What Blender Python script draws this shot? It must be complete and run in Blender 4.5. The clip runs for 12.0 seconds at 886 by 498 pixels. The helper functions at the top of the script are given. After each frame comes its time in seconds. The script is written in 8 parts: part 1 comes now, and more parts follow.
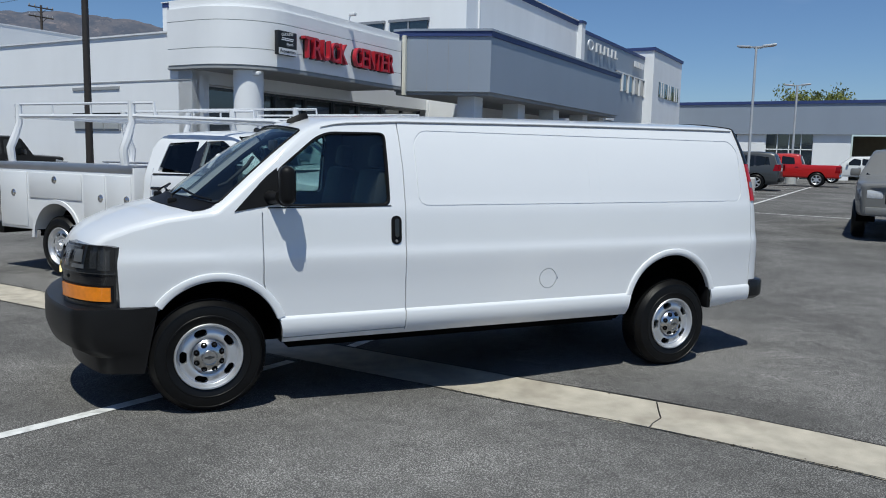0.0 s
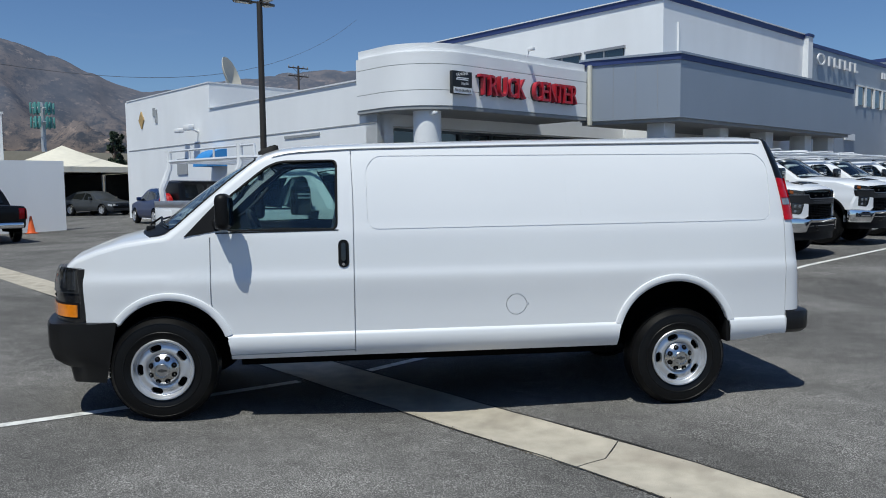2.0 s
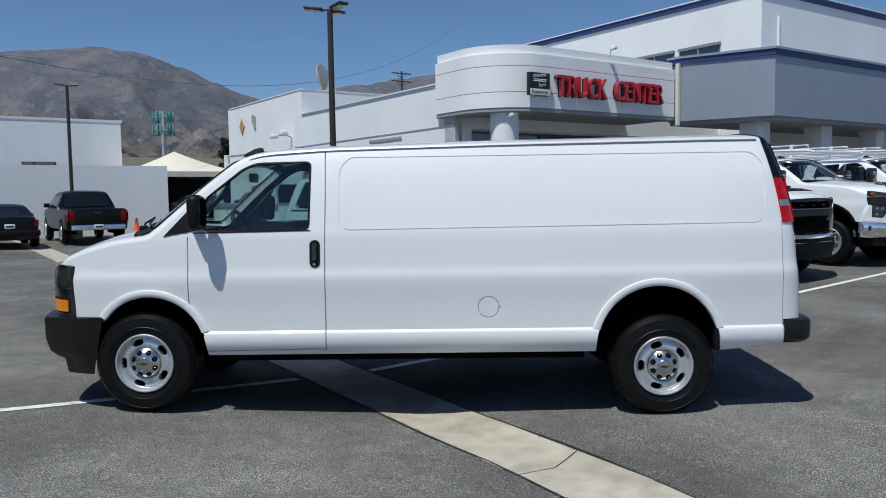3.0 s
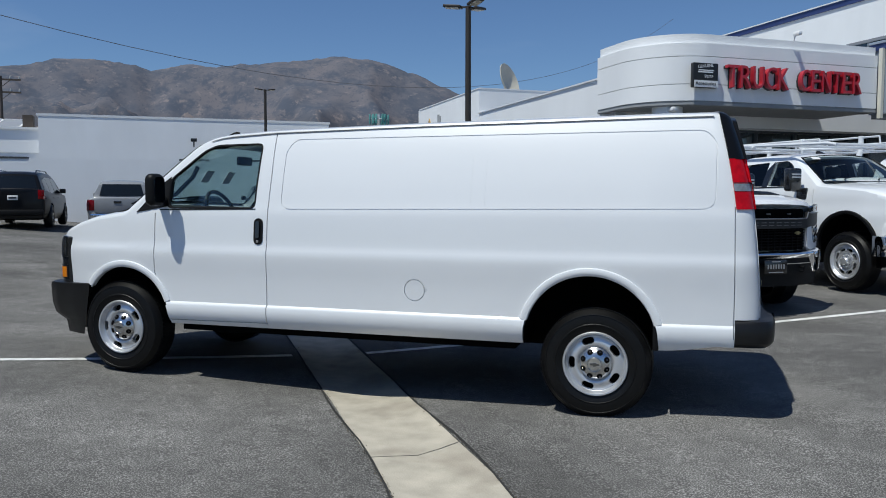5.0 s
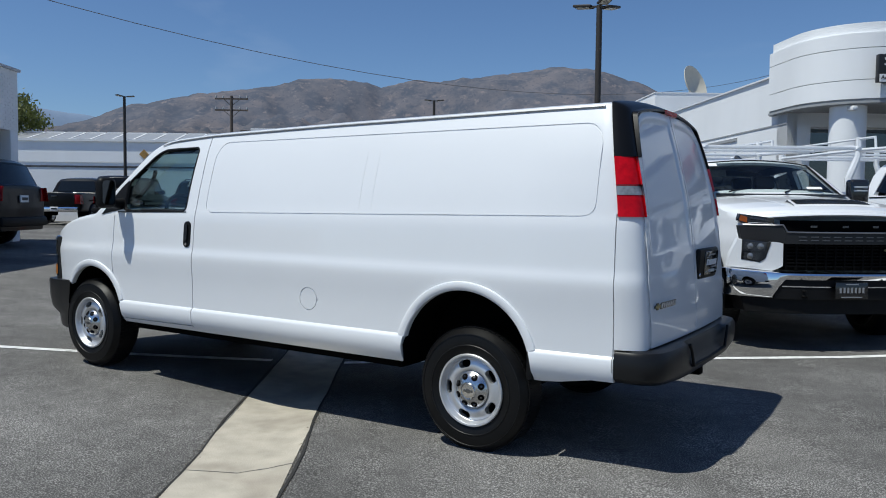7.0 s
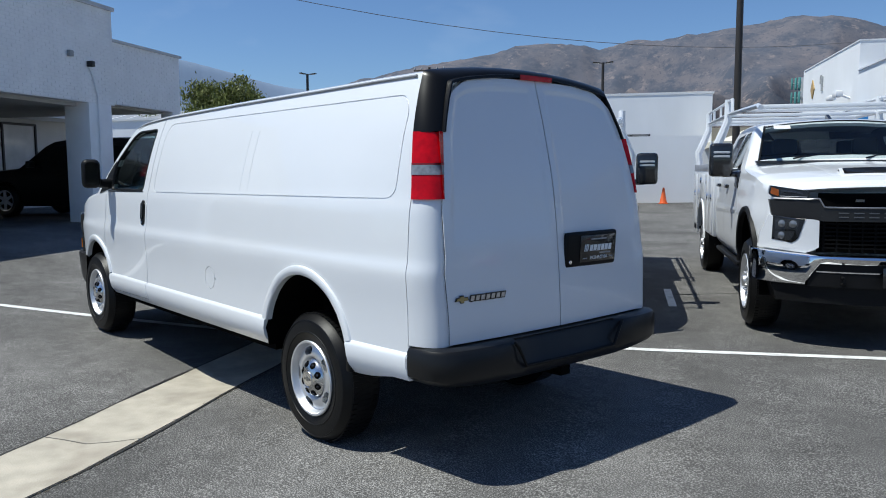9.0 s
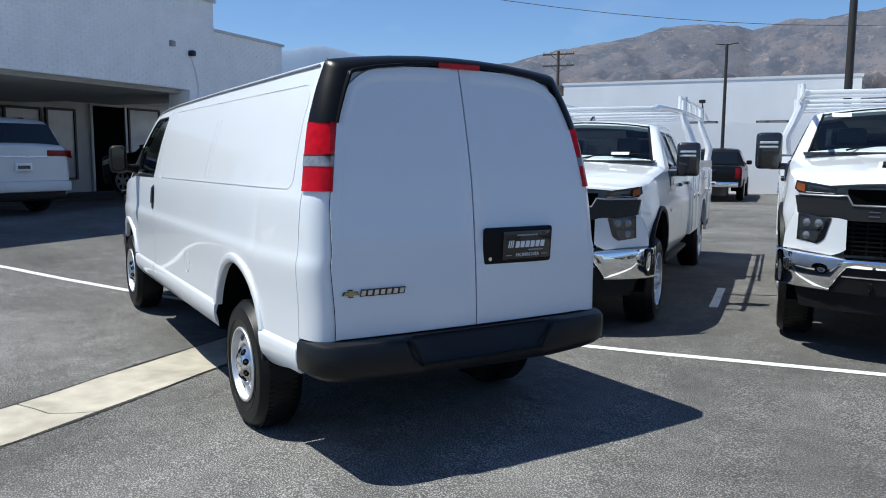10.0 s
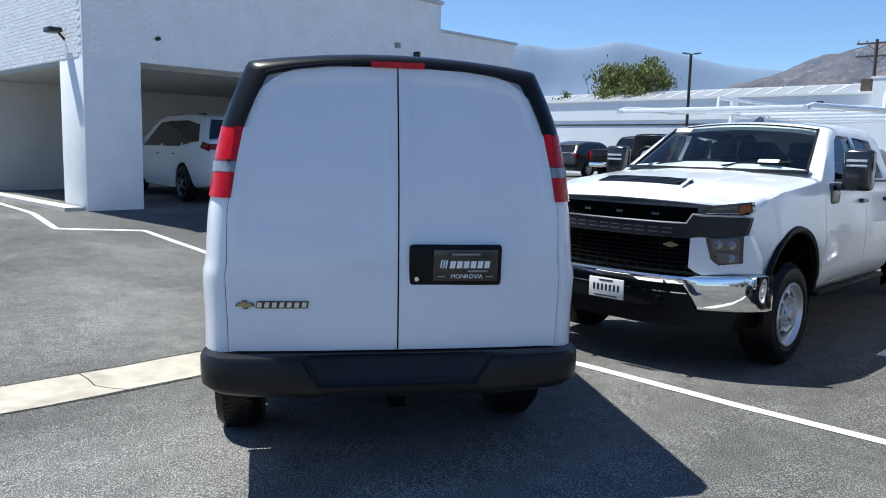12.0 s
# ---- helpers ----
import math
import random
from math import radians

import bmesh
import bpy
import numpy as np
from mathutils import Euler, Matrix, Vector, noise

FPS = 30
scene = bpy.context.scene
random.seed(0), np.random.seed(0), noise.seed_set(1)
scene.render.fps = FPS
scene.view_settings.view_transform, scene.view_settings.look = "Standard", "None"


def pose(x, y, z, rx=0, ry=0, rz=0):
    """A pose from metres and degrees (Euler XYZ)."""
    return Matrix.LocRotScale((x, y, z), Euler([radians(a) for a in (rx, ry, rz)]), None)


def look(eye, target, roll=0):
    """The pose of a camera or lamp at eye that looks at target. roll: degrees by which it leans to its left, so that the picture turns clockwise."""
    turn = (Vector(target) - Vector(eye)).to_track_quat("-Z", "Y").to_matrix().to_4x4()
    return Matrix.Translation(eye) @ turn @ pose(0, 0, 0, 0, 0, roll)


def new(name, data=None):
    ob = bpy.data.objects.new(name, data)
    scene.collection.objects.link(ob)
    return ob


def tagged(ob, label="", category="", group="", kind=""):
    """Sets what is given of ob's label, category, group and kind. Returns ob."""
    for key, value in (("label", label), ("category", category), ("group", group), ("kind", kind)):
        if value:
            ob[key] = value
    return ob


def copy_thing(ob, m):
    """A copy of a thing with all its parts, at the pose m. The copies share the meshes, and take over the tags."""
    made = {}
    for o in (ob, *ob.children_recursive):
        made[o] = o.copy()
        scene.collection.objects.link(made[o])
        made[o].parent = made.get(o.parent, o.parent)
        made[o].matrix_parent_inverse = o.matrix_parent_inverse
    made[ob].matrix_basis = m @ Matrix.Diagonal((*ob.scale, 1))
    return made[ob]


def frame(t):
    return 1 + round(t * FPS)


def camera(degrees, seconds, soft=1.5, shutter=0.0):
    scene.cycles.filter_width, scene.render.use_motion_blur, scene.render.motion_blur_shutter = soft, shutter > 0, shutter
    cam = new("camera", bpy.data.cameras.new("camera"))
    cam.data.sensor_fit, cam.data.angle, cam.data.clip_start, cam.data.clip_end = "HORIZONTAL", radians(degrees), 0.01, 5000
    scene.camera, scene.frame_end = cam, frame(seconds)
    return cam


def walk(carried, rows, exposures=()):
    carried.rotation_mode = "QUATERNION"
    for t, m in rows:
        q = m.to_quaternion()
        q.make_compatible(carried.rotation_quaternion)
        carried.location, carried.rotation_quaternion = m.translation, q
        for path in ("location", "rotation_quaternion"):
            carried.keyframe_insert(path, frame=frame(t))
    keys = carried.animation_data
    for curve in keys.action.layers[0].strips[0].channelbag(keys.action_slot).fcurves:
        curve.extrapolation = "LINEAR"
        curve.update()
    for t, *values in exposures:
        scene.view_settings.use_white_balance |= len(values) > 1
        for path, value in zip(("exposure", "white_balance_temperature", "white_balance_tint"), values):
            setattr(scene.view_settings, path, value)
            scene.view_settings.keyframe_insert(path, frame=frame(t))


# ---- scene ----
cam = camera(59.8, 12.0, soft=1.0)
METRES, EYE, TURN, X0, Y0 = 12.992, 1.806, -24.9, -0.707, -6.108
ROWS = [
    (0.0, 0.0, 0.0, 0.0, 0.15, -6.92, -1.23),
    (0.5, 0.0467, -0.0031, -0.0015, 4.66, -6.21, -0.6),
    (1.0, 0.0873, 0.0045, -0.005, 9.22, -5.5, -0.08),
    (1.5, 0.126, 0.0148, -0.0058, 13.68, -4.89, 0.39),
    (2.0, 0.162, 0.0289, -0.0061, 17.87, -4.41, 0.7),
    (2.5, 0.1955, 0.0461, -0.0074, 21.92, -4.12, 0.85),
    (3.0, 0.2343, 0.0606, -0.0084, 25.87, -4.07, 0.81),
    (5.0, 0.367, 0.1574, -0.0209, 42.08, -3.86, -0.04),
    (5.5, 0.391, 0.1908, -0.0222, 46.02, -3.49, -0.31),
    (6.0, 0.4115, 0.2288, -0.0242, 50.01, -3.12, -0.57),
    (6.5, 0.4363, 0.2691, -0.0237, 54.01, -2.98, -0.68),
    (7.0, 0.4518, 0.311, -0.0232, 58.01, -3.19, -0.53),
    (9.0, 0.5008, 0.4752, -0.0168, 73.95, -5.7, 0.29),
    (9.5, 0.5052, 0.5204, -0.0162, 78.67, -6.29, 0.03),
    (10.0, 0.51, 0.5671, -0.0142, 84.06, -6.79, -0.3),
    (10.5, 0.5069, 0.6078, -0.0126, 89.96, -7.04, -0.56),
    (11.0, 0.5002, 0.6494, -0.0112, 95.84, -7.1, -0.82),
    (11.5, 0.4879, 0.683, -0.0087, 101.31, -7.16, -1.08),
    (12.0, 0.4676, 0.7033, -0.0082, 105.55, -7.32, -1.38),
]
walk(cam, [(t, pose(X0, Y0, EYE, 0, 0, TURN) @ pose(METRES * x, METRES * y, METRES * z, 90 + pitch, roll, yaw)) for t, x, y, z, yaw, pitch, roll in ROWS],
     exposures=[(0.0, -0.13, 6350, 3), (5.0, -0.12, 6350, 3), (7.0, -0.03, 6350, 3), (9.0, 0.2, 6300, 3), (10.0, 0.48, 6350, 3), (12.0, 0.75, 6300, 3)])

# ---- world and sun ----
SUN_DIR = Vector((-0.245, -0.41, 1.0)).normalized()
world = bpy.data.worlds.new("sky")
scene.world = world
world.use_nodes = True
wt = world.node_tree
sky = wt.nodes.new("ShaderNodeTexSky")
sky.sky_type = "NISHITA"
sky.sun_disc = False
sky.sun_elevation = math.asin(SUN_DIR.z)
sky.sun_rotation = math.atan2(SUN_DIR.x, SUN_DIR.y)
sky.altitude, sky.air_density, sky.dust_density, sky.ozone_density = 300, 1.0, 0.3, 5.0
bg = wt.nodes["Background"]
bg.inputs["Strength"].default_value = 0.074
# thin cirrus streaks over the blue
tc = wt.nodes.new("ShaderNodeTexCoord")
mp = wt.nodes.new("ShaderNodeMapping")
mp.inputs["Rotation"].default_value = (0, 0, 0.6)
mp.inputs["Scale"].default_value = (1.2, 5.0, 9.0)
cn = wt.nodes.new("ShaderNodeTexNoise")
cn.inputs["Scale"].default_value, cn.inputs["Detail"].default_value = 1.6, 7
cr = wt.nodes.new("ShaderNodeMapRange")
cr.inputs[1].default_value, cr.inputs[2].default_value, cr.inputs[4].default_value = 0.6, 0.95, 0.2
cm = wt.nodes.new("ShaderNodeMix")
cm.data_type = "RGBA"
cm.inputs[7].default_value = (7.5, 7.8, 8.2, 1)
wt.links.new(tc.outputs["Generated"], mp.inputs[0])
wt.links.new(mp.outputs[0], cn.inputs[0])
wt.links.new(cn.outputs[0], cr.inputs[0])
wt.links.new(cr.outputs[0], cm.inputs[0])
wt.links.new(sky.outputs[0], cm.inputs[6])
# the clear inland air is bluer than the model's
tm = wt.nodes.new("ShaderNodeMix")
tm.data_type, tm.blend_type = "RGBA", "MULTIPLY"
tm.inputs[0].default_value = 1.0
tm.inputs[7].default_value = (0.98, 1.06, 1.26, 1)
wt.links.new(cm.outputs[2], tm.inputs[6])
wt.links.new(tm.outputs[2], bg.inputs[0])
sun = new("sun", bpy.data.lights.new("sun", "SUN"))
sun.data.energy, sun.data.angle, sun.data.color = 4.3, radians(0.53), (1.0, 0.96, 0.9)
sun.matrix_world = look(SUN_DIR * 50, (0, 0, 0))

# ---- materials ----


def mat(name, color, rough=0.5, metal=0.0, coat=0.0, var=0.0, vscale=3.0, bump=0.0, bscale=60.0, spec=0.5, stain=None, stain_scale=0.5, stain_amt=0.0, rand=0.0, streak=1.0):
    """A surface with two scales of variation: broad stains and fine grain."""
    m = bpy.data.materials.new(name)
    m.use_nodes = True
    nt = m.node_tree
    b = nt.nodes["Principled BSDF"]
    b.inputs["Roughness"].default_value = rough
    b.inputs["Metallic"].default_value = metal
    b.inputs["Coat Weight"].default_value = coat
    b.inputs["Coat Roughness"].default_value = 0.04
    b.inputs["Specular IOR Level"].default_value = spec
    rgba = (*color, 1)
    b.inputs["Base Color"].default_value = rgba
    co = nt.nodes.new("ShaderNodeTexCoord")
    src = None
    if var or stain_amt or rand:
        n = nt.nodes.new("ShaderNodeTexNoise")
        n.inputs["Scale"].default_value, n.inputs["Detail"].default_value = vscale, 8
        mapn = nt.nodes.new("ShaderNodeMapping")
        mapn.inputs["Scale"].default_value = (1, 1, 1 / streak)
        nt.links.new(co.outputs["Object"], mapn.inputs[0])
        nt.links.new(mapn.outputs[0], n.inputs[0])
        mr = nt.nodes.new("ShaderNodeMapRange")
        mr.inputs[1].default_value, mr.inputs[2].default_value = 0.3, 0.7
        mr.inputs[3].default_value, mr.inputs[4].default_value = 1 - var, 1 + var
        nt.links.new(n.outputs[0], mr.inputs[0])
        hv = nt.nodes.new("ShaderNodeHueSaturation")
        hv.inputs["Color"].default_value = rgba
        last = mr.outputs[0]
        if rand:
            oi = nt.nodes.new("ShaderNodeObjectInfo")
            r2 = nt.nodes.new("ShaderNodeMapRange")
            r2.inputs[3].default_value, r2.inputs[4].default_value = 1 - rand, 1 + rand
            nt.links.new(oi.outputs["Random"], r2.inputs[0])
            mu = nt.nodes.new("ShaderNodeMath")
            mu.operation = "MULTIPLY"
            nt.links.new(last, mu.inputs[0])
            nt.links.new(r2.outputs[0], mu.inputs[1])
            last = mu.outputs[0]
        nt.links.new(last, hv.inputs["Value"])
        src = hv.outputs[0]
        if stain_amt:
            n2 = nt.nodes.new("ShaderNodeTexNoise")
            n2.inputs["Scale"].default_value, n2.inputs["Detail"].default_value = stain_scale, 6
            n2.inputs["Distortion"].default_value = 0.6
            nt.links.new(mapn.outputs[0], n2.inputs[0])
            m2 = nt.nodes.new("ShaderNodeMapRange")
            m2.inputs[1].default_value, m2.inputs[2].default_value, m2.inputs[4].default_value = 0.5, 0.75, stain_amt
            nt.links.new(n2.outputs[0], m2.inputs[0])
            mx = nt.nodes.new("ShaderNodeMix")
            mx.data_type = "RGBA"
            mx.inputs[7].default_value = (*(stain or (0.05, 0.045, 0.04)), 1)
            nt.links.new(m2.outputs[0], mx.inputs[0])
            nt.links.new(src, mx.inputs[6])
            src = mx.outputs[2]
        nt.links.new(src, b.inputs["Base Color"])
    if bump:
        n3 = nt.nodes.new("ShaderNodeTexNoise")
        n3.inputs["Scale"].default_value, n3.inputs["Detail"].default_value = bscale, 6
        nt.links.new(co.outputs["Object"], n3.inputs[0])
        bp = nt.nodes.new("ShaderNodeBump")
        bp.inputs["Strength"].default_value, bp.inputs["Distance"].default_value = bump, 0.01
        nt.links.new(n3.outputs[0], bp.inputs["Height"])
        nt.links.new(bp.outputs[0], b.inputs["Normal"])
    return m


def glass_mat(name, tint, rough=0.0, trans=1.0):
    """Thin tinted glass: a clear sheet that filters what is behind it, with a glossy face."""
    m = bpy.data.materials.new(name)
    m.use_nodes = True
    nt = m.node_tree
    nt.nodes.remove(nt.nodes["Principled BSDF"])
    tr = nt.nodes.new("ShaderNodeBsdfTransparent")
    tr.inputs[0].default_value = (*tint, 1)
    gl = nt.nodes.new("ShaderNodeBsdfGlossy")
    gl.inputs["Roughness"].default_value = rough
    lw = nt.nodes.new("ShaderNodeLayerWeight")
    lw.inputs[0].default_value = 0.5
    pw = nt.nodes.new("ShaderNodeMath")
    pw.operation = "POWER"
    pw.inputs[1].default_value = 5.0
    fr = nt.nodes.new("ShaderNodeMath")
    fr.operation = "MULTIPLY_ADD"
    fr.inputs[1].default_value, fr.inputs[2].default_value = 0.95, 0.05
    nt.links.new(lw.outputs["Facing"], pw.inputs[0])
    nt.links.new(pw.outputs[0], fr.inputs[0])
    mx = nt.nodes.new("ShaderNodeMixShader")
    nt.links.new(fr.outputs[0], mx.inputs[0])
    nt.links.new(tr.outputs[0], mx.inputs[1])
    nt.links.new(gl.outputs[0], mx.inputs[2])
    nt.links.new(mx.outputs[0], nt.nodes["Material Output"].inputs[0])
    return m


def asphalt_mat():
    m = mat("asphalt", (0.055, 0.055, 0.057), rough=0.9, var=0.0, spec=0.12)
    nt = m.node_tree
    b = nt.nodes["Principled BSDF"]
    co = nt.nodes.new("ShaderNodeTexCoord")

    def noise_node(scale, detail, dist=0.0):
        n = nt.nodes.new("ShaderNodeTexNoise")
        n.inputs["Scale"].default_value, n.inputs["Detail"].default_value, n.inputs["Distortion"].default_value = scale, detail, dist
        nt.links.new(co.outputs["Object"], n.inputs[0])
        return n

    fine, mid, broad, bare = noise_node(118, 3), noise_node(7, 5), noise_node(0.35, 6, 0.9), noise_node(1.1, 6, 0.4)
    vor = nt.nodes.new("ShaderNodeTexVoronoi")
    vor.inputs["Scale"].default_value = 95
    nt.links.new(co.outputs["Object"], vor.inputs["Vector"])

    def span(src, lo, hi, to_lo, to_hi):
        r = nt.nodes.new("ShaderNodeMapRange")
        for i, q in ((1, lo), (2, hi), (3, to_lo), (4, to_hi)):
            r.inputs[i].default_value = q
        nt.links.new(src, r.inputs[0])
        return r.outputs[0]

    def times(p, q):
        mu = nt.nodes.new("ShaderNodeMath")
        mu.operation = "MULTIPLY"
        nt.links.new(p, mu.inputs[0])
        nt.links.new(q, mu.inputs[1])
        return mu.outputs[0]

    # pale stones stand out where the binder has worn away
    stones = times(span(fine.outputs[0], 0.47, 0.67, 0.0, 1.0), span(bare.outputs[0], 0.34, 0.66, 0.5, 1.0))
    mx = nt.nodes.new("ShaderNodeMix")
    mx.data_type = "RGBA"
    mx.inputs[6].default_value, mx.inputs[7].default_value = (0.088, 0.085, 0.082, 1), (0.4, 0.39, 0.373, 1)
    nt.links.new(stones, mx.inputs[0])
    hv = nt.nodes.new("ShaderNodeHueSaturation")
    nt.links.new(mx.outputs[2], hv.inputs["Color"])
    nt.links.new(times(span(broad.outputs[0], 0.34, 0.68, 0.7, 1.22), span(mid.outputs[0], 0.3, 0.7, 0.86, 1.14)), hv.inputs["Value"])
    nt.links.new(hv.outputs[0], b.inputs["Base Color"])
    bp = nt.nodes.new("ShaderNodeBump")
    bp.inputs["Strength"].default_value, bp.inputs["Distance"].default_value = 0.4, 0.006
    nt.links.new(vor.outputs["Distance"], bp.inputs["Height"])
    nt.links.new(bp.outputs[0], b.inputs["Normal"])
    return m


ASPHALT = asphalt_mat()
CONCRETE = mat("gutter concrete", (0.43, 0.39, 0.32), 0.9, var=0.16, vscale=6, bump=0.3, bscale=90, stain=(0.16, 0.13, 0.1), stain_scale=1.7, stain_amt=0.55, rand=0.05)
LINE = mat("road paint", (0.72, 0.72, 0.7), 0.8, var=0.12, vscale=14, stain=(0.16, 0.16, 0.16), stain_scale=9, stain_amt=0.5, bump=0.2)
WHITE = mat("white car paint", (0.76, 0.775, 0.795), 0.34, coat=0.8, var=0.012, vscale=1.5)
BLACKPLASTIC = mat("black plastic", (0.008, 0.008, 0.0085), 0.48, var=0.15, vscale=9, bump=0.06, bscale=250, spec=0.16)
GLOSSBLACK = mat("gloss black", (0.012, 0.012, 0.013), 0.2, coat=0.6)
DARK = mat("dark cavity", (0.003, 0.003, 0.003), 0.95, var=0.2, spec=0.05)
MIRRORGLASS = mat("mirror glass", (0.05, 0.055, 0.06), 0.05, metal=1.0)
RUBBER = mat("tyre rubber", (0.005, 0.005, 0.0053), 0.42, var=0.2, vscale=12, bump=0.1, bscale=120, spec=0.25)
STEEL = mat("silver wheel paint", (0.7, 0.71, 0.73), 0.4, metal=0.8, coat=0.35, var=0.05, vscale=8)
HUBCHROME = mat("chromed hub cap", (0.6, 0.6, 0.6), 0.24, metal=1.0, var=0.1, vscale=30)
CHROME = mat("chrome", (0.86, 0.87, 0.89), 0.05, metal=1.0)
BRIGHT = mat("dull metal", (0.6, 0.6, 0.62), 0.35, metal=0.9, var=0.05)
RED_LENS = mat("red lens", (0.5, 0.002, 0.008), 0.12, var=0.2, vscale=26, spec=0.28)
CLEAR_LENS = mat("clear lens", (0.52, 0.53, 0.55), 0.15, coat=0.6, var=0.1, vscale=30)
AMBER = mat("amber lens", (0.85, 0.25, 0.01), 0.12, coat=1.0, var=0.1, vscale=25)
TRIMBLACK = mat("gloss black surround", (0.006, 0.006, 0.0065), 0.3, var=0.1, spec=0.22)
BUMPERBLACK = mat("satin black bumper", (0.01, 0.01, 0.0105), 0.36, var=0.12, vscale=7, bump=0.03, bscale=200, spec=0.3)
LAMP_DARK = mat("smoked lamp", (0.012, 0.013, 0.014), 0.06, coat=1.0)
GLASS = glass_mat("window glass", (0.72, 0.82, 0.81))
DARKGLASS = glass_mat("privacy glass", (0.05, 0.055, 0.06))
SHOPGLASS = mat("shop glass", (0.014, 0.024, 0.028), 0.06, coat=0.9, spec=0.9)
TRIM = mat("interior grey plastic", (0.022, 0.023, 0.024), 0.7, var=0.1)
SEATMAT = mat("grey vinyl seat", (0.022, 0.023, 0.025), 0.6, var=0.1)
STUCCO = mat("white stucco", (0.82, 0.83, 0.84), 0.9, var=0.035, vscale=0.8, bump=0.25, bscale=40, stain=(0.5, 0.5, 0.48), stain_scale=0.35, stain_amt=0.1, streak=3.0)
YARDWALL = mat("bright yard wall paint", (0.88, 0.89, 0.9), 0.85, var=0.03, vscale=0.7, bump=0.05, bscale=30, stain=(0.6, 0.6, 0.58), stain_scale=0.3, stain_amt=0.08, streak=3.0)
BRICKPAINT = mat("white painted brick", (0.85, 0.86, 0.87), 0.8, var=0.04, vscale=2.5, bump=0.2, bscale=50, rand=0.03)
PANELGREY = mat("blue-grey panel", (0.30, 0.34, 0.40), 0.45, metal=0.2, var=0.03, vscale=0.6, streak=3.0)
NAVY = mat("navy coping", (0.03, 0.05, 0.16), 0.5, var=0.06)
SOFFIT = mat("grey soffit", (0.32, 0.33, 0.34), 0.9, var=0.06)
REDLET = mat("red sign letter", (0.45, 0.015, 0.03), 0.4, coat=0.3)
SIGNGREY = mat("printed grey", (0.3, 0.3, 0.31), 0.5)
SMOKED = mat("smoked reflector", (0.09, 0.095, 0.1), 0.25, metal=0.7, coat=1.0)
SIGNBLACK = mat("sign black", (0.012, 0.012, 0.012), 0.4)
SIGNWHITE = mat("sign white", (0.8, 0.8, 0.8), 0.5)
POLEMAT = mat("bronze pole", (0.035, 0.028, 0.022), 0.5, var=0.1)
GALV = mat("pale pole", (0.55, 0.56, 0.57), 0.5, metal=0.4, var=0.05)
WOODPOLE = mat("weathered pole wood", (0.075, 0.06, 0.05), 0.9, var=0.2, streak=8)
TENT = mat("tent canvas", (0.70, 0.66, 0.55), 0.9, var=0.05)
SOLAR = mat("solar glass", (0.3, 0.31, 0.33), 0.4, var=0.08)
BARK = mat("bark", (0.12, 0.09, 0.07), 0.95, var=0.3, streak=4, bump=0.4)
LEAF = mat("leaf", (0.13, 0.15, 0.03), 0.6, var=0.35, vscale=1.2)
LEAFDARK = mat("dark leaf", (0.035, 0.055, 0.03), 0.6, var=0.35, vscale=1.2)
BLUEPLATE = mat("gold badge", (0.4, 0.33, 0.16), 0.5, metal=0.8)
ORANGE = mat("cone orange", (0.75, 0.12, 0.02), 0.5, var=0.1)
BEIGE = mat("beige wall", (0.52, 0.45, 0.33), 0.9, var=0.05)
SKYBLUE = mat("blue fabric", (0.03, 0.22, 0.55), 0.6, var=0.06)


def paint(name, color, rough=0.3):
    return mat(name, color, rough, coat=0.3 if max(color) > 0.05 else 0.16, var=0.02, vscale=2, spec=0.35 if max(color) > 0.05 else 0.2)


P_BLACK = paint("black car paint", (0.006, 0.006, 0.007))
P_BLUE = paint("blue car paint", (0.01, 0.028, 0.1))
P_GREY = paint("grey car paint", (0.045, 0.05, 0.055))
P_TRUCKGREY = paint("pewter car paint", (0.17, 0.17, 0.165))
LAMPGREY = mat("lamp reflector", (0.22, 0.23, 0.24), 0.2, metal=0.5, coat=1.0)
P_SILVER = paint("silver car paint", (0.24, 0.25, 0.27))
P_RED = paint("red car paint", (0.42, 0.012, 0.012))
P_MINI = paint("pearl white car paint", (0.62, 0.63, 0.63))

# ---- mesh helpers ----
SITE_ANGLE = 35.7
SITE = Matrix.Rotation(radians(SITE_ANGLE), 4, "Z")


def interp(pts, x):
    """Piecewise linear through (x, y) pairs."""
    if x <= pts[0][0]:
        return pts[0][1]
    for (a, fa), (b, fb) in zip(pts, pts[1:]):
        if x <= b:
            return fa + (fb - fa) * (x - a) / (b - a)
    return pts[-1][1]


def smooth(pts, x):
    """The same with a rounded passage from piece to piece."""
    if x <= pts[0][0]:
        return pts[0][1]
    if x >= pts[-1][0]:
        return pts[-1][1]
    for i in range(len(pts) - 1):
        a, b = pts[i], pts[i + 1]
        if x <= b[0]:
            h = b[0] - a[0]
            t = (x - a[0]) / h
            m0 = (b[1] - pts[i - 1][1]) / (b[0] - pts[i - 1][0]) if i else (b[1] - a[1]) / h
            m1 = (pts[i + 2][1] - a[1]) / (pts[i + 2][0] - a[0]) if i + 2 < len(pts) else (b[1] - a[1]) / h
            return (2 * t**3 - 3 * t**2 + 1) * a[1] + (t**3 - 2 * t**2 + t) * h * m0 + (3 * t**2 - 2 * t**3) * b[1] + (t**3 - t**2) * h * m1
    return pts[-1][1]


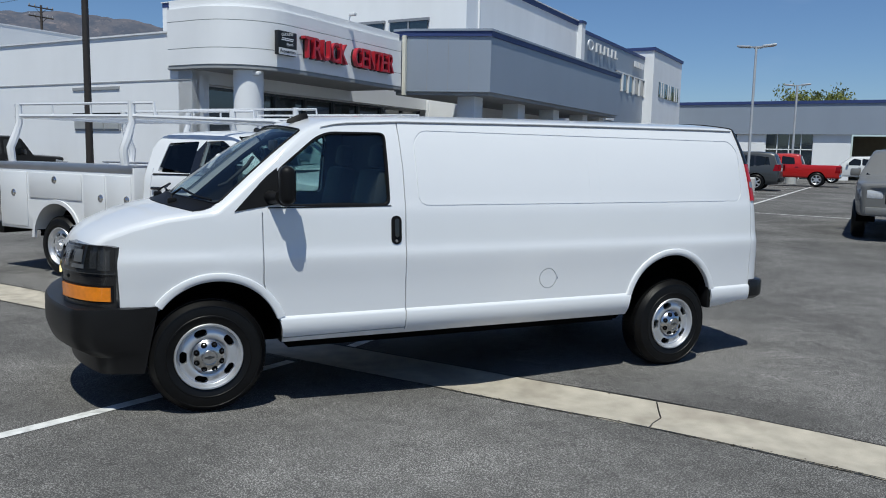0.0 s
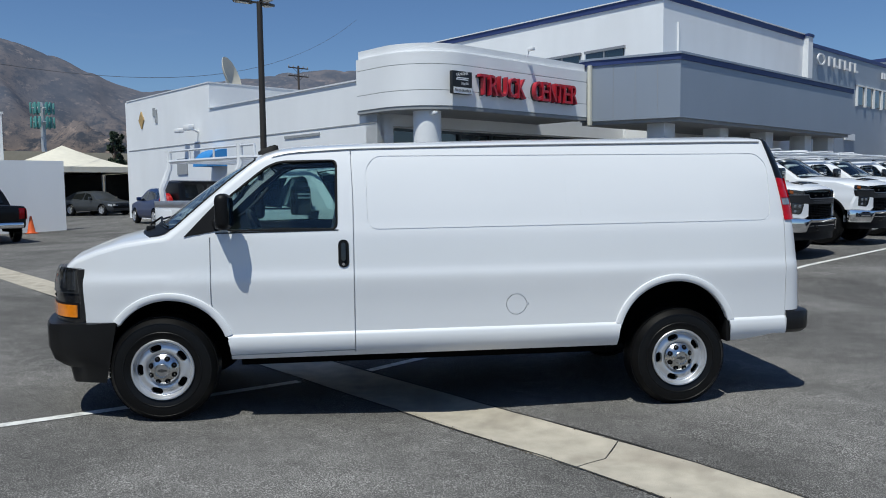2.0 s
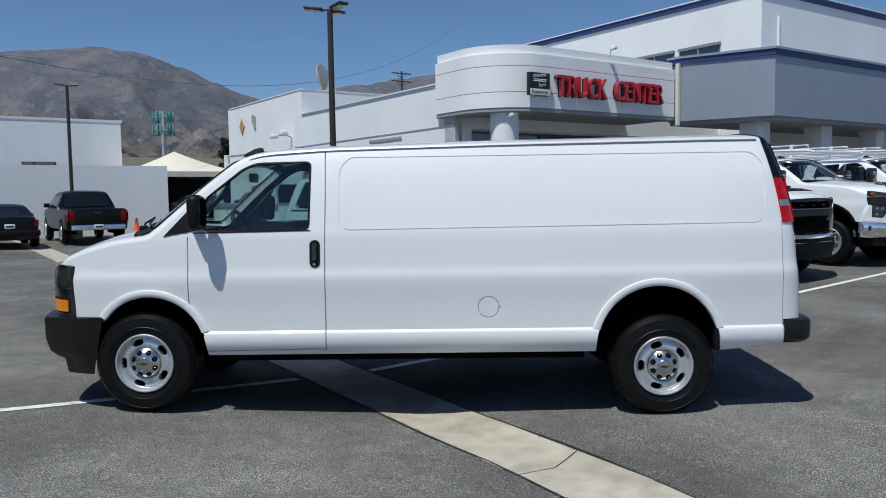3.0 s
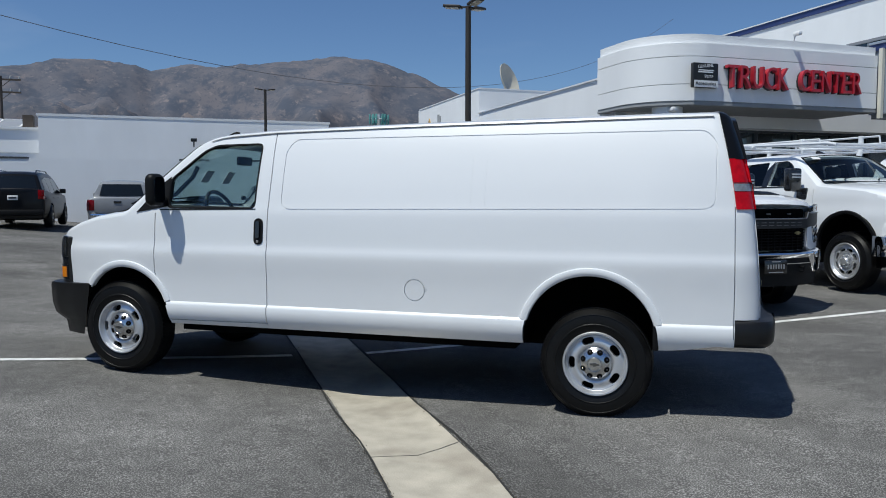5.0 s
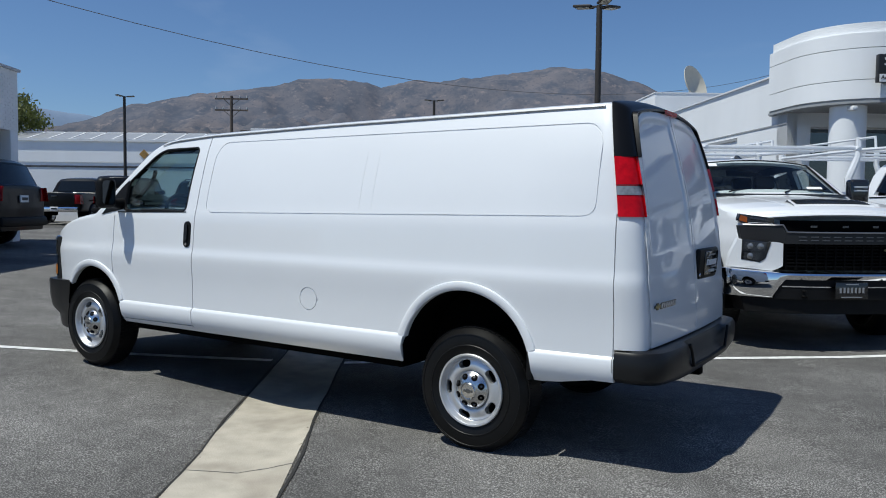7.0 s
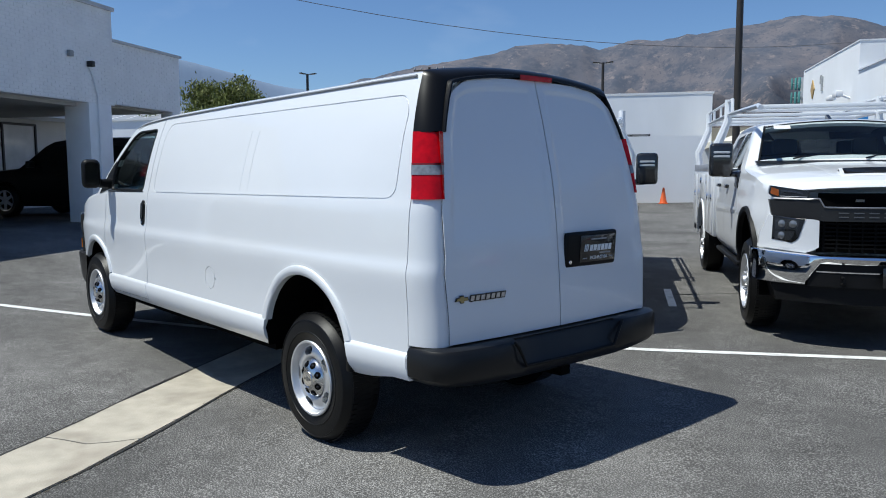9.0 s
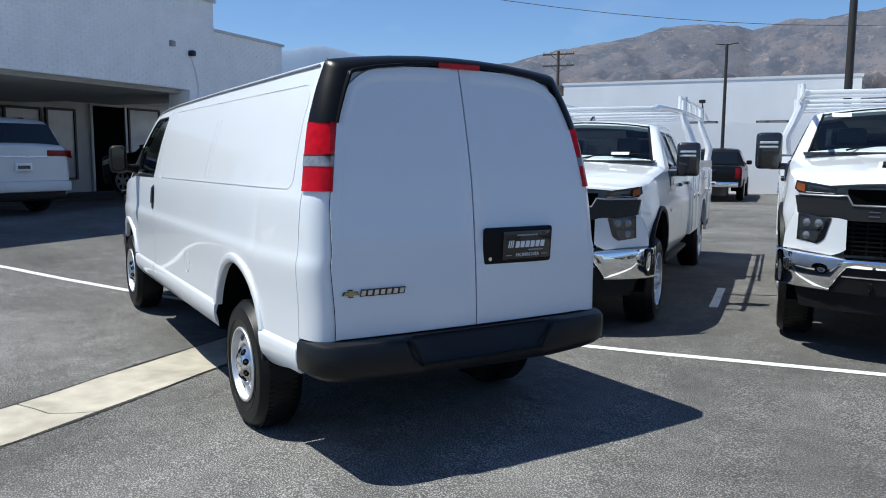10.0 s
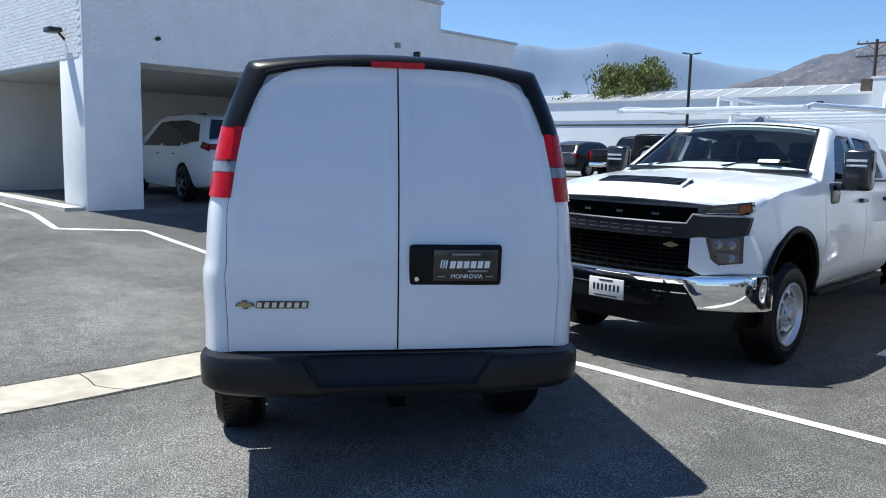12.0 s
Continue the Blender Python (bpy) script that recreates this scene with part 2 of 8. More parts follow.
def ground_z(u, v):
    """Height of the lot, which falls to the gutter from both sides."""
    if u < 1.0:
        d = min(1.0 - u, 7.5)
        h = 0.04 * d + 0.0045 * d * d
    else:
        d = max(0.0, u - 1.6)
        h = interp([(0, 0), (1.9, 0.045), (5, 0.085), (9, 0.2), (14, 0.34)], d) + 0.006 * min(max(0, d - 14), 25)
    return -0.015 + h + (0.004 * min(max(v, 0), 35) if u < 15 else 0.004 * min(max(v, 0), 35))


class Geo:
    """Vertices and faces gathered into one mesh; every face has a material slot."""

    def __init__(self):
        self.v, self.f, self.s = [], [], []

    def add(self, verts, faces, slot=0, m=None):
        n = len(self.v)
        self.v += [tuple(m @ Vector(p)) if m else tuple(p) for p in verts]
        self.f += [tuple(i + n for i in f) for f in faces]
        self.s += [slot] * len(faces)
        return self

    def box(self, x0, x1, y0, y1, z0, z1, slot=0, m=None):
        vs = [(x, y, z) for x in (x0, x1) for y in (y0, y1) for z in (z0, z1)]
        return self.add(vs, [(0, 1, 3, 2), (4, 6, 7, 5), (0, 4, 5, 1), (2, 3, 7, 6), (0, 2, 6, 4), (1, 5, 7, 3)], slot, m)

    def rbox(self, x0, x1, y0, y1, z0, z1, r=0.01, slot=0, m=None, seg=2):
        """A box with rounded edges."""
        bm = bmesh.new()
        bmesh.ops.create_cube(bm, size=1)
        for q in bm.verts:
            q.co = Vector(((x0 + x1) / 2 + q.co.x * (x1 - x0), (y0 + y1) / 2 + q.co.y * (y1 - y0), (z0 + z1) / 2 + q.co.z * (z1 - z0)))
        r = min(r, 0.49 * min(abs(x1 - x0), abs(y1 - y0), abs(z1 - z0)))
        bmesh.ops.bevel(bm, geom=list(bm.edges), offset=r, segments=seg, profile=0.5, affect="EDGES")
        bm.verts.index_update()
        self.add([q.co.copy() for q in bm.verts], [[q.index for q in f.verts] for f in bm.faces], slot, m)
        bm.free()
        return self

    def prism(self, poly, a, b, axis="z", slot=0, m=None):
        """A polygon in the plane across axis, from a to b. axis y: (x, z) points; x: (y, z); z: (x, y)."""
        put = {"z": lambda p, h: (p[0], p[1], h), "y": lambda p, h: (p[0], h, p[1]), "x": lambda p, h: (h, p[0], p[1])}[axis]
        n = len(poly)
        vs = [put(p, a) for p in poly] + [put(p, b) for p in poly]
        fs = [tuple(range(n))[::-1], tuple(range(n, 2 * n))] + [(i, (i + 1) % n, n + (i + 1) % n, n + i) for i in range(n)]
        return self.add(vs, fs, slot, m)

    def lathe(self, prof, seg=32, axis="y", slot=0, m=None, close=False):
        """Profile of (radius, height) turned about an axis."""
        vs, fs = [], []
        n = len(prof)
        for i in range(seg):
            a = 2 * math.pi * i / seg
            c, s = math.cos(a), math.sin(a)
            for r, h in prof:
                vs.append({"z": (r * c, r * s, h), "y": (r * c, h, r * s), "x": (h, r * c, r * s)}[axis])
        for i in range(seg):
            j = (i + 1) % seg
            for k in range(n if close else n - 1):
                l = (k + 1) % n
                fs.append((i * n + k, i * n + l, j * n + l, j * n + k))
        return self.add(vs, fs, slot, m)

    def tube(self, pts, r, seg=8, slot=0, m=None, close=False):
        """A round bar along a path; r is one radius or one for each point."""
        pts = [Vector(p) for p in pts]
        rs = r if isinstance(r, (list, tuple)) else [r] * len(pts)
        vs, fs = [], []
        n = len(pts)
        ref = None
        for i, p in enumerate(pts):
            d = (pts[(i + 1) % n] - pts[i - 1]) if close else pts[min(i + 1, n - 1)] - pts[max(i - 1, 0)]
            d.normalize()
            if ref is None:
                ref = Vector((0, 0, 1)) if abs(d.z) < 0.9 else Vector((1, 0, 0))
            a = d.cross(ref).normalized()
            b = d.cross(a)
            ref = a.cross(d) if abs(d.dot(ref)) > 0.95 else ref
            for k in range(seg):
                t = 2 * math.pi * k / seg
                vs.append(p + rs[i] * (math.cos(t) * a + math.sin(t) * b))
        for i in range(n if close else n - 1):
            j = (i + 1) % n
            for k in range(seg):
                l = (k + 1) % seg
                fs.append((i * seg + k, j * seg + k, j * seg + l, i * seg + l))
        if not close:
            fs += [tuple(range(seg))[::-1], tuple(range((n - 1) * seg, n * seg))]
        return self.add(vs, fs, slot, m)

    def sheet(self, rows, slot=0, m=None, wrap=False, caps=False):
        """A skin over rows of points."""
        k = len(rows[0])
        vs = [p for r in rows for p in r]
        fs = []
        for i in range(len(rows) - 1):
            for j in range(k if wrap else k - 1):
                l = (j + 1) % k
                fs.append((i * k + j, (i + 1) * k + j, (i + 1) * k + l, i * k + l))
        if caps:
            fs += [tuple(range(k)), tuple(range((len(rows) - 1) * k, len(rows) * k))[::-1]]
        return self.add(vs, fs, slot, m)

    def mesh(self, name, mats, angle=38, fix=True):
        me = bpy.data.meshes.new(name)
        me.from_pydata([tuple(p) for p in self.v], [], self.f)
        for q in mats if isinstance(mats, (list, tuple)) else [mats]:
            me.materials.append(q)
        me.polygons.foreach_set("material_index", self.s)
        if fix:
            bm = bmesh.new()
            bm.from_mesh(me)
            bmesh.ops.recalc_face_normals(bm, faces=bm.faces)
            bm.to_mesh(me)
            bm.free()
        me.shade_smooth()
        me.set_sharp_from_angle(angle=radians(angle))
        return me


def part(name, geo, mats, parent=None, label="", m=None, angle=38, fix=True):
    """One mesh object under a thing or a part."""
    ob = new(name, geo.mesh(name, mats, angle, fix) if isinstance(geo, Geo) else geo)
    ob.parent = parent
    if m is not None:
        ob.matrix_basis = m
    if label:
        ob["label"] = label
    return ob


def thing(name, label, category, group="", m=None, kind=""):
    """An empty at a thing's base that carries its parts."""
    ob = tagged(new(name), label, category, group, kind)
    ob.empty_display_size = 0.2
    if m is not None:
        ob.matrix_basis = m
    return ob


def solid(name, geo, mats, label, category="", group="", m=None, kind="", angle=38):
    ob = part(name, geo, mats, m=m, angle=angle)
    return tagged(ob, label, category, group, kind)


def rounded(x0, x1, z0, z1, r, seg=5):
    """A rectangle with round corners, as a polygon."""
    out = []
    for cx, cz, a0 in ((x1 - r, z1 - r, 0), (x0 + r, z1 - r, 90), (x0 + r, z0 + r, 180), (x1 - r, z0 + r, 270)):
        for k in range(seg + 1):
            a = radians(a0 + 90 * k / seg)
            out.append((cx + r * math.cos(a), cz + r * math.sin(a)))
    return out


def round_poly(poly, r, seg=4):
    """A polygon with its corners rounded."""
    out = []
    n = len(poly)
    for i in range(n):
        p, a, b = Vector(poly[i]), Vector(poly[i - 1]), Vector(poly[(i + 1) % n])
        da, db = a - p, b - p
        k = min(r, 0.45 * da.length, 0.45 * db.length)
        s, e = p + da.normalized() * k, p + db.normalized() * k
        for j in range(seg + 1):
            t = j / seg
            q = s * (1 - t) ** 2 + p * 2 * t * (1 - t) + e * t * t
            out.append((q.x, q.y))
    return out


def densify(poly, step):
    """The same outline with more points along its sides."""
    out = []
    for i in range(len(poly)):
        a, b = Vector(poly[i]), Vector(poly[(i + 1) % len(poly)])
        n = max(1, int((b - a).length / step))
        out += [tuple(a + (b - a) * k / n) for k in range(n)]
    return out


def boolean(ob, cutters, operation="DIFFERENCE"):
    """Cuts the meshes of cutters (Geo) out of an object's mesh and bakes it."""
    made = []
    for g in cutters:
        c = bpy.data.objects.new("cutter", g.mesh("cutter", ob.data.materials[0]))
        scene.collection.objects.link(c)
        made.append(c)
        md = ob.modifiers.new("cut", "BOOLEAN")
        md.operation, md.object, md.solver = operation, c, "EXACT"
    dg = bpy.context.evaluated_depsgraph_get()
    dg.update()
    me = bpy.data.meshes.new_from_object(ob.evaluated_get(dg))
    ob.modifiers.clear()
    old = ob.data
    ob.data = me
    for c in made:
        d = c.data
        bpy.data.objects.remove(c)
        bpy.data.meshes.remove(d)
    bpy.data.meshes.remove(old)
    me.shade_smooth()
    me.set_sharp_from_angle(angle=radians(32))
    return ob


def line_inside(ob, inside, material):
    """Gives the faces of a hollowed body that lie inside it a lining."""
    ob.data.materials.append(material)
    for f in ob.data.polygons:
        f.material_index = 1 if inside(f.center) else 0


def text_geo(words, size, depth, spacing=1.0, width=1.0):
    """Letters of the built-in font as a mesh: x to the right, z up, standing in y = 0, with their front towards -y."""
    cu = bpy.data.curves.new("letters", "FONT")
    cu.body, cu.size, cu.extrude, cu.space_character = words, size, depth / 2, spacing
    cu.resolution_u = 3
    ob = bpy.data.objects.new("letters", cu)
    scene.collection.objects.link(ob)
    dg = bpy.context.evaluated_depsgraph_get()
    me = bpy.data.meshes.new_from_object(ob.evaluated_get(dg))
    g = Geo()
    g.add([(p.co.x * width, -p.co.z, p.co.y) for p in me.vertices], [tuple(f.vertices) for f in me.polygons])
    bpy.data.objects.remove(ob)
    bpy.data.curves.remove(cu)
    bpy.data.meshes.remove(me)
    return g

# ---- ground ----


def drift(v):
    """The gutter's bend off its straight run."""
    return 0.0108 * (v + 3) - 0.12 * min(2.5, max(0.0, -3.9 - v))


def build_ground():
    def axis(lo, hi, step, far):
        a = [lo + step * i for i in range(int((hi - lo) / step) + 1)]
        d = step
        while a[-1] < far:
            d *= 1.5
            a.append(a[-1] + d)
        d = step
        while a[0] > -far:
            d *= 1.5
            a.insert(0, a[0] - d)
        return a

    us, vs = axis(-16, 40, 0.5, 4600), axis(-20, 40, 0.5, 4600)
    us = sorted(us + [1.0, 1.02, 1.3, 1.58, 1.6])
    g = Geo()
    rows = []
    for u in us:
        row = []
        for v in vs:
            z = ground_z(u, v)
            if 1.01 < u < 1.59:
                z -= 0.06
            bend = drift(v) if 0.99 < u < 1.61 and -40 < v < 28 else 0.0
            row.append(SITE @ Vector((u + bend, v, z)))
        rows.append(row)
    g.sheet(rows)
    return solid("ground", g, ASPHALT, "worn grey asphalt of a car lot", "ground", kind="structure")


build_ground()


def build_gutter():
    base = thing("pavement", "pale concrete valley gutter crossing the asphalt", "gutter", kind="structure")
    base.matrix_basis = SITE
    random.seed(4)
    cuts = [-40, -27, -15.2, -9.3, -3.24, 2.8, 8.9, 15, 21, 27.8]
    us = [0.985, 1.0, 1.14, 1.3, 1.46, 1.60, 1.615]
    edge = {}
    for c in cuts:
        w = 0.0
        prof = []
        for u in us:
            w += random.uniform(-0.045, 0.045)
            prof.append(c + w + 0.12 * (u - 1.3))
        edge[c] = prof
    for a, b in zip(cuts, cuts[1:]):
        g = Geo()
        n = max(8, int((b - a) / 0.35))
        rows = []
        for k in range(n + 1):
            t = k / n
            row = []
            for i, u in enumerate(us):
                v = edge[a][i] * (1 - t) + edge[b][i] * t + (0.006 if k == 0 else -0.006 if k == n else 0)
                side = (0.012 * noise.noise((v * 1.7, i, 3)) if i in (0, 1, 5, 6) else 0)
                z = ground_z(u, v) + 0.006 - 0.02 * (1 - ((u - 1.3) / 0.3) ** 2) - (0.05 if i in (0, 6) else 0)
                row.append((u + side + drift(v), v, z))
            rows.append(row)
        rows.insert(0, [(p[0], p[1], p[2] - 0.05) for p in rows[0]])
        rows.append([(p[0], p[1], p[2] - 0.05) for p in rows[-1]])
        g.sheet(rows)
        part("slab", g, CONCRETE, base)
    # dirt and dry weeds lodged along the edges
    w = Geo()
    for k in range(2600):
        v = random.uniform(-9, 6)
        e = random.choice((0.985, 1.612)) + random.gauss(0, 0.014) + drift(v)
        r = random.uniform(0.002, 0.007)
        z = ground_z(e, v) + 0.004
        a = random.uniform(0, 6.28)
        w.add([(e + r * math.cos(a), v + 2 * r * math.sin(a), z), (e + r * math.cos(a + 2.1), v + 2 * r * math.sin(a + 2.1), z), (e + r * math.cos(a + 4.2), v + 2 * r * math.sin(a + 4.2), z + r * 0.7)], [(0, 1, 2)])
    tagged(part("gutter_grit", w, mat("dry grit", (0.07, 0.058, 0.04), 0.95, var=0.4, vscale=30), m=SITE, fix=False), "dry brown grit and weeds along the gutter", "debris", kind="stuff")


build_gutter()


def boxes(name, spans, material, parent, label=""):
    """Straight pieces, each a part of its own."""
    for q in spans:
        part(name, Geo().box(*q), material, parent, label)


def ground_strip(name, pts, width, material, label, lift=0.005, wobble=0.0, category="road marking"):
    """A painted or sealed strip that lies on the lot along (u, v) points."""
    g = Geo()
    path = []
    for a, b in zip(pts, pts[1:]):
        n = max(1, int(math.dist(a, b) / 0.3))
        path += [(a[0] + (b[0] - a[0]) * k / n, a[1] + (b[1] - a[1]) * k / n) for k in range(n)]
    path.append(pts[-1])
    rows = []
    for i, p in enumerate(path):
        q, o = path[min(i + 1, len(path) - 1)], path[max(i - 1, 0)]
        d = Vector((q[0] - o[0], q[1] - o[1])).normalized()
        s = Vector((-d.y, d.x))
        w = width / 2 * (1 + wobble * noise.noise((i * 0.7, pts[0][0], 1)))
        off = wobble * 0.06 * noise.noise((i * 0.35, pts[0][1], 5))
        row = []
        for k in (-1, 1):
            u, v = p[0] + s.x * (w * k + off), p[1] + s.y * (w * k + off)
            row.append((u, v, ground_z(u, v) + lift))
        rows.append(row)
    g.sheet(rows)
    ob = part(name, g, material, m=SITE)
    return tagged(ob, label, category, kind="structure")


ground_strip("trim", [(0.95, -0.18), (-2.2, -0.19), (-3.13, -0.17), (-4.72, -0.25), (-5.21, -1.36), (-8.58, -1.13), (-13.0, -0.8)], 0.1, LINE, "white painted line on the asphalt")
ground_strip("trim", [(1.66, -0.3), (3.4, -0.32), (4.7, -0.4), (6.5, -0.43), (8, -0.4), (12, -0.25), (21, -0.75), (50, -1.3)], 0.1, LINE, "long white painted line on the asphalt")
ground_strip("trim", [(19.8, -1.0), (19.3, -4.2), (19, -9)], 0.1, LINE, "white painted stall line on the asphalt")
for k in range(8):
    u = 22.5 + 2.9 * k
    ground_strip("trim", [(u, -0.9), (u, 4.2)], 0.1, LINE, "white painted stall line on the asphalt")
for u in (4.97, 8.35):
    ground_strip("trim", [(u, 1.8), (u, 3.1)], 0.09, LINE, "worn white stall line between the trucks")
CRACK = mat("open crack", (0.025, 0.024, 0.023), 0.95, var=0.3, vscale=20)
for edge in (0.986, 1.612):
    ground_strip("trim", [(edge + drift(-9 + 0.75 * k), -9 + 0.75 * k) for k in range(25)], 0.016, CRACK, "dark joint between gutter and asphalt", wobble=0.5, category="joint", lift=0.007)
ground_strip("trim", [(-9, 3), (-6.2, 7.5), (-3, 9), (0.4, 12)], 0.03, CRACK, "dark crack in the asphalt", wobble=0.8, category="crack", lift=0.003)
ground_strip("trim", [(4.9, 2.6), (6.1, 2.9)], 0.03, CRACK, "dark crack in the asphalt", wobble=0.8, category="crack", lift=0.003)

# ---- distance ----


def ridge(name, skyline, dist, depth, material, label, seed, strength=1.0):
    """A range of hills: slopes that rise to an uneven skyline, with gullies."""
    g = Geo()
    rows = []
    n = 420
    a0, a1 = skyline[0][0], skyline[-1][0]
    for i in range(n + 1):
        az = a0 + (a1 - a0) * i / n
        el = smooth(skyline, az)
        jag = (0.2 if strength > 0.5 else 0.06) * noise.fractal((az * 0.6, seed, 0), 0.8, 2.0, 6)
        row = []
        for k in range(41):
            t = k / 40
            r = dist + depth * t
            top = (dist + depth * 0.8) * math.tan(radians(max(el + jag * min(1.0, t / 0.8) ** 5, 0.3)))
            rise = smooth([(0, 0), (0.3, 0.2), (0.6, 0.55), (0.8, 1.0), (1, 0.8)], t)
            a = radians(az)
            q = Vector((r * math.sin(a), r * math.cos(a), seed * 40))
            ribs = 0.0
            for wave, amp in ((620, 0.30), (290, 0.2), (130, 0.1)):
                ribs += amp * (0.42 - 2.0 * abs(noise.noise(q / wave)))
            z = top * rise + top * ribs * math.sin(math.pi * min(1, t / 0.8)) * strength
            row.append((r * math.sin(a), r * math.cos(a), max(z, -2)))
        rows.append(row)
    g.sheet(rows)
    return tagged(part(name, g, material, m=SITE, angle=180), label, "mountains", kind="structure")


def hill_mat(name, rock, scrub, dark, haze, amt):
    m = bpy.data.materials.new(name)
    m.use_nodes = True
    nt = m.node_tree
    b = nt.nodes["Principled BSDF"]
    b.inputs["Roughness"].default_value = 1.0
    b.inputs["Specular IOR Level"].default_value = 0.0
    co = nt.nodes.new("ShaderNodeTexCoord")
    last = None
    pale = tuple(c * 1.9 for c in rock)
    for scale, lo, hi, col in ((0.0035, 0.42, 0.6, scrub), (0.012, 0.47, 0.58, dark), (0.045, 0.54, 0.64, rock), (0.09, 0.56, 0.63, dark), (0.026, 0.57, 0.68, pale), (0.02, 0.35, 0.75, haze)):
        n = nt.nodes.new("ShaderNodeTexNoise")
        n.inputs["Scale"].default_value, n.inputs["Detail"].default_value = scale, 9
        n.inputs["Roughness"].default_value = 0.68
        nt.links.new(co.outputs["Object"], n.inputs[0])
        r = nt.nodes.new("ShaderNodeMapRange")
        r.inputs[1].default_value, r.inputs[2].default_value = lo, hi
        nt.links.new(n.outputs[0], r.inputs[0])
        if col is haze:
            # haze is mixed into the base colour, more on the higher, farther slopes
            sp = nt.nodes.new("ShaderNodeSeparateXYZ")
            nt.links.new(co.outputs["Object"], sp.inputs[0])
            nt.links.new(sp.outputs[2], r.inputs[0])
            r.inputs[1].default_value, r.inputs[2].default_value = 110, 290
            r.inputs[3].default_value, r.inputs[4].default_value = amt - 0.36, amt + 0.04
        mx = nt.nodes.new("ShaderNodeMix")
        mx.data_type = "RGBA"
        mx.inputs[7].default_value = (*col, 1)
        if last is None:
            mx.inputs[6].default_value = (*rock, 1)
        else:
            nt.links.new(last, mx.inputs[6])
        nt.links.new(r.outputs[0], mx.inputs[0])
        last = mx.outputs[2]
    nt.links.new(last, b.inputs["Base Color"])
    return m


# both hillsides carry air haze in their colours, the far ridge most
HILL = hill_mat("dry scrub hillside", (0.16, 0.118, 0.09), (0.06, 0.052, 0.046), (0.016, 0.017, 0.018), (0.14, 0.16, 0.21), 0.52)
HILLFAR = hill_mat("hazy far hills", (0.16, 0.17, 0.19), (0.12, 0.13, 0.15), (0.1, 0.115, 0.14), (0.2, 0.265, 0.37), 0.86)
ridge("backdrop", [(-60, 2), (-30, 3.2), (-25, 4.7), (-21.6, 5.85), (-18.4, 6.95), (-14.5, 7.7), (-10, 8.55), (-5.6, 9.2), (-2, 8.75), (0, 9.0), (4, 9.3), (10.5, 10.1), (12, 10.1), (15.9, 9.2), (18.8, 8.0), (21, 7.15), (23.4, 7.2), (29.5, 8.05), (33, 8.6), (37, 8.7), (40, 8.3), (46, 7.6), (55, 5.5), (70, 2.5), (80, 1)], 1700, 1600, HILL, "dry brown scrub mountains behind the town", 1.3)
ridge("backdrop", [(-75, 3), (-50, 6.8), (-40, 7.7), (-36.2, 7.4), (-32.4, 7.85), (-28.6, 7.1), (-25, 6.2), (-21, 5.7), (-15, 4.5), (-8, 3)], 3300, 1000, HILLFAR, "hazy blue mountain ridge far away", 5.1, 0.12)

# ---- buildings ----


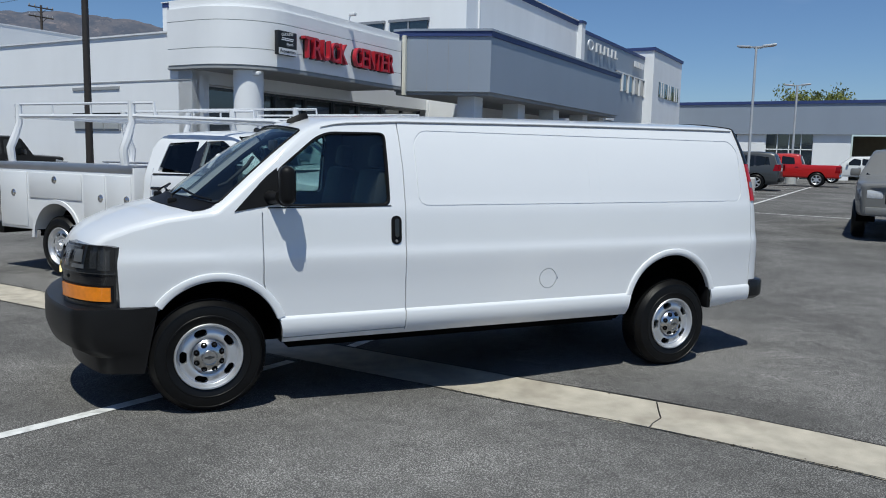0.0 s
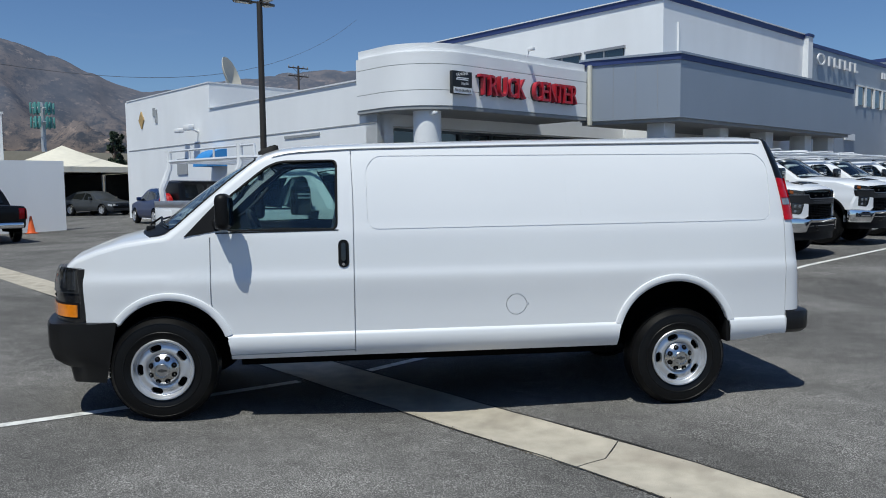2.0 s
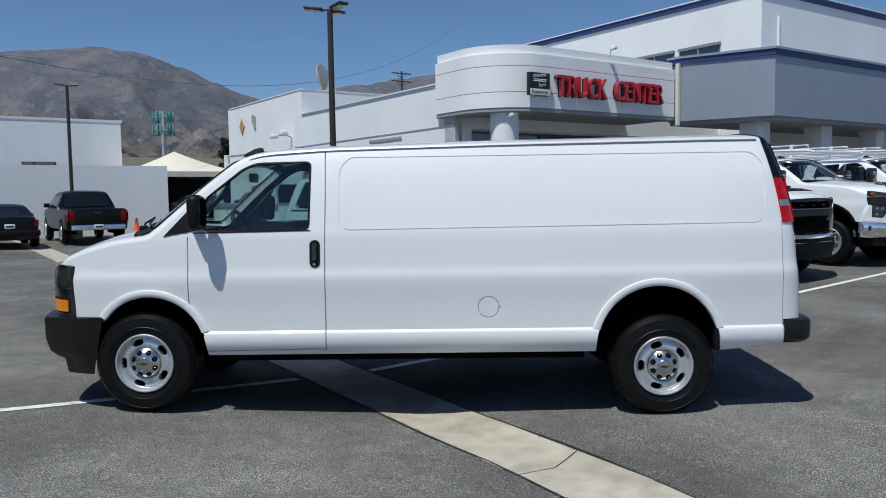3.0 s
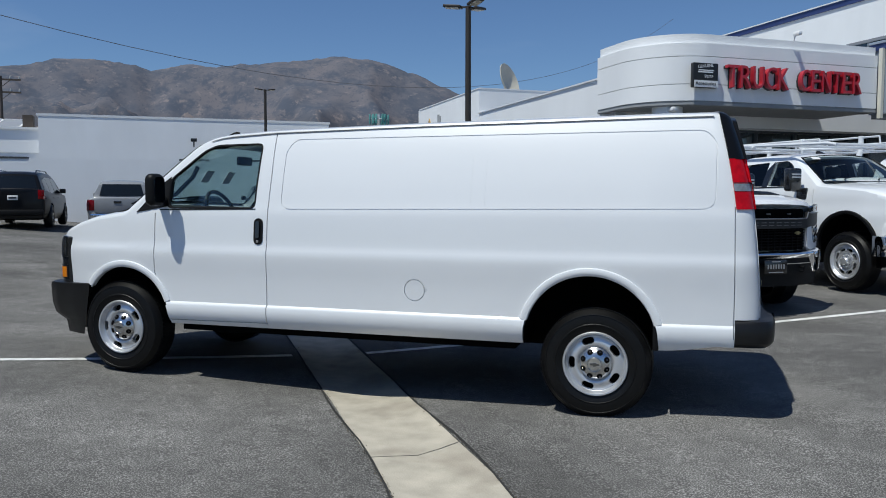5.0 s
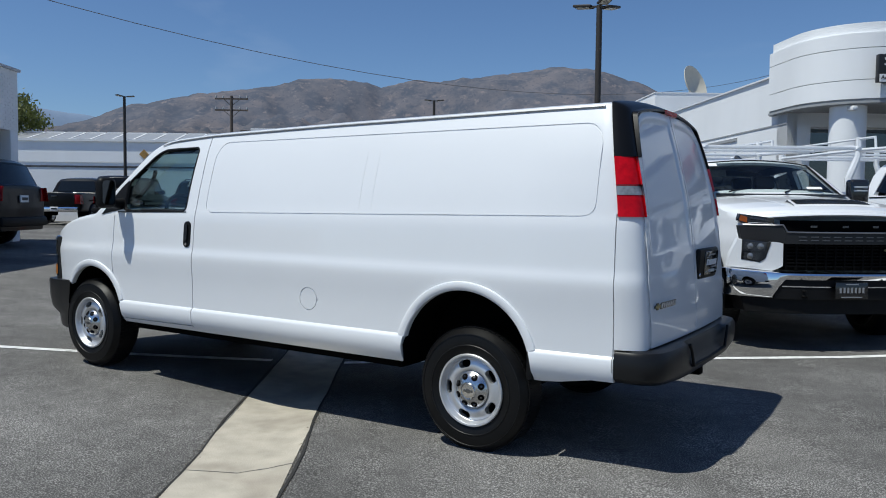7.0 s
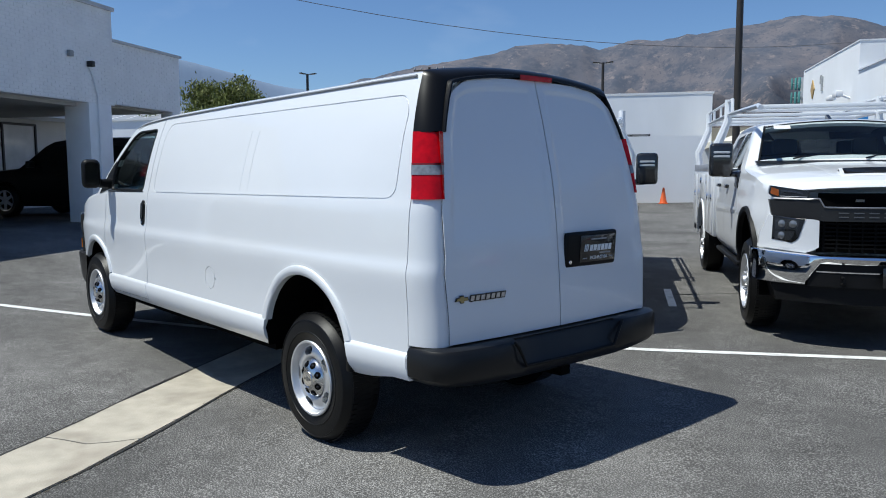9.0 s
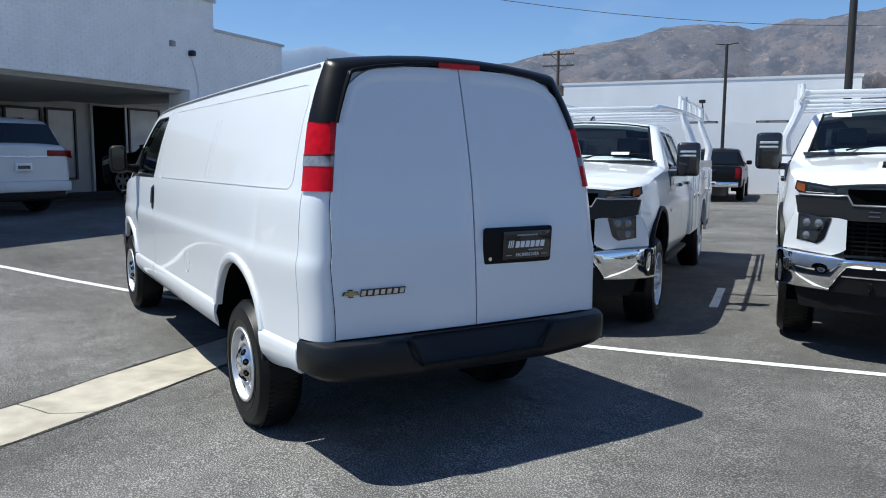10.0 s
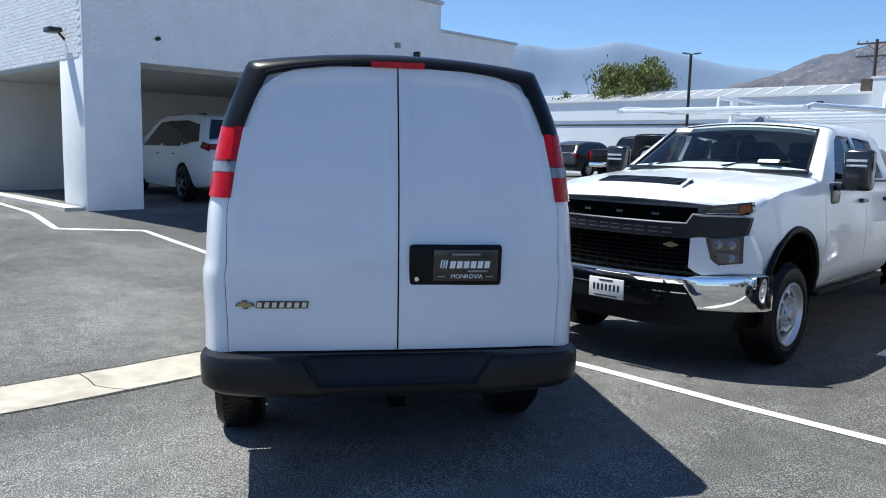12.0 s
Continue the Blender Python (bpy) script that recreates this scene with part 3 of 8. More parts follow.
def truck_center():
    b = thing("dealership_building", "white stucco dealership building with a rounded corner and a red sign", "building", m=SITE)
    g = Geo()
    boxes("wall", [(13.2, 13.5, 14.3, 26.4, -0.3, 5.45), (13.2, 13.5, 26.4, 36.0, -0.3, 6.6), (13.2, 27.4, 36.0, 36.3, -0.3, 6.6), (13.5, 27.4, 26.4, 26.7, 5.0, 6.6), (13.5, 27.4, 14.3, 14.6, 3.9, 6.2)], STUCCO, b)
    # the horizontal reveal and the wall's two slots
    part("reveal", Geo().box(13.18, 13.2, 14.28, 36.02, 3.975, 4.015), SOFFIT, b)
    boxes("coping", [(13.14, 13.56, 14.25, 26.4, 5.45, 5.5), (13.17, 13.53, 26.38, 36.06, 6.6, 6.65), (13.5, 27.4, 26.38, 26.72, 6.6, 6.65)], mat("parapet cap", (0.75, 0.76, 0.78), 0.6, var=0.04), b)
    part("vent_slot", Geo().box(13.16, 13.22, 17.68, 20.1, 3.76, 3.86), SOFFIT, b)
    w = part("window", Geo().box(13.16, 13.24, 17.66, 20.05, 2.4, 2.92), SOFFIT, b)
    for k in range(3):
        part("pane", Geo().box(13.13, 13.16, 17.72 + 0.78 * k, 18.44 + 0.78 * k, 2.46, 2.86), mat("louvre glass", (0.35, 0.36, 0.36), 0.3, var=0.1), w)
    part("window_header", Geo().box(13.14, 13.2, 17.6, 20.1, 2.93, 2.99), SIGNBLACK, w)
    boxes("roof", [(13.5, 27.4, 14.6, 26.4, 5.0, 5.2), (13.5, 27.4, 26.7, 36.0, 6.0, 6.2)], SOFFIT, b)
    part("window", Geo().box(13.15, 13.22, 28.83, 29.92, 2.6, 3.35), SOFFIT, b)
    # small wall signs
    part("wall_sign", Geo().prism([(34.1, 5.05), (34.45, 5.5), (34.1, 5.95), (33.75, 5.5)], 13.15, 13.2, "x"), mat("yellow sign", (0.45, 0.3, 0.12), 0.6, var=0.3, vscale=12), b)
    part("wall_sign", Geo().box(13.15, 13.2, 32.1, 32.35, 5.25, 5.9).box(13.15, 13.2, 32.35, 32.6, 5.6, 6.0), mat("grey sign", (0.35, 0.36, 0.36), 0.6, var=0.3, vscale=12), b)
    # curved fascia
    cx, cv, r = 15.05, 13.9, 2.0
    path = [(13.05, 15.2)] + [(cx - r * math.cos(radians(a)), cv - r * math.sin(radians(a))) for a in range(0, 91, 6)] + [(21.45, 11.9)]

    def band(z0, z1, out, thick=0.35):
        rows = []
        for i, p in enumerate(path):
            d = Vector((path[min(i + 1, len(path) - 1)][0] - path[max(i - 1, 0)][0], path[min(i + 1, len(path) - 1)][1] - path[max(i - 1, 0)][1])).normalized()
            n = Vector((d.y, -d.x))
            if n.y > 0 and n.x > 0:
                n = -n
            n = Vector((d.y, -d.x)) if (Vector((d.y, -d.x)).dot(Vector((p[0] - 18, p[1] - 18))) > 0) else Vector((-d.y, d.x))
            o, q = Vector(p) + n * out, Vector(p) - n * thick
            rows.append([(o.x, o.y, z0), (o.x, o.y, z1), (q.x, q.y, z1), (q.x, q.y, z0)])
        return Geo().sheet(rows, wrap=True, caps=True)

    part("fascia", band(4.42, 4.9, 0.0), STUCCO, b)
    part("fascia", band(4.92, 5.72, 0.0), STUCCO, b)
    part("fascia", band(5.74, 6.12, 0.0), STUCCO, b)
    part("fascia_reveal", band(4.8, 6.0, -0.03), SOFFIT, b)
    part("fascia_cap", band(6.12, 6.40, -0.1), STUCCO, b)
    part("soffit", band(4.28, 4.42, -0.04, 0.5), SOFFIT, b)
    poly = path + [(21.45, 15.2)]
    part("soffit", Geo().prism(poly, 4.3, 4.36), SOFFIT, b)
    part("column", Geo().lathe([(0.0, -0.3), (0.46, -0.3), (0.46, 4.31), (0.0, 4.31)], 28, "z", m=Matrix.Translation((14.15, 12.85, 0))), STUCCO, b, angle=50)
    # recessed shopfront
    boxes("wall", [(13.5, 27.4, 14.62, 14.9, -0.3, 1.0), (13.5, 27.4, 14.62, 14.9, 3.85, 5.2), (13.2, 13.9, 14.3, 14.9, -0.3, 5.4)], STUCCO, b)
    for k, (a, c) in enumerate(((14.0, 15.6), (15.7, 17.3), (17.4, 19.0), (19.1, 20.7), (20.8, 22.4), (22.5, 24.1), (24.2, 25.8), (25.9, 27.3))):
        f = part("window", Geo().box(a, c, 14.7, 14.78, 1.0, 3.85), SHOPGLASS, b)
        boxes("window_frame", [(a - 0.06, a, 14.6, 14.8, 1.0, 3.85), (c, c + 0.05, 14.6, 14.8, 1.0, 3.85), (a, c, 14.6, 14.8, 3.78, 3.86)], P_GREY, f)
    # sign letters, stand-off from the curve's straight run
    for words, u0, u1 in (("TRUCK", 15.42, 17.75), ("CENTER", 18.15, 20.62)):
        n = len(words)
        pitch = (u1 - u0) / n
        for i, ch in enumerate(words):
            t = text_geo(ch, 0.92, 0.16)
            xs = [p[0] for p in t.v]
            zs = [p[2] for p in t.v]
            sx, sz = (pitch * 0.86) / max(1e-3, max(xs) - min(xs)), 0.66 / (max(zs) - min(zs))
            mm = Matrix.Translation((u0 + pitch * i, 11.72, 4.82)) @ Matrix.Diagonal((sx, 1, sz, 1)) @ Matrix.Translation((-min(xs), 0, -min(zs)))
            face = Geo().add(t.v, t.f, 0, mm)
            # a thicker stroke behind the face, as a return
            let = part("letter", face, REDLET, b, "red channel letter")
            ret = Geo().add(t.v, t.f, 0, Matrix.Translation((0.03, 0.13, -0.015)) @ mm)
            part("letter_return", ret, SIGNBLACK, let)
    s = part("sign_box", Geo().rbox(14.28, 15.14, 11.74, 11.9, 4.78, 5.5, 0.02), SIGNBLACK, b, "black and white parts sign")
    part("panel", Geo().box(14.30, 15.12, 11.725, 11.74, 4.79, 4.985), SIGNWHITE, s)
    t = text_geo("Accessories", 0.15, 0.006)
    part("lettering", t, SIGNBLACK, s, m=Matrix.Translation((14.33, 11.718, 4.85)))
    part("lettering", text_geo("GENUINE", 0.13, 0.006), SIGNWHITE, s, m=Matrix.Translation((14.42, 11.735, 5.33)) @ Matrix.Rotation(radians(-8), 4, "Y"))
    part("lettering", text_geo("Parts", 0.15, 0.006), SIGNWHITE, s, m=Matrix.Translation((14.66, 11.735, 5.05)) @ Matrix.Rotation(radians(-8), 4, "Y"))
    part("bar", Geo().box(14.45, 14.98, 11.732, 11.74, 5.27, 5.30).box(14.42, 14.95, 11.732, 11.74, 5.215, 5.25), SIGNWHITE, s)
    part("flood_lamp", Geo().rbox(17.9, 18.05, 11.55, 11.8, 6.5, 6.62, 0.03).tube([(17.97, 11.85, 6.3), (17.97, 11.75, 6.55)], 0.02), SIGNWHITE, b)
    part("flood_lamp", Geo().rbox(13.9, 14.05, 12.2, 12.5, 4.12, 4.24, 0.03), SIGNWHITE, b)
    part("downpipe", Geo().box(21.45, 21.56, 11.72, 11.86, 4.1, 6.35), mat("cream pipe", (0.66, 0.64, 0.55), 0.6), b)
    return b


truck_center()


def showroom():
    b = thing("showroom_building", "two-storey white and blue-grey showroom with navy coping", "building", m=SITE)
    poly = [(21.58, 11.75), (22.75, 8.7), (39.3, 8.7), (39.3, 12.3), (21.58, 12.3)]

    def grow(p, k):
        return [(21.58 - k, 11.75), (22.75 - k, 8.7 - k), (39.3 + k, 8.7 - k), (39.3 + k, 12.3), (21.58 - k, 12.3)]

    part("canopy", Geo().prism(poly, 4.25, 6.32), PANELGREY, b, "blue-grey metal canopy fascia")
    part("coping", Geo().prism(grow(poly, 0.05), 6.32, 6.52), NAVY, b)
    part("coping", Geo().prism(grow(poly, 0.09), 6.52, 6.6), PANELGREY, b)
    part("soffit", Geo().prism(grow(poly, -0.12), 4.12, 4.25), SOFFIT, b)
    for k in range(1, 4):
        p0, p1 = Vector((21.58, 11.75)), Vector((22.75, 8.7))
        q = p0 + (p1 - p0) * k / 4
        part("panel_joint", Geo().box(-0.007, 0.007, -0.01, 0.01, 4.27, 6.3), SOFFIT, b, m=Matrix.Translation((q.x, q.y, 0)) @ Matrix.Rotation(math.atan2(p1.y - p0.y, p1.x - p0.x), 4, "Z"))
    for u in (23.4, 27.6, 31.8, 36.0, 38.8):
        part("column", Geo().rbox(u - 0.38, u + 0.38, 9.5, 10.26, -0.3, 4.14, 0.03), STUCCO, b)
    boxes("wall", [(27.45, 42.4, 12.3, 12.7, 3.3, 9.85), (27.45, 27.85, 12.7, 32, 3.3, 9.85), (27.4, 42.4, 31.6, 32, 0, 9.85), (41.9, 42.5, 12.0, 12.6, 4.0, 10.0)], STUCCO, b)
    boxes("coping", [(27.38, 42.5, 12.23, 12.75, 9.85, 10.1), (27.38, 27.9, 12.75, 32, 9.85, 10.1), (41.85, 42.55, 11.95, 12.65, 10.0, 10.15)], NAVY, b)
    part("coping_cap", Geo().box(27.33, 42.55, 12.18, 12.8, 10.1, 10.15).box(27.33, 27.95, 12.8, 32.05, 10.1, 10.15), SIGNWHITE, b)
    part("roof", Geo().box(27.8, 66, 12.6, 31.6, 9.2, 9.3), SOFFIT, b)
    part("downpipe", Geo().box(28.6, 28.68, 12.22, 12.3, 7.0, 9.0), SIGNWHITE, b)
    for a, c in ((14.3, 16.35), (16.75, 18.8)):
        w = part("window", Geo().box(27.36, 27.5, a, c, 7.5, 8.05), SHOPGLASS, b)
        boxes("window_frame", [(27.3, 27.46, a - 0.08, c + 0.08, 8.02, 8.14), (27.33, 27.45, (a + c) / 2 - 0.04, (a + c) / 2 + 0.04, 7.5, 8.05), (27.33, 27.45, a - 0.06, c + 0.06, 7.44, 7.5)], P_SILVER, w)
    w = part("window", Geo().box(29.5, 41.5, 12.24, 12.34, 7.3, 7.62), SHOPGLASS, b)
    part("window_frame", Geo().box(29.4, 41.6, 12.2, 12.3, 7.6, 7.7), P_SILVER, w)
    # blue-grey wing with the sign
    part("wall", Geo().box(42.5, 57.5, 12.35, 12.75, -0.3, 9.6), PANELGREY, b)
    part("coping", Geo().box(42.5, 57.5, 12.3, 12.8, 9.6, 9.82), NAVY, b)
    for k in range(5):
        a = 50.2 + 1.5 * k
        w = part("window", Geo().box(a, a + 1.2, 12.3, 12.4, 6.8, 7.95), SHOPGLASS, b)
        boxes("window_frame", [(a - 0.1, a, 12.22, 12.36, 6.7, 8.05), (a + 1.2, a + 1.3, 12.22, 12.36, 6.7, 8.05), (a - 0.1, a + 1.3, 12.22, 12.36, 7.95, 8.05)], SIGNWHITE, w)
    # brand marks as plain shapes
    s = part("wall_sign", Geo().lathe([(0.55, -0.04), (0.55, 0.04), (0.42, 0.04), (0.42, -0.04)], 24, "y", m=Matrix.Translation((44.2, 12.2, 9.0)) @ Matrix.Diagonal((1.0, 1, 0.62, 1)), close=True), SIGNWHITE, b, "white oval badge and letter shapes")
    for k in range(6):
        part("bar", Geo().box(45.3 + 0.82 * k, 45.42 + 0.82 * k, 12.15, 12.25, 8.72, 9.28).box(45.42 + 0.82 * k, 45.8 + 0.82 * k, 12.15, 12.25, 8.72 + (0.0 if k % 2 else 0.46), 8.84 + (0.0 if k % 2 else 0.44)), SIGNWHITE, s)
    for k in range(6):
        part("bar", Geo().box(54.3 + 0.42 * k, 54.56 + 0.42 * k, 12.15, 12.25, 8.75, 9.15), SIGNWHITE, s)
    part("bar", Geo().box(48.2, 49.8, 12.2, 12.3, 4.5, 4.9), SIGNWHITE, s)
    # white tower
    part("tower", Geo().box(57.5, 67, 11.6, 22, -0.3, 10.3), STUCCO, b, "white stucco stair tower")
    part("coping", Geo().box(57.4, 67.1, 11.5, 22, 10.3, 10.55), NAVY, b)
    for k in range(3):
        w = part("window", Geo().box(59.3 + 2.3 * k, 61.3 + 2.3 * k, 11.54, 11.64, 6.86, 8.05), SHOPGLASS, b)
        boxes("mullion", [(59.9 + 2.3 * k, 60.05 + 2.3 * k, 11.5, 11.56, 6.86, 8.05), (60.6 + 2.3 * k, 60.75 + 2.3 * k, 11.5, 11.56, 6.86, 8.05)], SIGNWHITE, w)
    # shopfront under the canopy
    part("wall", Geo().box(27.4, 42.5, 14.2, 14.5, 2.9, 4.3), STUCCO, b)
    for k in range(8):
        a = 27.5 + 1.85 * k
        f = part("window", Geo().box(a, a + 1.7, 14.25, 14.35, 0.1, 2.9), SHOPGLASS, b)
        boxes("window_frame", [(a - 0.08, a, 14.15, 14.4, 0.1, 2.9), (a + 1.7, a + 1.77, 14.15, 14.4, 0.1, 2.9)], P_GREY, f)


showroom()


def far_showroom():
    b = thing("far_building", "long low blue-grey building with dark glazing and navy coping", "building", m=SITE)
    part("wall", Geo().box(67, 67.4, -60, 14, 4.2, 6.7), PANELGREY, b)
    part("coping", Geo().box(66.9, 67.5, -60, 14, 6.7, 6.95), NAVY, b)
    boxes("wall", [(67.3, 67.6, 9.5, 14, 0, 4.2), (67.3, 67.6, 4.3, 6.6, 0, 4.2), (67.3, 67.6, -2.2, 0.6, 0, 4.2), (67, 85, 13.7, 14, 0, 6.7)], STUCCO, b)
    for v0, v1 in ((6.6, 9.5), (0.6, 4.3)):
        part("window", Geo().box(67.5, 67.6, v0, v1, 0.3, 4.2), SHOPGLASS, b)
        n = int((v1 - v0) / 0.9)
        for k in range(n + 1):
            part("mullion", Geo().box(67.4, 67.5, v0 + (v1 - v0) * k / n - 0.04, v0 + (v1 - v0) * k / n + 0.04, 0.3, 4.2), SIGNWHITE, b)
        part("transom", Geo().box(67.4, 67.5, v0, v1, 2.9, 2.98), SIGNWHITE, b)
    part("roof", Geo().box(67.3, 90, -60, 13.8, 6.2, 6.4), SOFFIT, b)
    for v in (-6.5, -14, -22, -30):
        part("column", Geo().lathe([(0, 0), (0.5, 0), (0.5, 4.3), (0, 4.3)], 16, "z", m=Matrix.Translation((68, v, 0))), STUCCO, b)
    part("wall", Geo().box(78, 78.4, -60, -2, 0, 4.4), BEIGE, b)


far_showroom()


def garage():
    b = thing("garage_building", "white painted brick garage building with an open bay", "building", m=SITE)
    zf = 0.52
    boxes("wall", [(-6.5, -6.2 - 0.6, -0.42, 7.8, 3.07, 5.08), (-16, -6.8, -0.42, -0.12, 3.07, 5.08), (-7.25, -6.93, 7.8, 11.05, 3.16, 4.55), (-16, -7.25, 10.75, 11.05, 3.16, 4.55)], BRICKPAINT, b, "white painted brick wall")
    boxes("coping", [(-6.88, -6.44, -0.48, 7.84, 5.08, 5.16), (-16, -6.88, -0.48, -0.06, 5.08, 5.16), (-7.31, -6.87, 7.84, 11.1, 4.55, 4.61), (-16, -7.31, 10.7, 11.1, 4.55, 4.61)], mat("coping grey", (0.55, 0.56, 0.58), 0.6, var=0.05), b)
    col = part("column", Geo().rbox(-7.55, -6.5, -0.42, 0.55, 0.2, 3.08, 0.012), BRICKPAINT, b, "thick white painted column")
    part("column", Geo().rbox(-7.1, -6.5, 6.95, 7.68, 0.2, 3.08, 0.012), BRICKPAINT, b)
    part("column", Geo().rbox(-7.28, -6.935, 10.7, 11.045, 0.2, 3.17, 0.012), BRICKPAINT, b)
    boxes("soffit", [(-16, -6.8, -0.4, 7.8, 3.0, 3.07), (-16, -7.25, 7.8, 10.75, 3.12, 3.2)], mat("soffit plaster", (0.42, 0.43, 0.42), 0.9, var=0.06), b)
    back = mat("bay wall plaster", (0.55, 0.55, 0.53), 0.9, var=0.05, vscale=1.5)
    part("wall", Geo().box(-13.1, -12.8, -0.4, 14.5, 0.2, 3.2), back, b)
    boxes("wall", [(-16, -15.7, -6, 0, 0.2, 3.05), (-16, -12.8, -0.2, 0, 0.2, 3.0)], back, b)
    # windows and doors at the back of the bay
    for v0, v1, z0, z1 in ((6.4, 7.0, 2.35, 2.85), (7.2, 8.2, 1.95, 2.83), (8.45, 9.3, 1.0, 2.85), (11.35, 12.55, 1.0, 3.0)):
        f = part("window", Geo().box(-12.82, -12.76, v0, v1, z0, z1), mat("blind behind glass", (0.45, 0.46, 0.46), 0.25, coat=0.5, var=0.1), b)
        boxes("window_frame", [(-12.8, -12.72, v0 - 0.06, v0, z0 - 0.06, z1 + 0.06), (-12.8, -12.72, v1, v1 + 0.06, z0 - 0.06, z1 + 0.06), (-12.8, -12.72, v0, v1, z1, z1 + 0.07), (-12.8, -12.72, v0, v1, z0 - 0.06, z0)], SIGNBLACK, f)
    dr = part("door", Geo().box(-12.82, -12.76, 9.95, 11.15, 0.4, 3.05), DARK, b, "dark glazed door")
    boxes("door_frame", [(-12.8, -12.72, 9.87, 9.95, 0.4, 3.1), (-12.8, -12.72, 11.15, 11.23, 0.4, 3.1)], back, dr)
    part("rear_roof", Geo().box(-16, -11.6, 11.06, 14.6, 3.2, 3.5), BRICKPAINT, b)
    part("curb", Geo().box(-16, -6.6, -0.75, -0.45, 0.2, 0.6), mat("kerb concrete", (0.5, 0.48, 0.44), 0.9, var=0.1), b)
    # boxes, camera and conduit on the facade
    part("junction_box", Geo().rbox(-6.5, -6.42, 6.36, 6.48, 3.94, 4.06, 0.01), mat("box grey", (0.3, 0.31, 0.32), 0.5), b)
    part("flood_lamp", Geo().rbox(-6.5, -6.36, 6.93, 7.04, 3.8, 3.92, 0.02), SIGNBLACK, b)
    part("conduit", Geo().tube([(-6.47, 6.98, 3.8), (-6.47, 7.1, 3.6), (-6.47, 7.22, 3.2), (-6.47, 7.22, 0.6)], 0.022, 6), BRICKPAINT, b)
    part("security_camera", Geo().lathe([(0, 0), (0.035, 0), (0.035, 0.08), (0, 0.1)], 12, "x", m=Matrix.Translation((-6.5, 0.85, 3.5))), SIGNBLACK, b)
    part("flood_lamp", Geo().rbox(-7.4, -7.1, -0.72, -0.5, 3.5, 3.58, 0.02).tube([(-7.25, -0.42, 3.4), (-7.25, -0.55, 3.54)], 0.02), SIGNBLACK, b)
    return b


GARAGE = garage()


def back_wall():
    b = thing("wall_north", "long white painted yard wall", "wall", m=SITE, kind="structure")
    part("wall", Geo().box(-60, 7.6, 28.5, 28.8, -0.2, 3.12), YARDWALL, b)
    boxes("wall_cap", [(-60, -6.2, 28.48, 28.84, 3.12, 3.2)], mat("wall cap dark", (0.06, 0.06, 0.065), 0.7), b)
    h = thing("warehouse", "white warehouse with solar panels on its roof", "building", m=SITE)
    boxes("wall", [(-8.85, 9.95, 48, 48.4, 0, 6.75), (9.6, 9.95, 48.4, 80, 0, 6.75), (-8.85, -8.55, 48.4, 60, 0, 6.75), (-75, -8.85, 49, 49.4, 0, 5.9)], YARDWALL, h)
    for a in (-0.3, 4.0):
        vs = part("vent_slot", Geo().box(a, a + 1.95, 47.96, 48.05, 3.91, 4.1), mat("vent dark", (0.05, 0.05, 0.052), 0.6), h, "long dark vent slot")
        for u in (a + 0.08, a + 0.78, a + 1.3):
            part("vent_blade", Geo().box(u, u + 0.52, 47.93, 47.97, 3.96, 4.04), mat("vent grey", (0.25, 0.25, 0.25), 0.6, var=0.2, vscale=15), vs)
    boxes("coping", [(-8.95, 10.05, 47.97, 48.5, 6.75, 6.9), (9.6, 10.05, 48.5, 80, 6.75, 6.9), (-8.95, -8.5, 48.5, 60, 6.75, 6.9), (-75, -8.95, 48.8, 49.5, 5.9, 6.05)], SIGNWHITE, h)
    boxes("roof", [(-8.55, 9.6, 48.4, 80, 6.3, 6.4), (-75, -8.85, 49.4, 80, 5.4, 5.5)], SOFFIT, h)
    part("band", Geo().box(-75, -8.86, 48.93, 49, 4.4, 5.9), YARDWALL, h)
    for k in range(42):
        u = -74 + 1.52 * k
        p = part("solar_panel", Geo().prism([(49.9, 6.08), (52.9, 6.8), (52.9, 6.85), (49.9, 6.13)], u, u + 1.38, "x"), SOLAR, h)
        part("panel_frame", Geo().prism([(49.85, 6.08), (52.95, 6.82), (52.95, 6.89), (49.85, 6.15)], u + 1.38, u + 1.5, "x").box(u, u + 1.38, 52.88, 52.97, 6.8, 6.92).box(u, u + 1.38, 49.82, 49.9, 6.04, 6.16), SIGNWHITE, p)
    for k in range(11):
        u = -6.5 + 1.3 * k
        p = part("solar_panel", Geo().prism([(50, 6.75), (53, 7.3), (53, 7.35), (50, 6.8)], u, u + 1.15, "x"), SOLAR, h)
        part("panel_frame", Geo().prism([(50, 6.75), (53, 7.32), (53, 7.4), (50, 6.85)], u + 1.15, u + 1.2, "x"), GALV, p)
    for u, v in ((0.67, 47.9), (-12.0, 48.85)):
        part("flood_lamp", Geo().rbox(u - 0.2, u + 0.2, v - 0.7, v - 0.4, 5.25, 5.47, 0.03).tube([(u, v, 4.95), (u, v - 0.5, 5.3)], 0.05), SIGNBLACK, h)
    part("wall_sign", Geo().prism([(-17.05, 5.02), (-16.72, 5.36), (-16.39, 5.02), (-16.72, 4.68)], 48.86, 48.92, "y"), mat("hazard sign", (0.35, 0.2, 0.05), 0.6, var=0.6, vscale=9), h)
    # plain brown box stands in for an unclear fitting at the roof corner
    part("chimney", Geo().box(-10.0, -9.4, 49.5, 50.2, 6.0, 6.9), WOODPOLE, h)


back_wall()

# ---- poles, wires, tents, trees ----


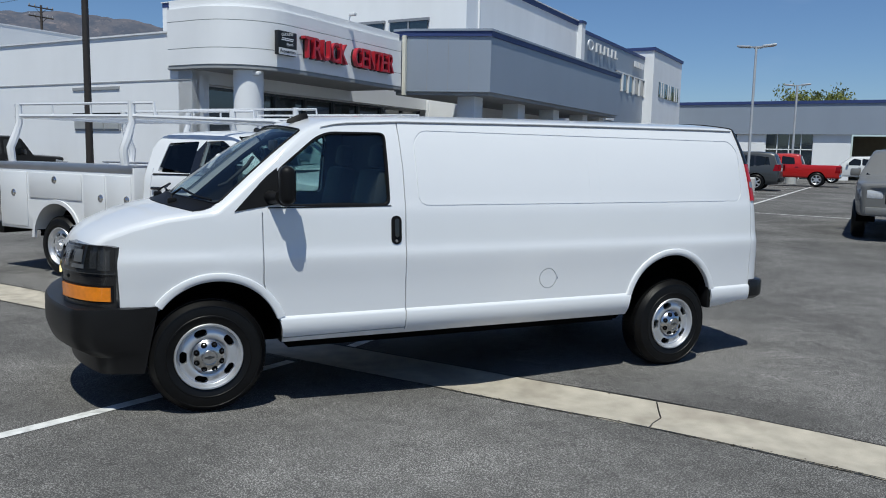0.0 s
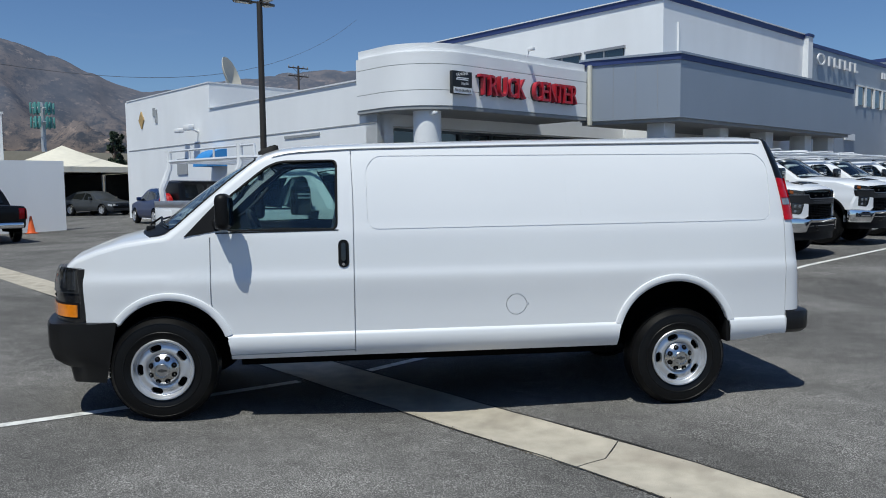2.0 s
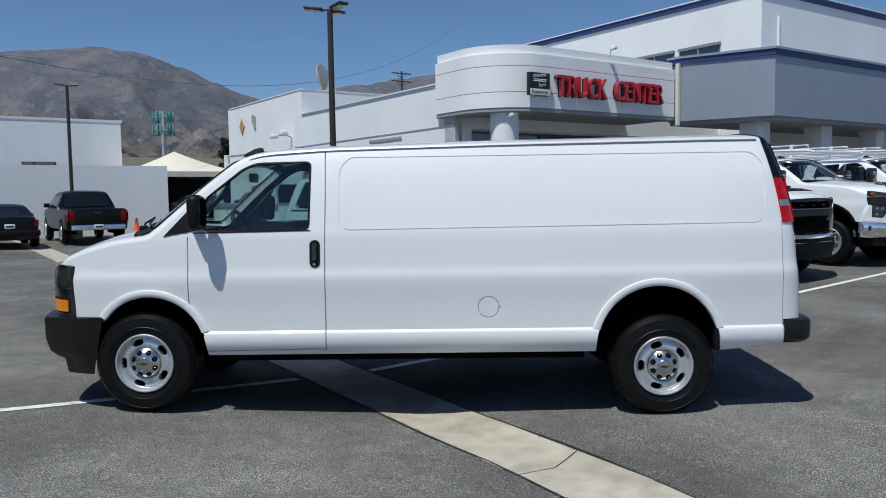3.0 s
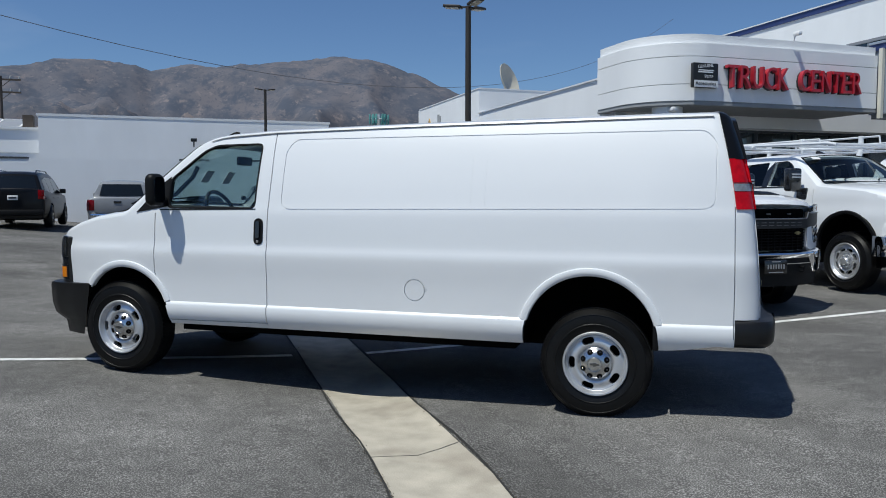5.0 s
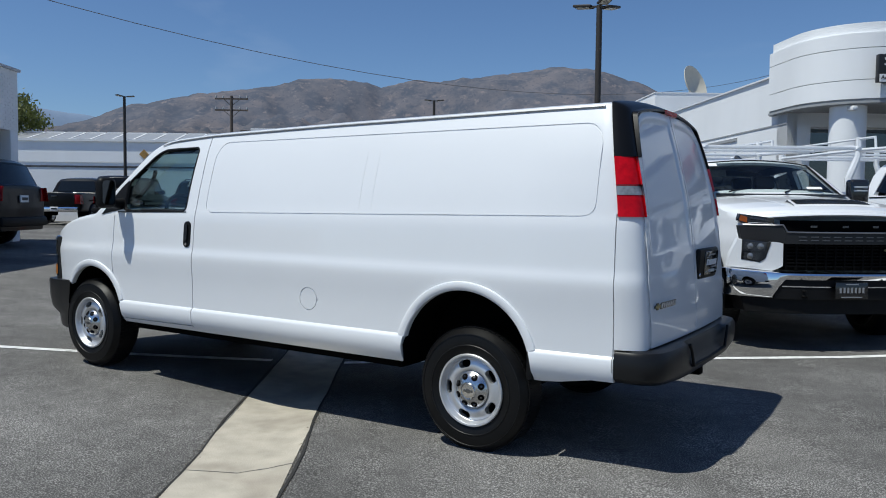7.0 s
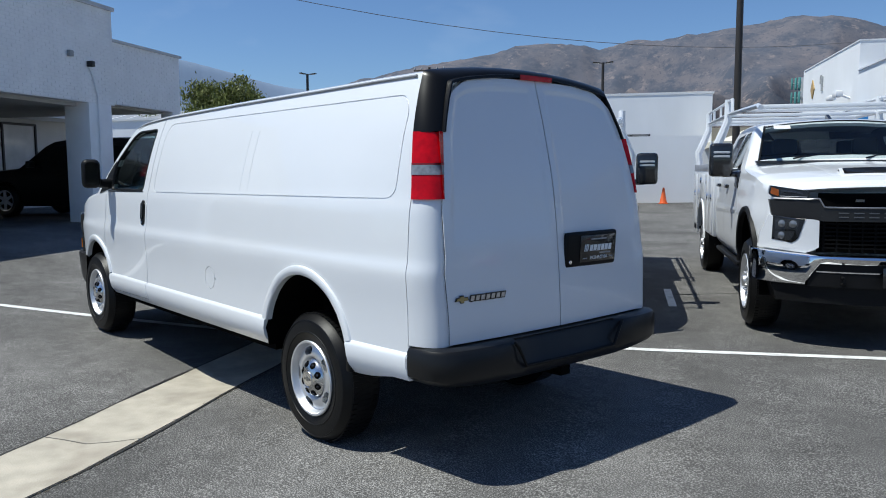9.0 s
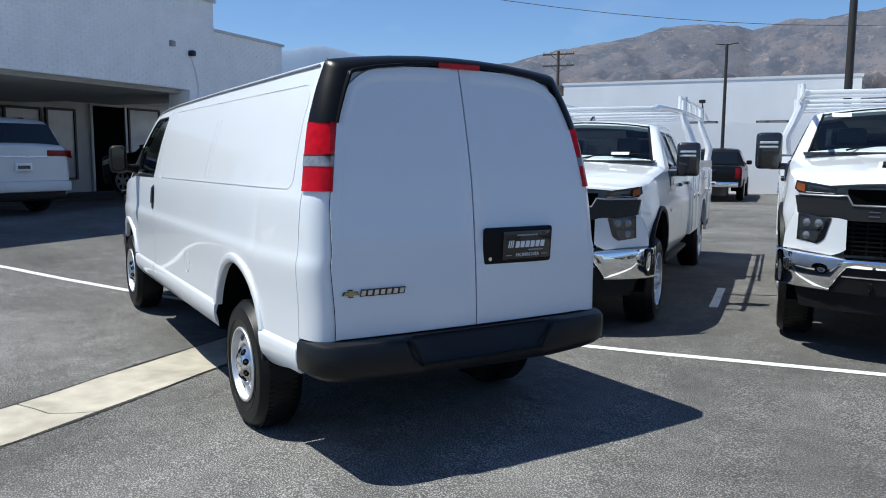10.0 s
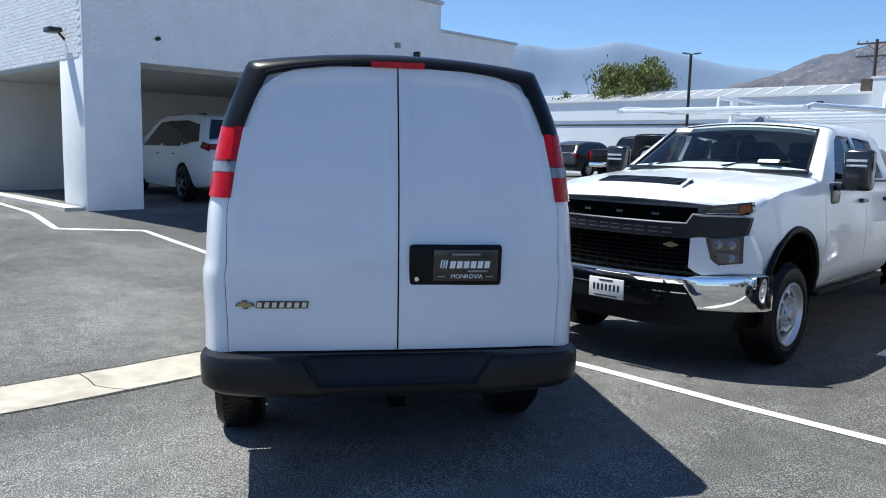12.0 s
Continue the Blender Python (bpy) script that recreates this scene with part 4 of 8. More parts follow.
def lot_lamp(name, u, v, top, label, heads=((1, 0), (-1, 0), (0, 1)), r=0.085, material=None, hs=1.0):
    m = material or POLEMAT
    b = thing(name, label, "street lamp", "lot lamps", SITE @ Matrix.Translation((u, v, ground_z(u, v))))
    h = top - ground_z(u, v)
    part("pole", Geo().tube([(0, 0, 0), (0, 0, h)], [r, r * 0.8], 10), m, b)
    part("base", Geo().lathe([(0, 0), (0.32, 0), (0.32, 0.7), (0.28, 0.75), (0, 0.75)], 20, "z"), mat("pole base concrete", (0.5, 0.5, 0.48), 0.9, var=0.08), b)
    for dx, dy in heads:
        rot = Matrix.Rotation(math.atan2(dy, dx), 4, "Z")
        hd = part("lamp_head", Geo().rbox(0.22, 0.78, -0.17, 0.17, -0.03, 0.045, 0.02).box(0.0, 0.24, -0.03, 0.03, -0.02, 0.03), m, b, m=Matrix.Translation((0, 0, h - 0.03)) @ rot @ Matrix.Rotation(radians(-6), 4, "Y") @ Matrix.Scale(hs, 4))
        part("diffuser", Geo().box(0.3, 0.72, -0.12, 0.12, -0.045, -0.031), mat("led lens", (0.5, 0.48, 0.42), 0.3), hd)
    return b


lot_lamp("street_lamp", 6.68, 10.35, 6.2, "dark bronze parking lot lamp with three heads", ((0.8, 0.6), (-0.8, 0.6), (0.1, -1)), hs=0.8)
lot_lamp("street_lamp", 3.38, 26.6, 6.15, "dark bronze lot lamp by the white wall", ((1, 0), (-1, 0)), 0.075, hs=0.55)
lot_lamp("street_lamp", -10.3, 27.3, 6.22, "dark bronze lot lamp by the white wall", ((1, 0.2), (-0.6, -1)), 0.075, hs=0.55)
lot_lamp("street_lamp", 30.9, 0.4, 6.6, "pale lot lamp on a concrete base", ((0.3, 1), (0.2, -1), (1, 0)), 0.06, GALV)
lot_lamp("street_lamp", 50, 0.5, 6.7, "pale lot lamp on a concrete base", ((0, 1), (0, -1)), 0.08, GALV)


def utility_pole(u, v, top, label):
    b = thing("utility_pole", label, "utility pole", "utility poles", SITE @ Matrix.Translation((u, v, 0)))
    part("pole", Geo().tube([(0, 0, 0), (0, 0, top)], [0.2, 0.14], 8), WOODPOLE, b)
    for z in (top - 0.3, top - 1.4):
        c = part("crossarm", Geo().box(-1.6, 1.6, -0.07, 0.07, z - 0.07, z + 0.07).tube([(-0.8, 0.08, z), (0, 0.08, z - 0.7), (0.8, 0.08, z)], 0.03, 5), WOODPOLE, b)
        for x in (-1.5, -0.8, 0.8, 1.5):
            part("insulator", Geo().lathe([(0, 0), (0.07, 0), (0.09, 0.12), (0.04, 0.26), (0, 0.26)], 8, "z", m=Matrix.Translation((x, 0, z + 0.07))), SOFFIT, c)


utility_pole(-15.1, 69.4, 12.1, "dark wooden utility pole with two crossarms")
utility_pole(56, 86.6, 19.0, "dark wooden utility pole behind the dealership")


def wire(a, b, sag, label):
    p = []
    for k in range(41):
        t = k / 40
        q = Vector(a).lerp(Vector(b), t)
        p.append((q.x, q.y, q.z - sag * 4 * t * (1 - t)))
    return tagged(part("power_cable", Geo().tube(p, 0.017, 5), mat("weathered cable", (0.1, 0.1, 0.11), 0.7), m=SITE), label, "cable")


wire((-40, 6.4, 17.9), (60, 78.4, 24.4), 12.24, "thin black overhead power cable")


def tent(u, v, w, d, eave, top, label):
    b = thing("tent", label, "tent", "tents", SITE @ Matrix.Translation((u, v, 0.5)))
    rows = []
    for k in range(9):
        t = k / 8
        s = 1 - t
        z = eave + (top - eave) * t ** 1.4
        rows.append([(sx * w / 2 * s, sy * d / 2 * s, z) for sx, sy in ((-1, -1), (0, -1), (1, -1), (1, 0), (1, 1), (0, 1), (-1, 1), (-1, 0))])
    rows.insert(0, [(p[0], p[1], p[2] - 0.35) for p in rows[0]])
    part("canopy", Geo().sheet(rows, wrap=True), TENT, b)
    # added dark sheet that stands in for the deep shade under the canvas
    part("back_curtain", Geo().box(-w / 2, w / 2, d / 2, d / 2 + 0.03, 0, eave), mat("tent shade", (0.02, 0.02, 0.02), 0.9, var=0.2), b)
    for sx in (-1, 1):
        for sy in (-1, 1):
            part("post", Geo().tube([(sx * w / 2, sy * d / 2, 0), (sx * w / 2, sy * d / 2, eave)], 0.05), SIGNWHITE, b)


tent(13.1, 47, 7.2, 7.0, 2.9, 4.35, "cream canvas marquee tent")
tent(20.6, 47, 7.4, 7.0, 2.9, 4.45, "white canvas marquee tent")
solid("fence", Geo().box(10.5, 40, 70, 70.3, 0, 5.6), BEIGE, "beige building behind the tents", "building", m=SITE)


def cell_tower():
    b = thing("cell_tower", "pale cell tower with green antenna panels", "cell tower", m=SITE @ Matrix.Translation((24, 90, 0)))
    part("mast", Geo().tube([(0, 0, 0), (0, 0, 12.2)], 0.28, 8), GALV, b)
    for z in (9.9, 11.5):
        part("ring", Geo().tube([(1.1 * math.cos(2 * math.pi * k / 12), 1.1 * math.sin(2 * math.pi * k / 12), z) for k in range(13)], 0.05, 5).box(-1.1, 1.1, -0.05, 0.05, z - 0.05, z + 0.05).box(-0.05, 0.05, -1.1, 1.1, z - 0.05, z + 0.05), GALV, b)
        for k in range(12):
            a = 2 * math.pi * (k + 0.3 * (k % 2)) / 12
            part("antenna", Geo().rbox(-0.13, 0.13, -0.08, 0.08, -0.62, 0.62, 0.03), mat("antenna green", (0.1, 0.3, 0.28), 0.6), b, m=Matrix.Translation((1.2 * math.cos(a), 1.2 * math.sin(a), z)) @ Matrix.Rotation(a + 1.57, 4, "Z"))


cell_tower()


def tree(u, v, h, w, label, material, seed, clumps=46, leaves=70, size=0.24):
    """Trunk with limbs and a crown of many small leaves in clumps."""
    rnd = random.Random(seed)
    b = thing("tree", label, "tree", "trees", SITE @ Matrix.Translation((u, v, 0)))
    g = Geo()
    g.tube([(0, 0, 0), (0.1, 0, h * 0.3), (0.0, 0.1, h * 0.55), (0.2, 0, h * 0.8)], [0.3, 0.22, 0.15, 0.05], 8)
    centres = []
    for k in range(clumps):
        a, e = rnd.uniform(0, 6.28), rnd.uniform(-0.5, 1.0)
        rr = rnd.uniform(0.35, 1.0)
        c = Vector((w / 2 * rr * math.cos(a) * math.cos(e * 0.9), w / 2 * rr * math.sin(a) * math.cos(e * 0.9), h * 0.64 + h * 0.34 * rr * math.sin(e * 1.3)))
        centres.append(c)
        if k % 3 == 0:
            g.tube([(0.05, 0.05, h * 0.42), tuple(c * 0.55 + Vector((0, 0, h * 0.25))), tuple(c)], [0.1, 0.06, 0.02], 5)
    part("trunk", g, BARK, b)
    lf = Geo()
    for c in centres:
        s = rnd.uniform(0.5, 1.0) * w * 0.13
        for _ in range(leaves):
            d = Vector((rnd.gauss(0, 1), rnd.gauss(0, 1), rnd.gauss(0, 0.8)))
            p = c + d * s * 0.6
            q = Euler((rnd.uniform(0, 6.28), rnd.uniform(0, 6.28), rnd.uniform(0, 6.28))).to_matrix()
            z = size * rnd.uniform(0.6, 1.3)
            lf.add([p + q @ Vector(t) for t in ((-z, 0, 0), (0, -z * 0.4, 0.05), (z, 0, 0), (0, z * 0.4, 0.05))], [(0, 1, 2, 3)])
    part("crown", lf, material, b, fix=False)


tree(-29.5, 54, 10.1, 7.0, "broad green tree beyond the warehouse", LEAF, 3, 90, 130, 0.16)
tree(-34.3, 52, 7.9, 3, "small green tree beyond the warehouse", LEAF, 9, 30, 80, 0.14)
tree(21.9, 62, 7.6, 1.3, "dark conifer-like tree behind the tents", LEAFDARK, 5, 26, 60, 0.25)
tree(92, 2.9, 10.4, 8.6, "green tree behind the far building", LEAF, 21, 70, 110, 0.2)


def dish():
    b = thing("satellite_dish", "large pale satellite dish on the roof", "satellite dish", m=SITE @ Matrix.Translation((16.4, 30.9, 6.65)) @ Matrix.Scale(0.8, 4))
    prof = [(0.0, 0.0), (0.5, 0.06), (0.9, 0.2), (1.2, 0.38), (1.2, 0.42), (0.9, 0.26), (0.5, 0.12), (0, 0.06)]
    part("reflector", Geo().lathe(prof, 28, "z", m=Matrix.Translation((0, 0, 1.25)) @ Vector((0.6, -0.72, 0.32)).to_track_quat("Z", "Y").to_matrix().to_4x4()), mat("dish cream", (0.55, 0.52, 0.44), 0.6, var=0.06), b)
    part("mast", Geo().tube([(0, 0, -0.1), (0, 0, 1.2)], 0.08), GALV, b)
    part("feed_arm", Geo().tube([(0, 0, 1.0), (1.2, 0.8, 1.5)], 0.03), GALV, b)


dish()


def cone(u, v, label="orange traffic cone beside the white wall"):
    b = thing("traffic_cone", label, "traffic cone", "traffic cones", SITE @ Matrix.Translation((u, v, ground_z(u, v))))
    part("body", Geo().lathe([(0.17, 0.03), (0.15, 0.06), (0.035, 0.7), (0.0, 0.7)], 16, "z"), ORANGE, b)
    part("base", Geo().rbox(-0.2, 0.2, -0.2, 0.2, 0, 0.035, 0.01), ORANGE, b)


cone(6.0, 27.6)
cone(-1.4, 15.5, "orange traffic cone standing on the asphalt")


def awning():
    b = thing("wall_awning", "blue fabric awning on the white wall", "awning", m=SITE)
    rows = []
    for k in range(9):
        a = radians(90 * k / 8)
        rows.append([(13.2 - 0.95 * math.sin(a), v, 2.86 + 0.76 * math.cos(a)) for v in (24.9, 26.25)])
    part("canopy", Geo().sheet(rows).sheet([[(13.2, 26.25, 2.86)] * 9, [r[1] for r in rows]]).sheet([[(13.2, 24.9, 2.86)] * 9, [r[0] for r in rows]]), SKYBLUE, b)
    part("wall_lamp", Geo().rbox(12.6, 12.9, 27.3, 27.9, 4.55, 4.8, 0.05).tube([(13.2, 27.6, 4.5), (12.75, 27.6, 4.7)], 0.05).rbox(12.6, 12.9, 28.4, 28.9, 4.5, 4.7, 0.05), SIGNWHITE, b)


awning()

# ---- the van: nose towards -x, standing over the gutter ----
SIDE = [(0.5, 0.93), (0.53, 0.955), (0.565, 0.976), (0.61, 0.985), (0.662, 0.985), (0.676, 0.979), (0.688, 0.966), (0.86, 0.966), (1.0, 0.974), (1.075, 0.976), (1.11, 0.972), (1.15, 0.962), (1.26, 0.953), (1.385, 0.942), (1.43, 0.934), (1.48, 0.921), (1.62, 0.888), (1.8, 0.836), (1.95, 0.783), (2.06, 0.735), (2.2, 0.67)]
TOP = [(-0.78, 1.0), (-0.73, 1.13), (-0.68, 1.2), (-0.6, 1.255), (-0.45, 1.315), (-0.25, 1.37), (-0.05, 1.40), (0.04, 1.41), (0.09, 1.428), (0.67, 1.945), (0.755, 1.994), (0.85, 2.027), (1.0, 2.045), (1.4, 2.068), (2.66, 2.09), (4.4, 2.105), (5.2, 2.105)]
WIDE = [(-0.78, 0.69), (-0.74, 0.74), (-0.7, 0.825), (-0.65, 0.872), (-0.6, 0.9), (-0.45, 0.945), (-0.2, 0.98), (0.1, 0.997), (0.4, 1.0), (4.2, 1.0), (4.82, 0.978), (5.2, 0.97)]
REAR_FIT = [(1.0, -0.02), (1.45, -0.012), (1.8, 0.018), (2.2, 0.018)]
BOW = [(-0.78, 0.12), (-0.5, 0.135), (-0.3, 0.17), (-0.14, 0.21), (0.0, 0.25), (0.1, 0.272), (0.3, 0.245), (0.5, 0.195), (0.6, 0.14), (0.68, 0.075), (0.8, 0.05), (1.0, 0.03), (1.4, 0.0), (5.2, 0.0)]
DEEP = [(0.5, 0.186), (0.9, 0.183), (1.46, 0.165), (1.8, 0.135), (2.1, 0.105), (2.2, 0.1)]
LEAN = [(0.5, 0.0), (0.9, -0.002), (1.46, -0.036), (1.8, -0.078), (2.1, -0.128), (2.2, -0.147)]


def side_y(x, z):
    """Half width of the van's flank."""
    tail = interp(REAR_FIT, z) * max(0.0, min(1.0, (x - 4.0) / 0.8)) ** 2
    return (interp(SIDE, z) if z < 0.8 else smooth(SIDE, z)) * smooth(WIDE, x) + tail


def van_section(x, inset=0.0, zcut=0.0):
    top = interp(TOP, x) - inset - zcut
    levels = [0.5, 0.53, 0.565, 0.61, 0.662, 0.676, 0.688, 0.78, 0.88, 0.95, 1.0, 1.03, 1.055, 1.08, 1.1, 1.12, 1.14, 1.165, 1.2, 1.25, 1.3, 1.35, 1.38, 1.4, 1.42, 1.44, 1.46, 1.48, 1.51, 1.55, 1.6, 1.65, 1.7, 1.75, 1.8, 1.85, 1.9, 1.94, 1.97, 2.0, 2.025, 2.045]
    zt = top - 0.03
    half = []
    for l in levels:
        z = l if l <= 0.9 else 0.9 + (l - 0.9) * (zt - 0.9) / 1.145
        z = max(z, interp([(-0.308, 0.8), (-0.300, 0.5), (4.45, 0.5), (4.7, 0.545)], x))
        half.append((side_y(x, z) - inset, z))
    ys = half[-1][0]
    crown = interp([(-0.78, 0.03), (0.0, 0.035), (0.9, 0.05), (5.2, 0.055)], x)
    for f, dz in ((0.985, 0.021), (0.955, 0.03)):
        half.append((ys * f, zt + dz))
    for f in (0.88, 0.75, 0.5, 0.25):
        half.append((ys * f, zt + 0.03 + crown * (1 - (f / 0.955) ** 2)))
    half.append((0.0, zt + 0.03 + crown))
    return half


def van_ring(x, inset=0.0, zcut=0.0, shift=0.0):
    half = van_section(x, inset, zcut)
    ring = []
    ys = half[41][0]
    for side in (-1, 1):
        seq = half if side < 0 else half[:-1][::-1]
        for y, z in seq:
            b = smooth(BOW, x)
            nose = 1 - min(1, abs(y) / max(ys, 0.4)) ** 2
            w = b * nose if z > 1.0 or x < -0.4 else b * nose * 0.6
            lean = smooth(LEAN, z) * max(0, min(1, (x - 3.9) / 0.9))
            if zcut < 0:
                # the rear end's upper corners are rounder than the roof's
                z -= 0.045 * (zcut / -0.065) * min(1, abs(y) / 0.8) ** 6 * max(0, min(1, (z - 1.78) / 0.27)) ** 2
            ring.append((x - w + lean + shift * smooth(DEEP, z), side * y, z))
    return ring


def van_body_geo():
    xs = [-0.74, -0.72, -0.69, -0.65, -0.6, -0.52, -0.44, -0.36, -0.309, -0.299, -0.24, -0.14, -0.05, 0.0, 0.03, 0.08]
    xs += [0.16 + 0.08 * k for k in range(7)] + [0.68, 0.72, 0.76, 0.8, 0.84, 0.9, 1.0, 1.15, 1.3] + [1.5 + 0.25 * k for k in range(12)] + [4.3, 4.4, 4.5, 4.6, 4.7, 4.78]
    rings = [van_ring(x) for x in xs]
    for k in range(1, 8):
        a = radians(90 * k / 7)
        rings.append(van_ring(4.8, 0.11 * (1 - math.cos(a)), -0.065 * (1 - math.cos(a)), math.sin(a)))
    for ins in (0.3, 0.5):
        r = van_ring(4.8, 0.11, -0.065, 0.98)
        rings.append([(p[0] - 0.05, p[1] * (1 - ins), 1.3 + (p[2] - 1.3) * (1 - ins)) for p in r])
    return Geo().sheet(rings, wrap=True, caps=True)


def on_flank(poly, off, side=-1, x_flat=None):
    """Lays an outline of (x, z) points on the van's flank, off metres outside it."""
    return [(x + smooth(LEAN, z) * max(0, min(1, (x - 3.9) / 0.9)) * 0, side * (side_y(x, z) + off), z) for x, z in poly]


def flank_cutter(poly, out, inn, side=-1):
    """A solid between two lays of one outline over the flank."""
    a, b = on_flank(poly, out, side), on_flank(poly, inn, side)
    n = len(poly)
    return Geo().add(a + b, [tuple(range(n)), tuple(range(2 * n - 1, n - 1, -1))] + [(i, n + i, n + (i + 1) % n, (i + 1) % n) for i in range(n)])


def flank_sheet(poly, off, thick, side=-1, nz=10):
    """A panel of even thickness that follows the flank inside an outline."""
    zs = [p[1] for p in poly]
    z0, z1 = min(zs), max(zs)
    rows_o, rows_i = [], []
    for k in range(nz + 1):
        z = z0 + (z1 - z0) * (k + 0.0) / nz
        zz = min(max(z, z0 + 1e-4), z1 - 1e-4)
        hits = []
        for i in range(len(poly)):
            (xa, za), (xb, zb) = poly[i], poly[(i + 1) % len(poly)]
            if (za - zz) * (zb - zz) < 0:
                hits.append(xa + (xb - xa) * (zz - za) / (zb - za))
        if len(hits) < 2:
            continue
        a, b = min(hits), max(hits)
        rows_o.append([(a + (b - a) * t, side * (side_y(a + (b - a) * t, zz) + off), zz) for t in (0, 0.33, 0.67, 1)])
        rows_i.append([(p[0], p[1] - side * thick, p[2]) for p in rows_o[-1]])
    g = Geo()
    g.sheet(rows_o)
    g.sheet([r[::-1] for r in rows_i])
    rim_o = rows_o[0] + [r[-1] for r in rows_o[1:]] + rows_o[-1][::-1][1:] + [r[0] for r in rows_o[::-1][1:-1]]
    rim_i = [(p[0], p[1] - side * thick, p[2]) for p in rim_o]
    n = len(rim_o)
    g.add(rim_o + rim_i, [(i, (i + 1) % n, n + (i + 1) % n, n + i) for i in range(n)])
    return g


DOOR = [(0.36, 1.40), (0.362, 0.92), (0.40, 0.80), (0.47, 0.66), (0.485, 0.535), (1.392, 0.54), (1.394, 1.9), (1.392, 2.03), (0.9, 2.005), (0.8, 1.985), (0.72, 1.93), (0.36, 1.645)]
WINDOW = round_poly([(0.47, 1.442), (1.278, 1.442), (1.282, 1.962), (0.86, 1.955), (0.76, 1.915), (0.47, 1.68)], 0.05, 4)
CARGO = round_poly([(1.505, 1.438), (4.695, 1.455), (4.70, 1.9), (4.63, 1.985), (1.57, 1.985), (1.5, 1.9)], 0.085, 5)


DISCS = {}


def make_wheel(parent, pos, side, radius=0.385, width=0.235, rim_r=0.216, holes=5, hub="cap", hole_r=0.163, hole_w=0.2, hole_h=0.046, steel=None):
    """Tyre with tread, a pressed steel rim with slots, hub cap and lug nuts; the face looks towards side * y."""
    steel = steel or STEEL
    flip = Matrix.Translation(pos) @ (Matrix.Identity(4) if side < 0 else Matrix.Rotation(math.pi, 4, "Z"))
    w = width / 2
    R = radius
    wheel = part("wheel", Geo().lathe([(rim_r - 0.02, w - 0.02), (rim_r + 0.012, w), (R * 0.7, w + 0.01), (R * 0.708, w + 0.014), (R * 0.72, w + 0.014), (R * 0.728, w + 0.011), (R * 0.78, w + 0.012), (R * 0.88, w + 0.005), (R * 0.887, w + 0.009), (R * 0.9, w + 0.007), (R * 0.905, w + 0.002), (R * 0.965, w - 0.022), (R * 0.99, w - 0.05), (R * 0.985, w - 0.055), (R, w - 0.075), (R, -w + 0.075), (R * 0.985, -w + 0.055), (R * 0.99, -w + 0.05), (R * 0.965, -w + 0.022), (R * 0.905, -w - 0.002), (R * 0.9, -w - 0.007), (R * 0.887, -w - 0.009), (R * 0.88, -w - 0.005), (R * 0.78, -w - 0.012), (R * 0.728, -w - 0.011), (R * 0.72, -w - 0.014), (R * 0.708, -w - 0.014), (R * 0.7, -w - 0.01), (rim_r + 0.012, -w), (rim_r - 0.02, -w + 0.02)], 48), RUBBER, parent, m=flip, angle=30)
    # road tread: ribs cut across by fine sipes
    tr = Geo()
    for y, half in ((-w + 0.056, 0.02), (w - 0.056, 0.02), (-w * 0.26, 0.019), (w * 0.26, 0.019), (0.0, 0.012)):
        for k in range(72):
            a = 2 * math.pi * (k + (0.5 if abs(y) < 0.05 else 0.0)) / 72
            tr.box(-0.0135, 0.0135, y - half, y + half, R * 0.986, R + 0.001, m=Matrix.Rotation(a, 4, "Y"))
    tagged(part("tread", tr, RUBBER, wheel), kind="stuff")
    # rim: face at -y
    prof = [(rim_r + 0.006, -w + 0.004), (rim_r + 0.009, -w - 0.006), (rim_r + 0.004, -w - 0.013), (rim_r - 0.006, -w - 0.012), (rim_r - 0.011, -w - 0.004), (rim_r - 0.013, -w + 0.008), (rim_r - 0.022, -w + 0.022), (rim_r - 0.028, -w + 0.05)]
    rim = part("rim", Geo().lathe(prof, 48), steel, wheel)
    # pressed disc with rounded slots, cut once and shared
    key = (rim_r, width, holes, hole_r)
    if key not in DISCS:
        d = part("disc", Geo().lathe([(rim_r - 0.02, -w + 0.02), (rim_r - 0.026, -w + 0.026), (hole_r + 0.022, -w + 0.021), (hole_r + 0.004, -w + 0.013), (hole_r - 0.014, -w + 0.009), (0.131, -w + 0.009), (0.122, -w + 0.014), (0.113, -w + 0.03), (0.02, -w + 0.03), (0.02, -w + 0.055), (rim_r - 0.02, -w + 0.055)], 60, close=True), steel)
        cs = []
        for k in range(holes):
            a0 = 2 * math.pi * (k + 0.5) / holes
            half = math.pi / holes * hole_w
            out = []
            for j in range(9):
                a = -half + 2 * half * j / 8
                out.append((hole_r + hole_h / 2, a))
            for j in range(1, 5):
                t = math.pi * j / 5
                out.append((hole_r + hole_h / 2 * math.cos(t), half + hole_h / 2 / hole_r * math.sin(t)))
            for j in range(9):
                out.append((hole_r - hole_h / 2, half - 2 * half * j / 8))
            for j in range(1, 5):
                t = math.pi * j / 5
                out.append((hole_r - hole_h / 2 * math.cos(t), -half - hole_h / 2 / hole_r * math.sin(t)))
            cs.append(Geo().prism([(rr * math.cos(a0 + a), rr * math.sin(a0 + a)) for rr, a in out], -w - 0.05, w, "y"))
        boolean(d, cs)
        d.parent = rim
        DISCS[key] = d.data
    else:
        part("disc", DISCS[key], steel, rim)
    part("brake_drum", Geo().lathe([(0.0, -w + 0.07), (rim_r - 0.03, -w + 0.07), (rim_r - 0.03, w - 0.02)], 32), DARK, rim)
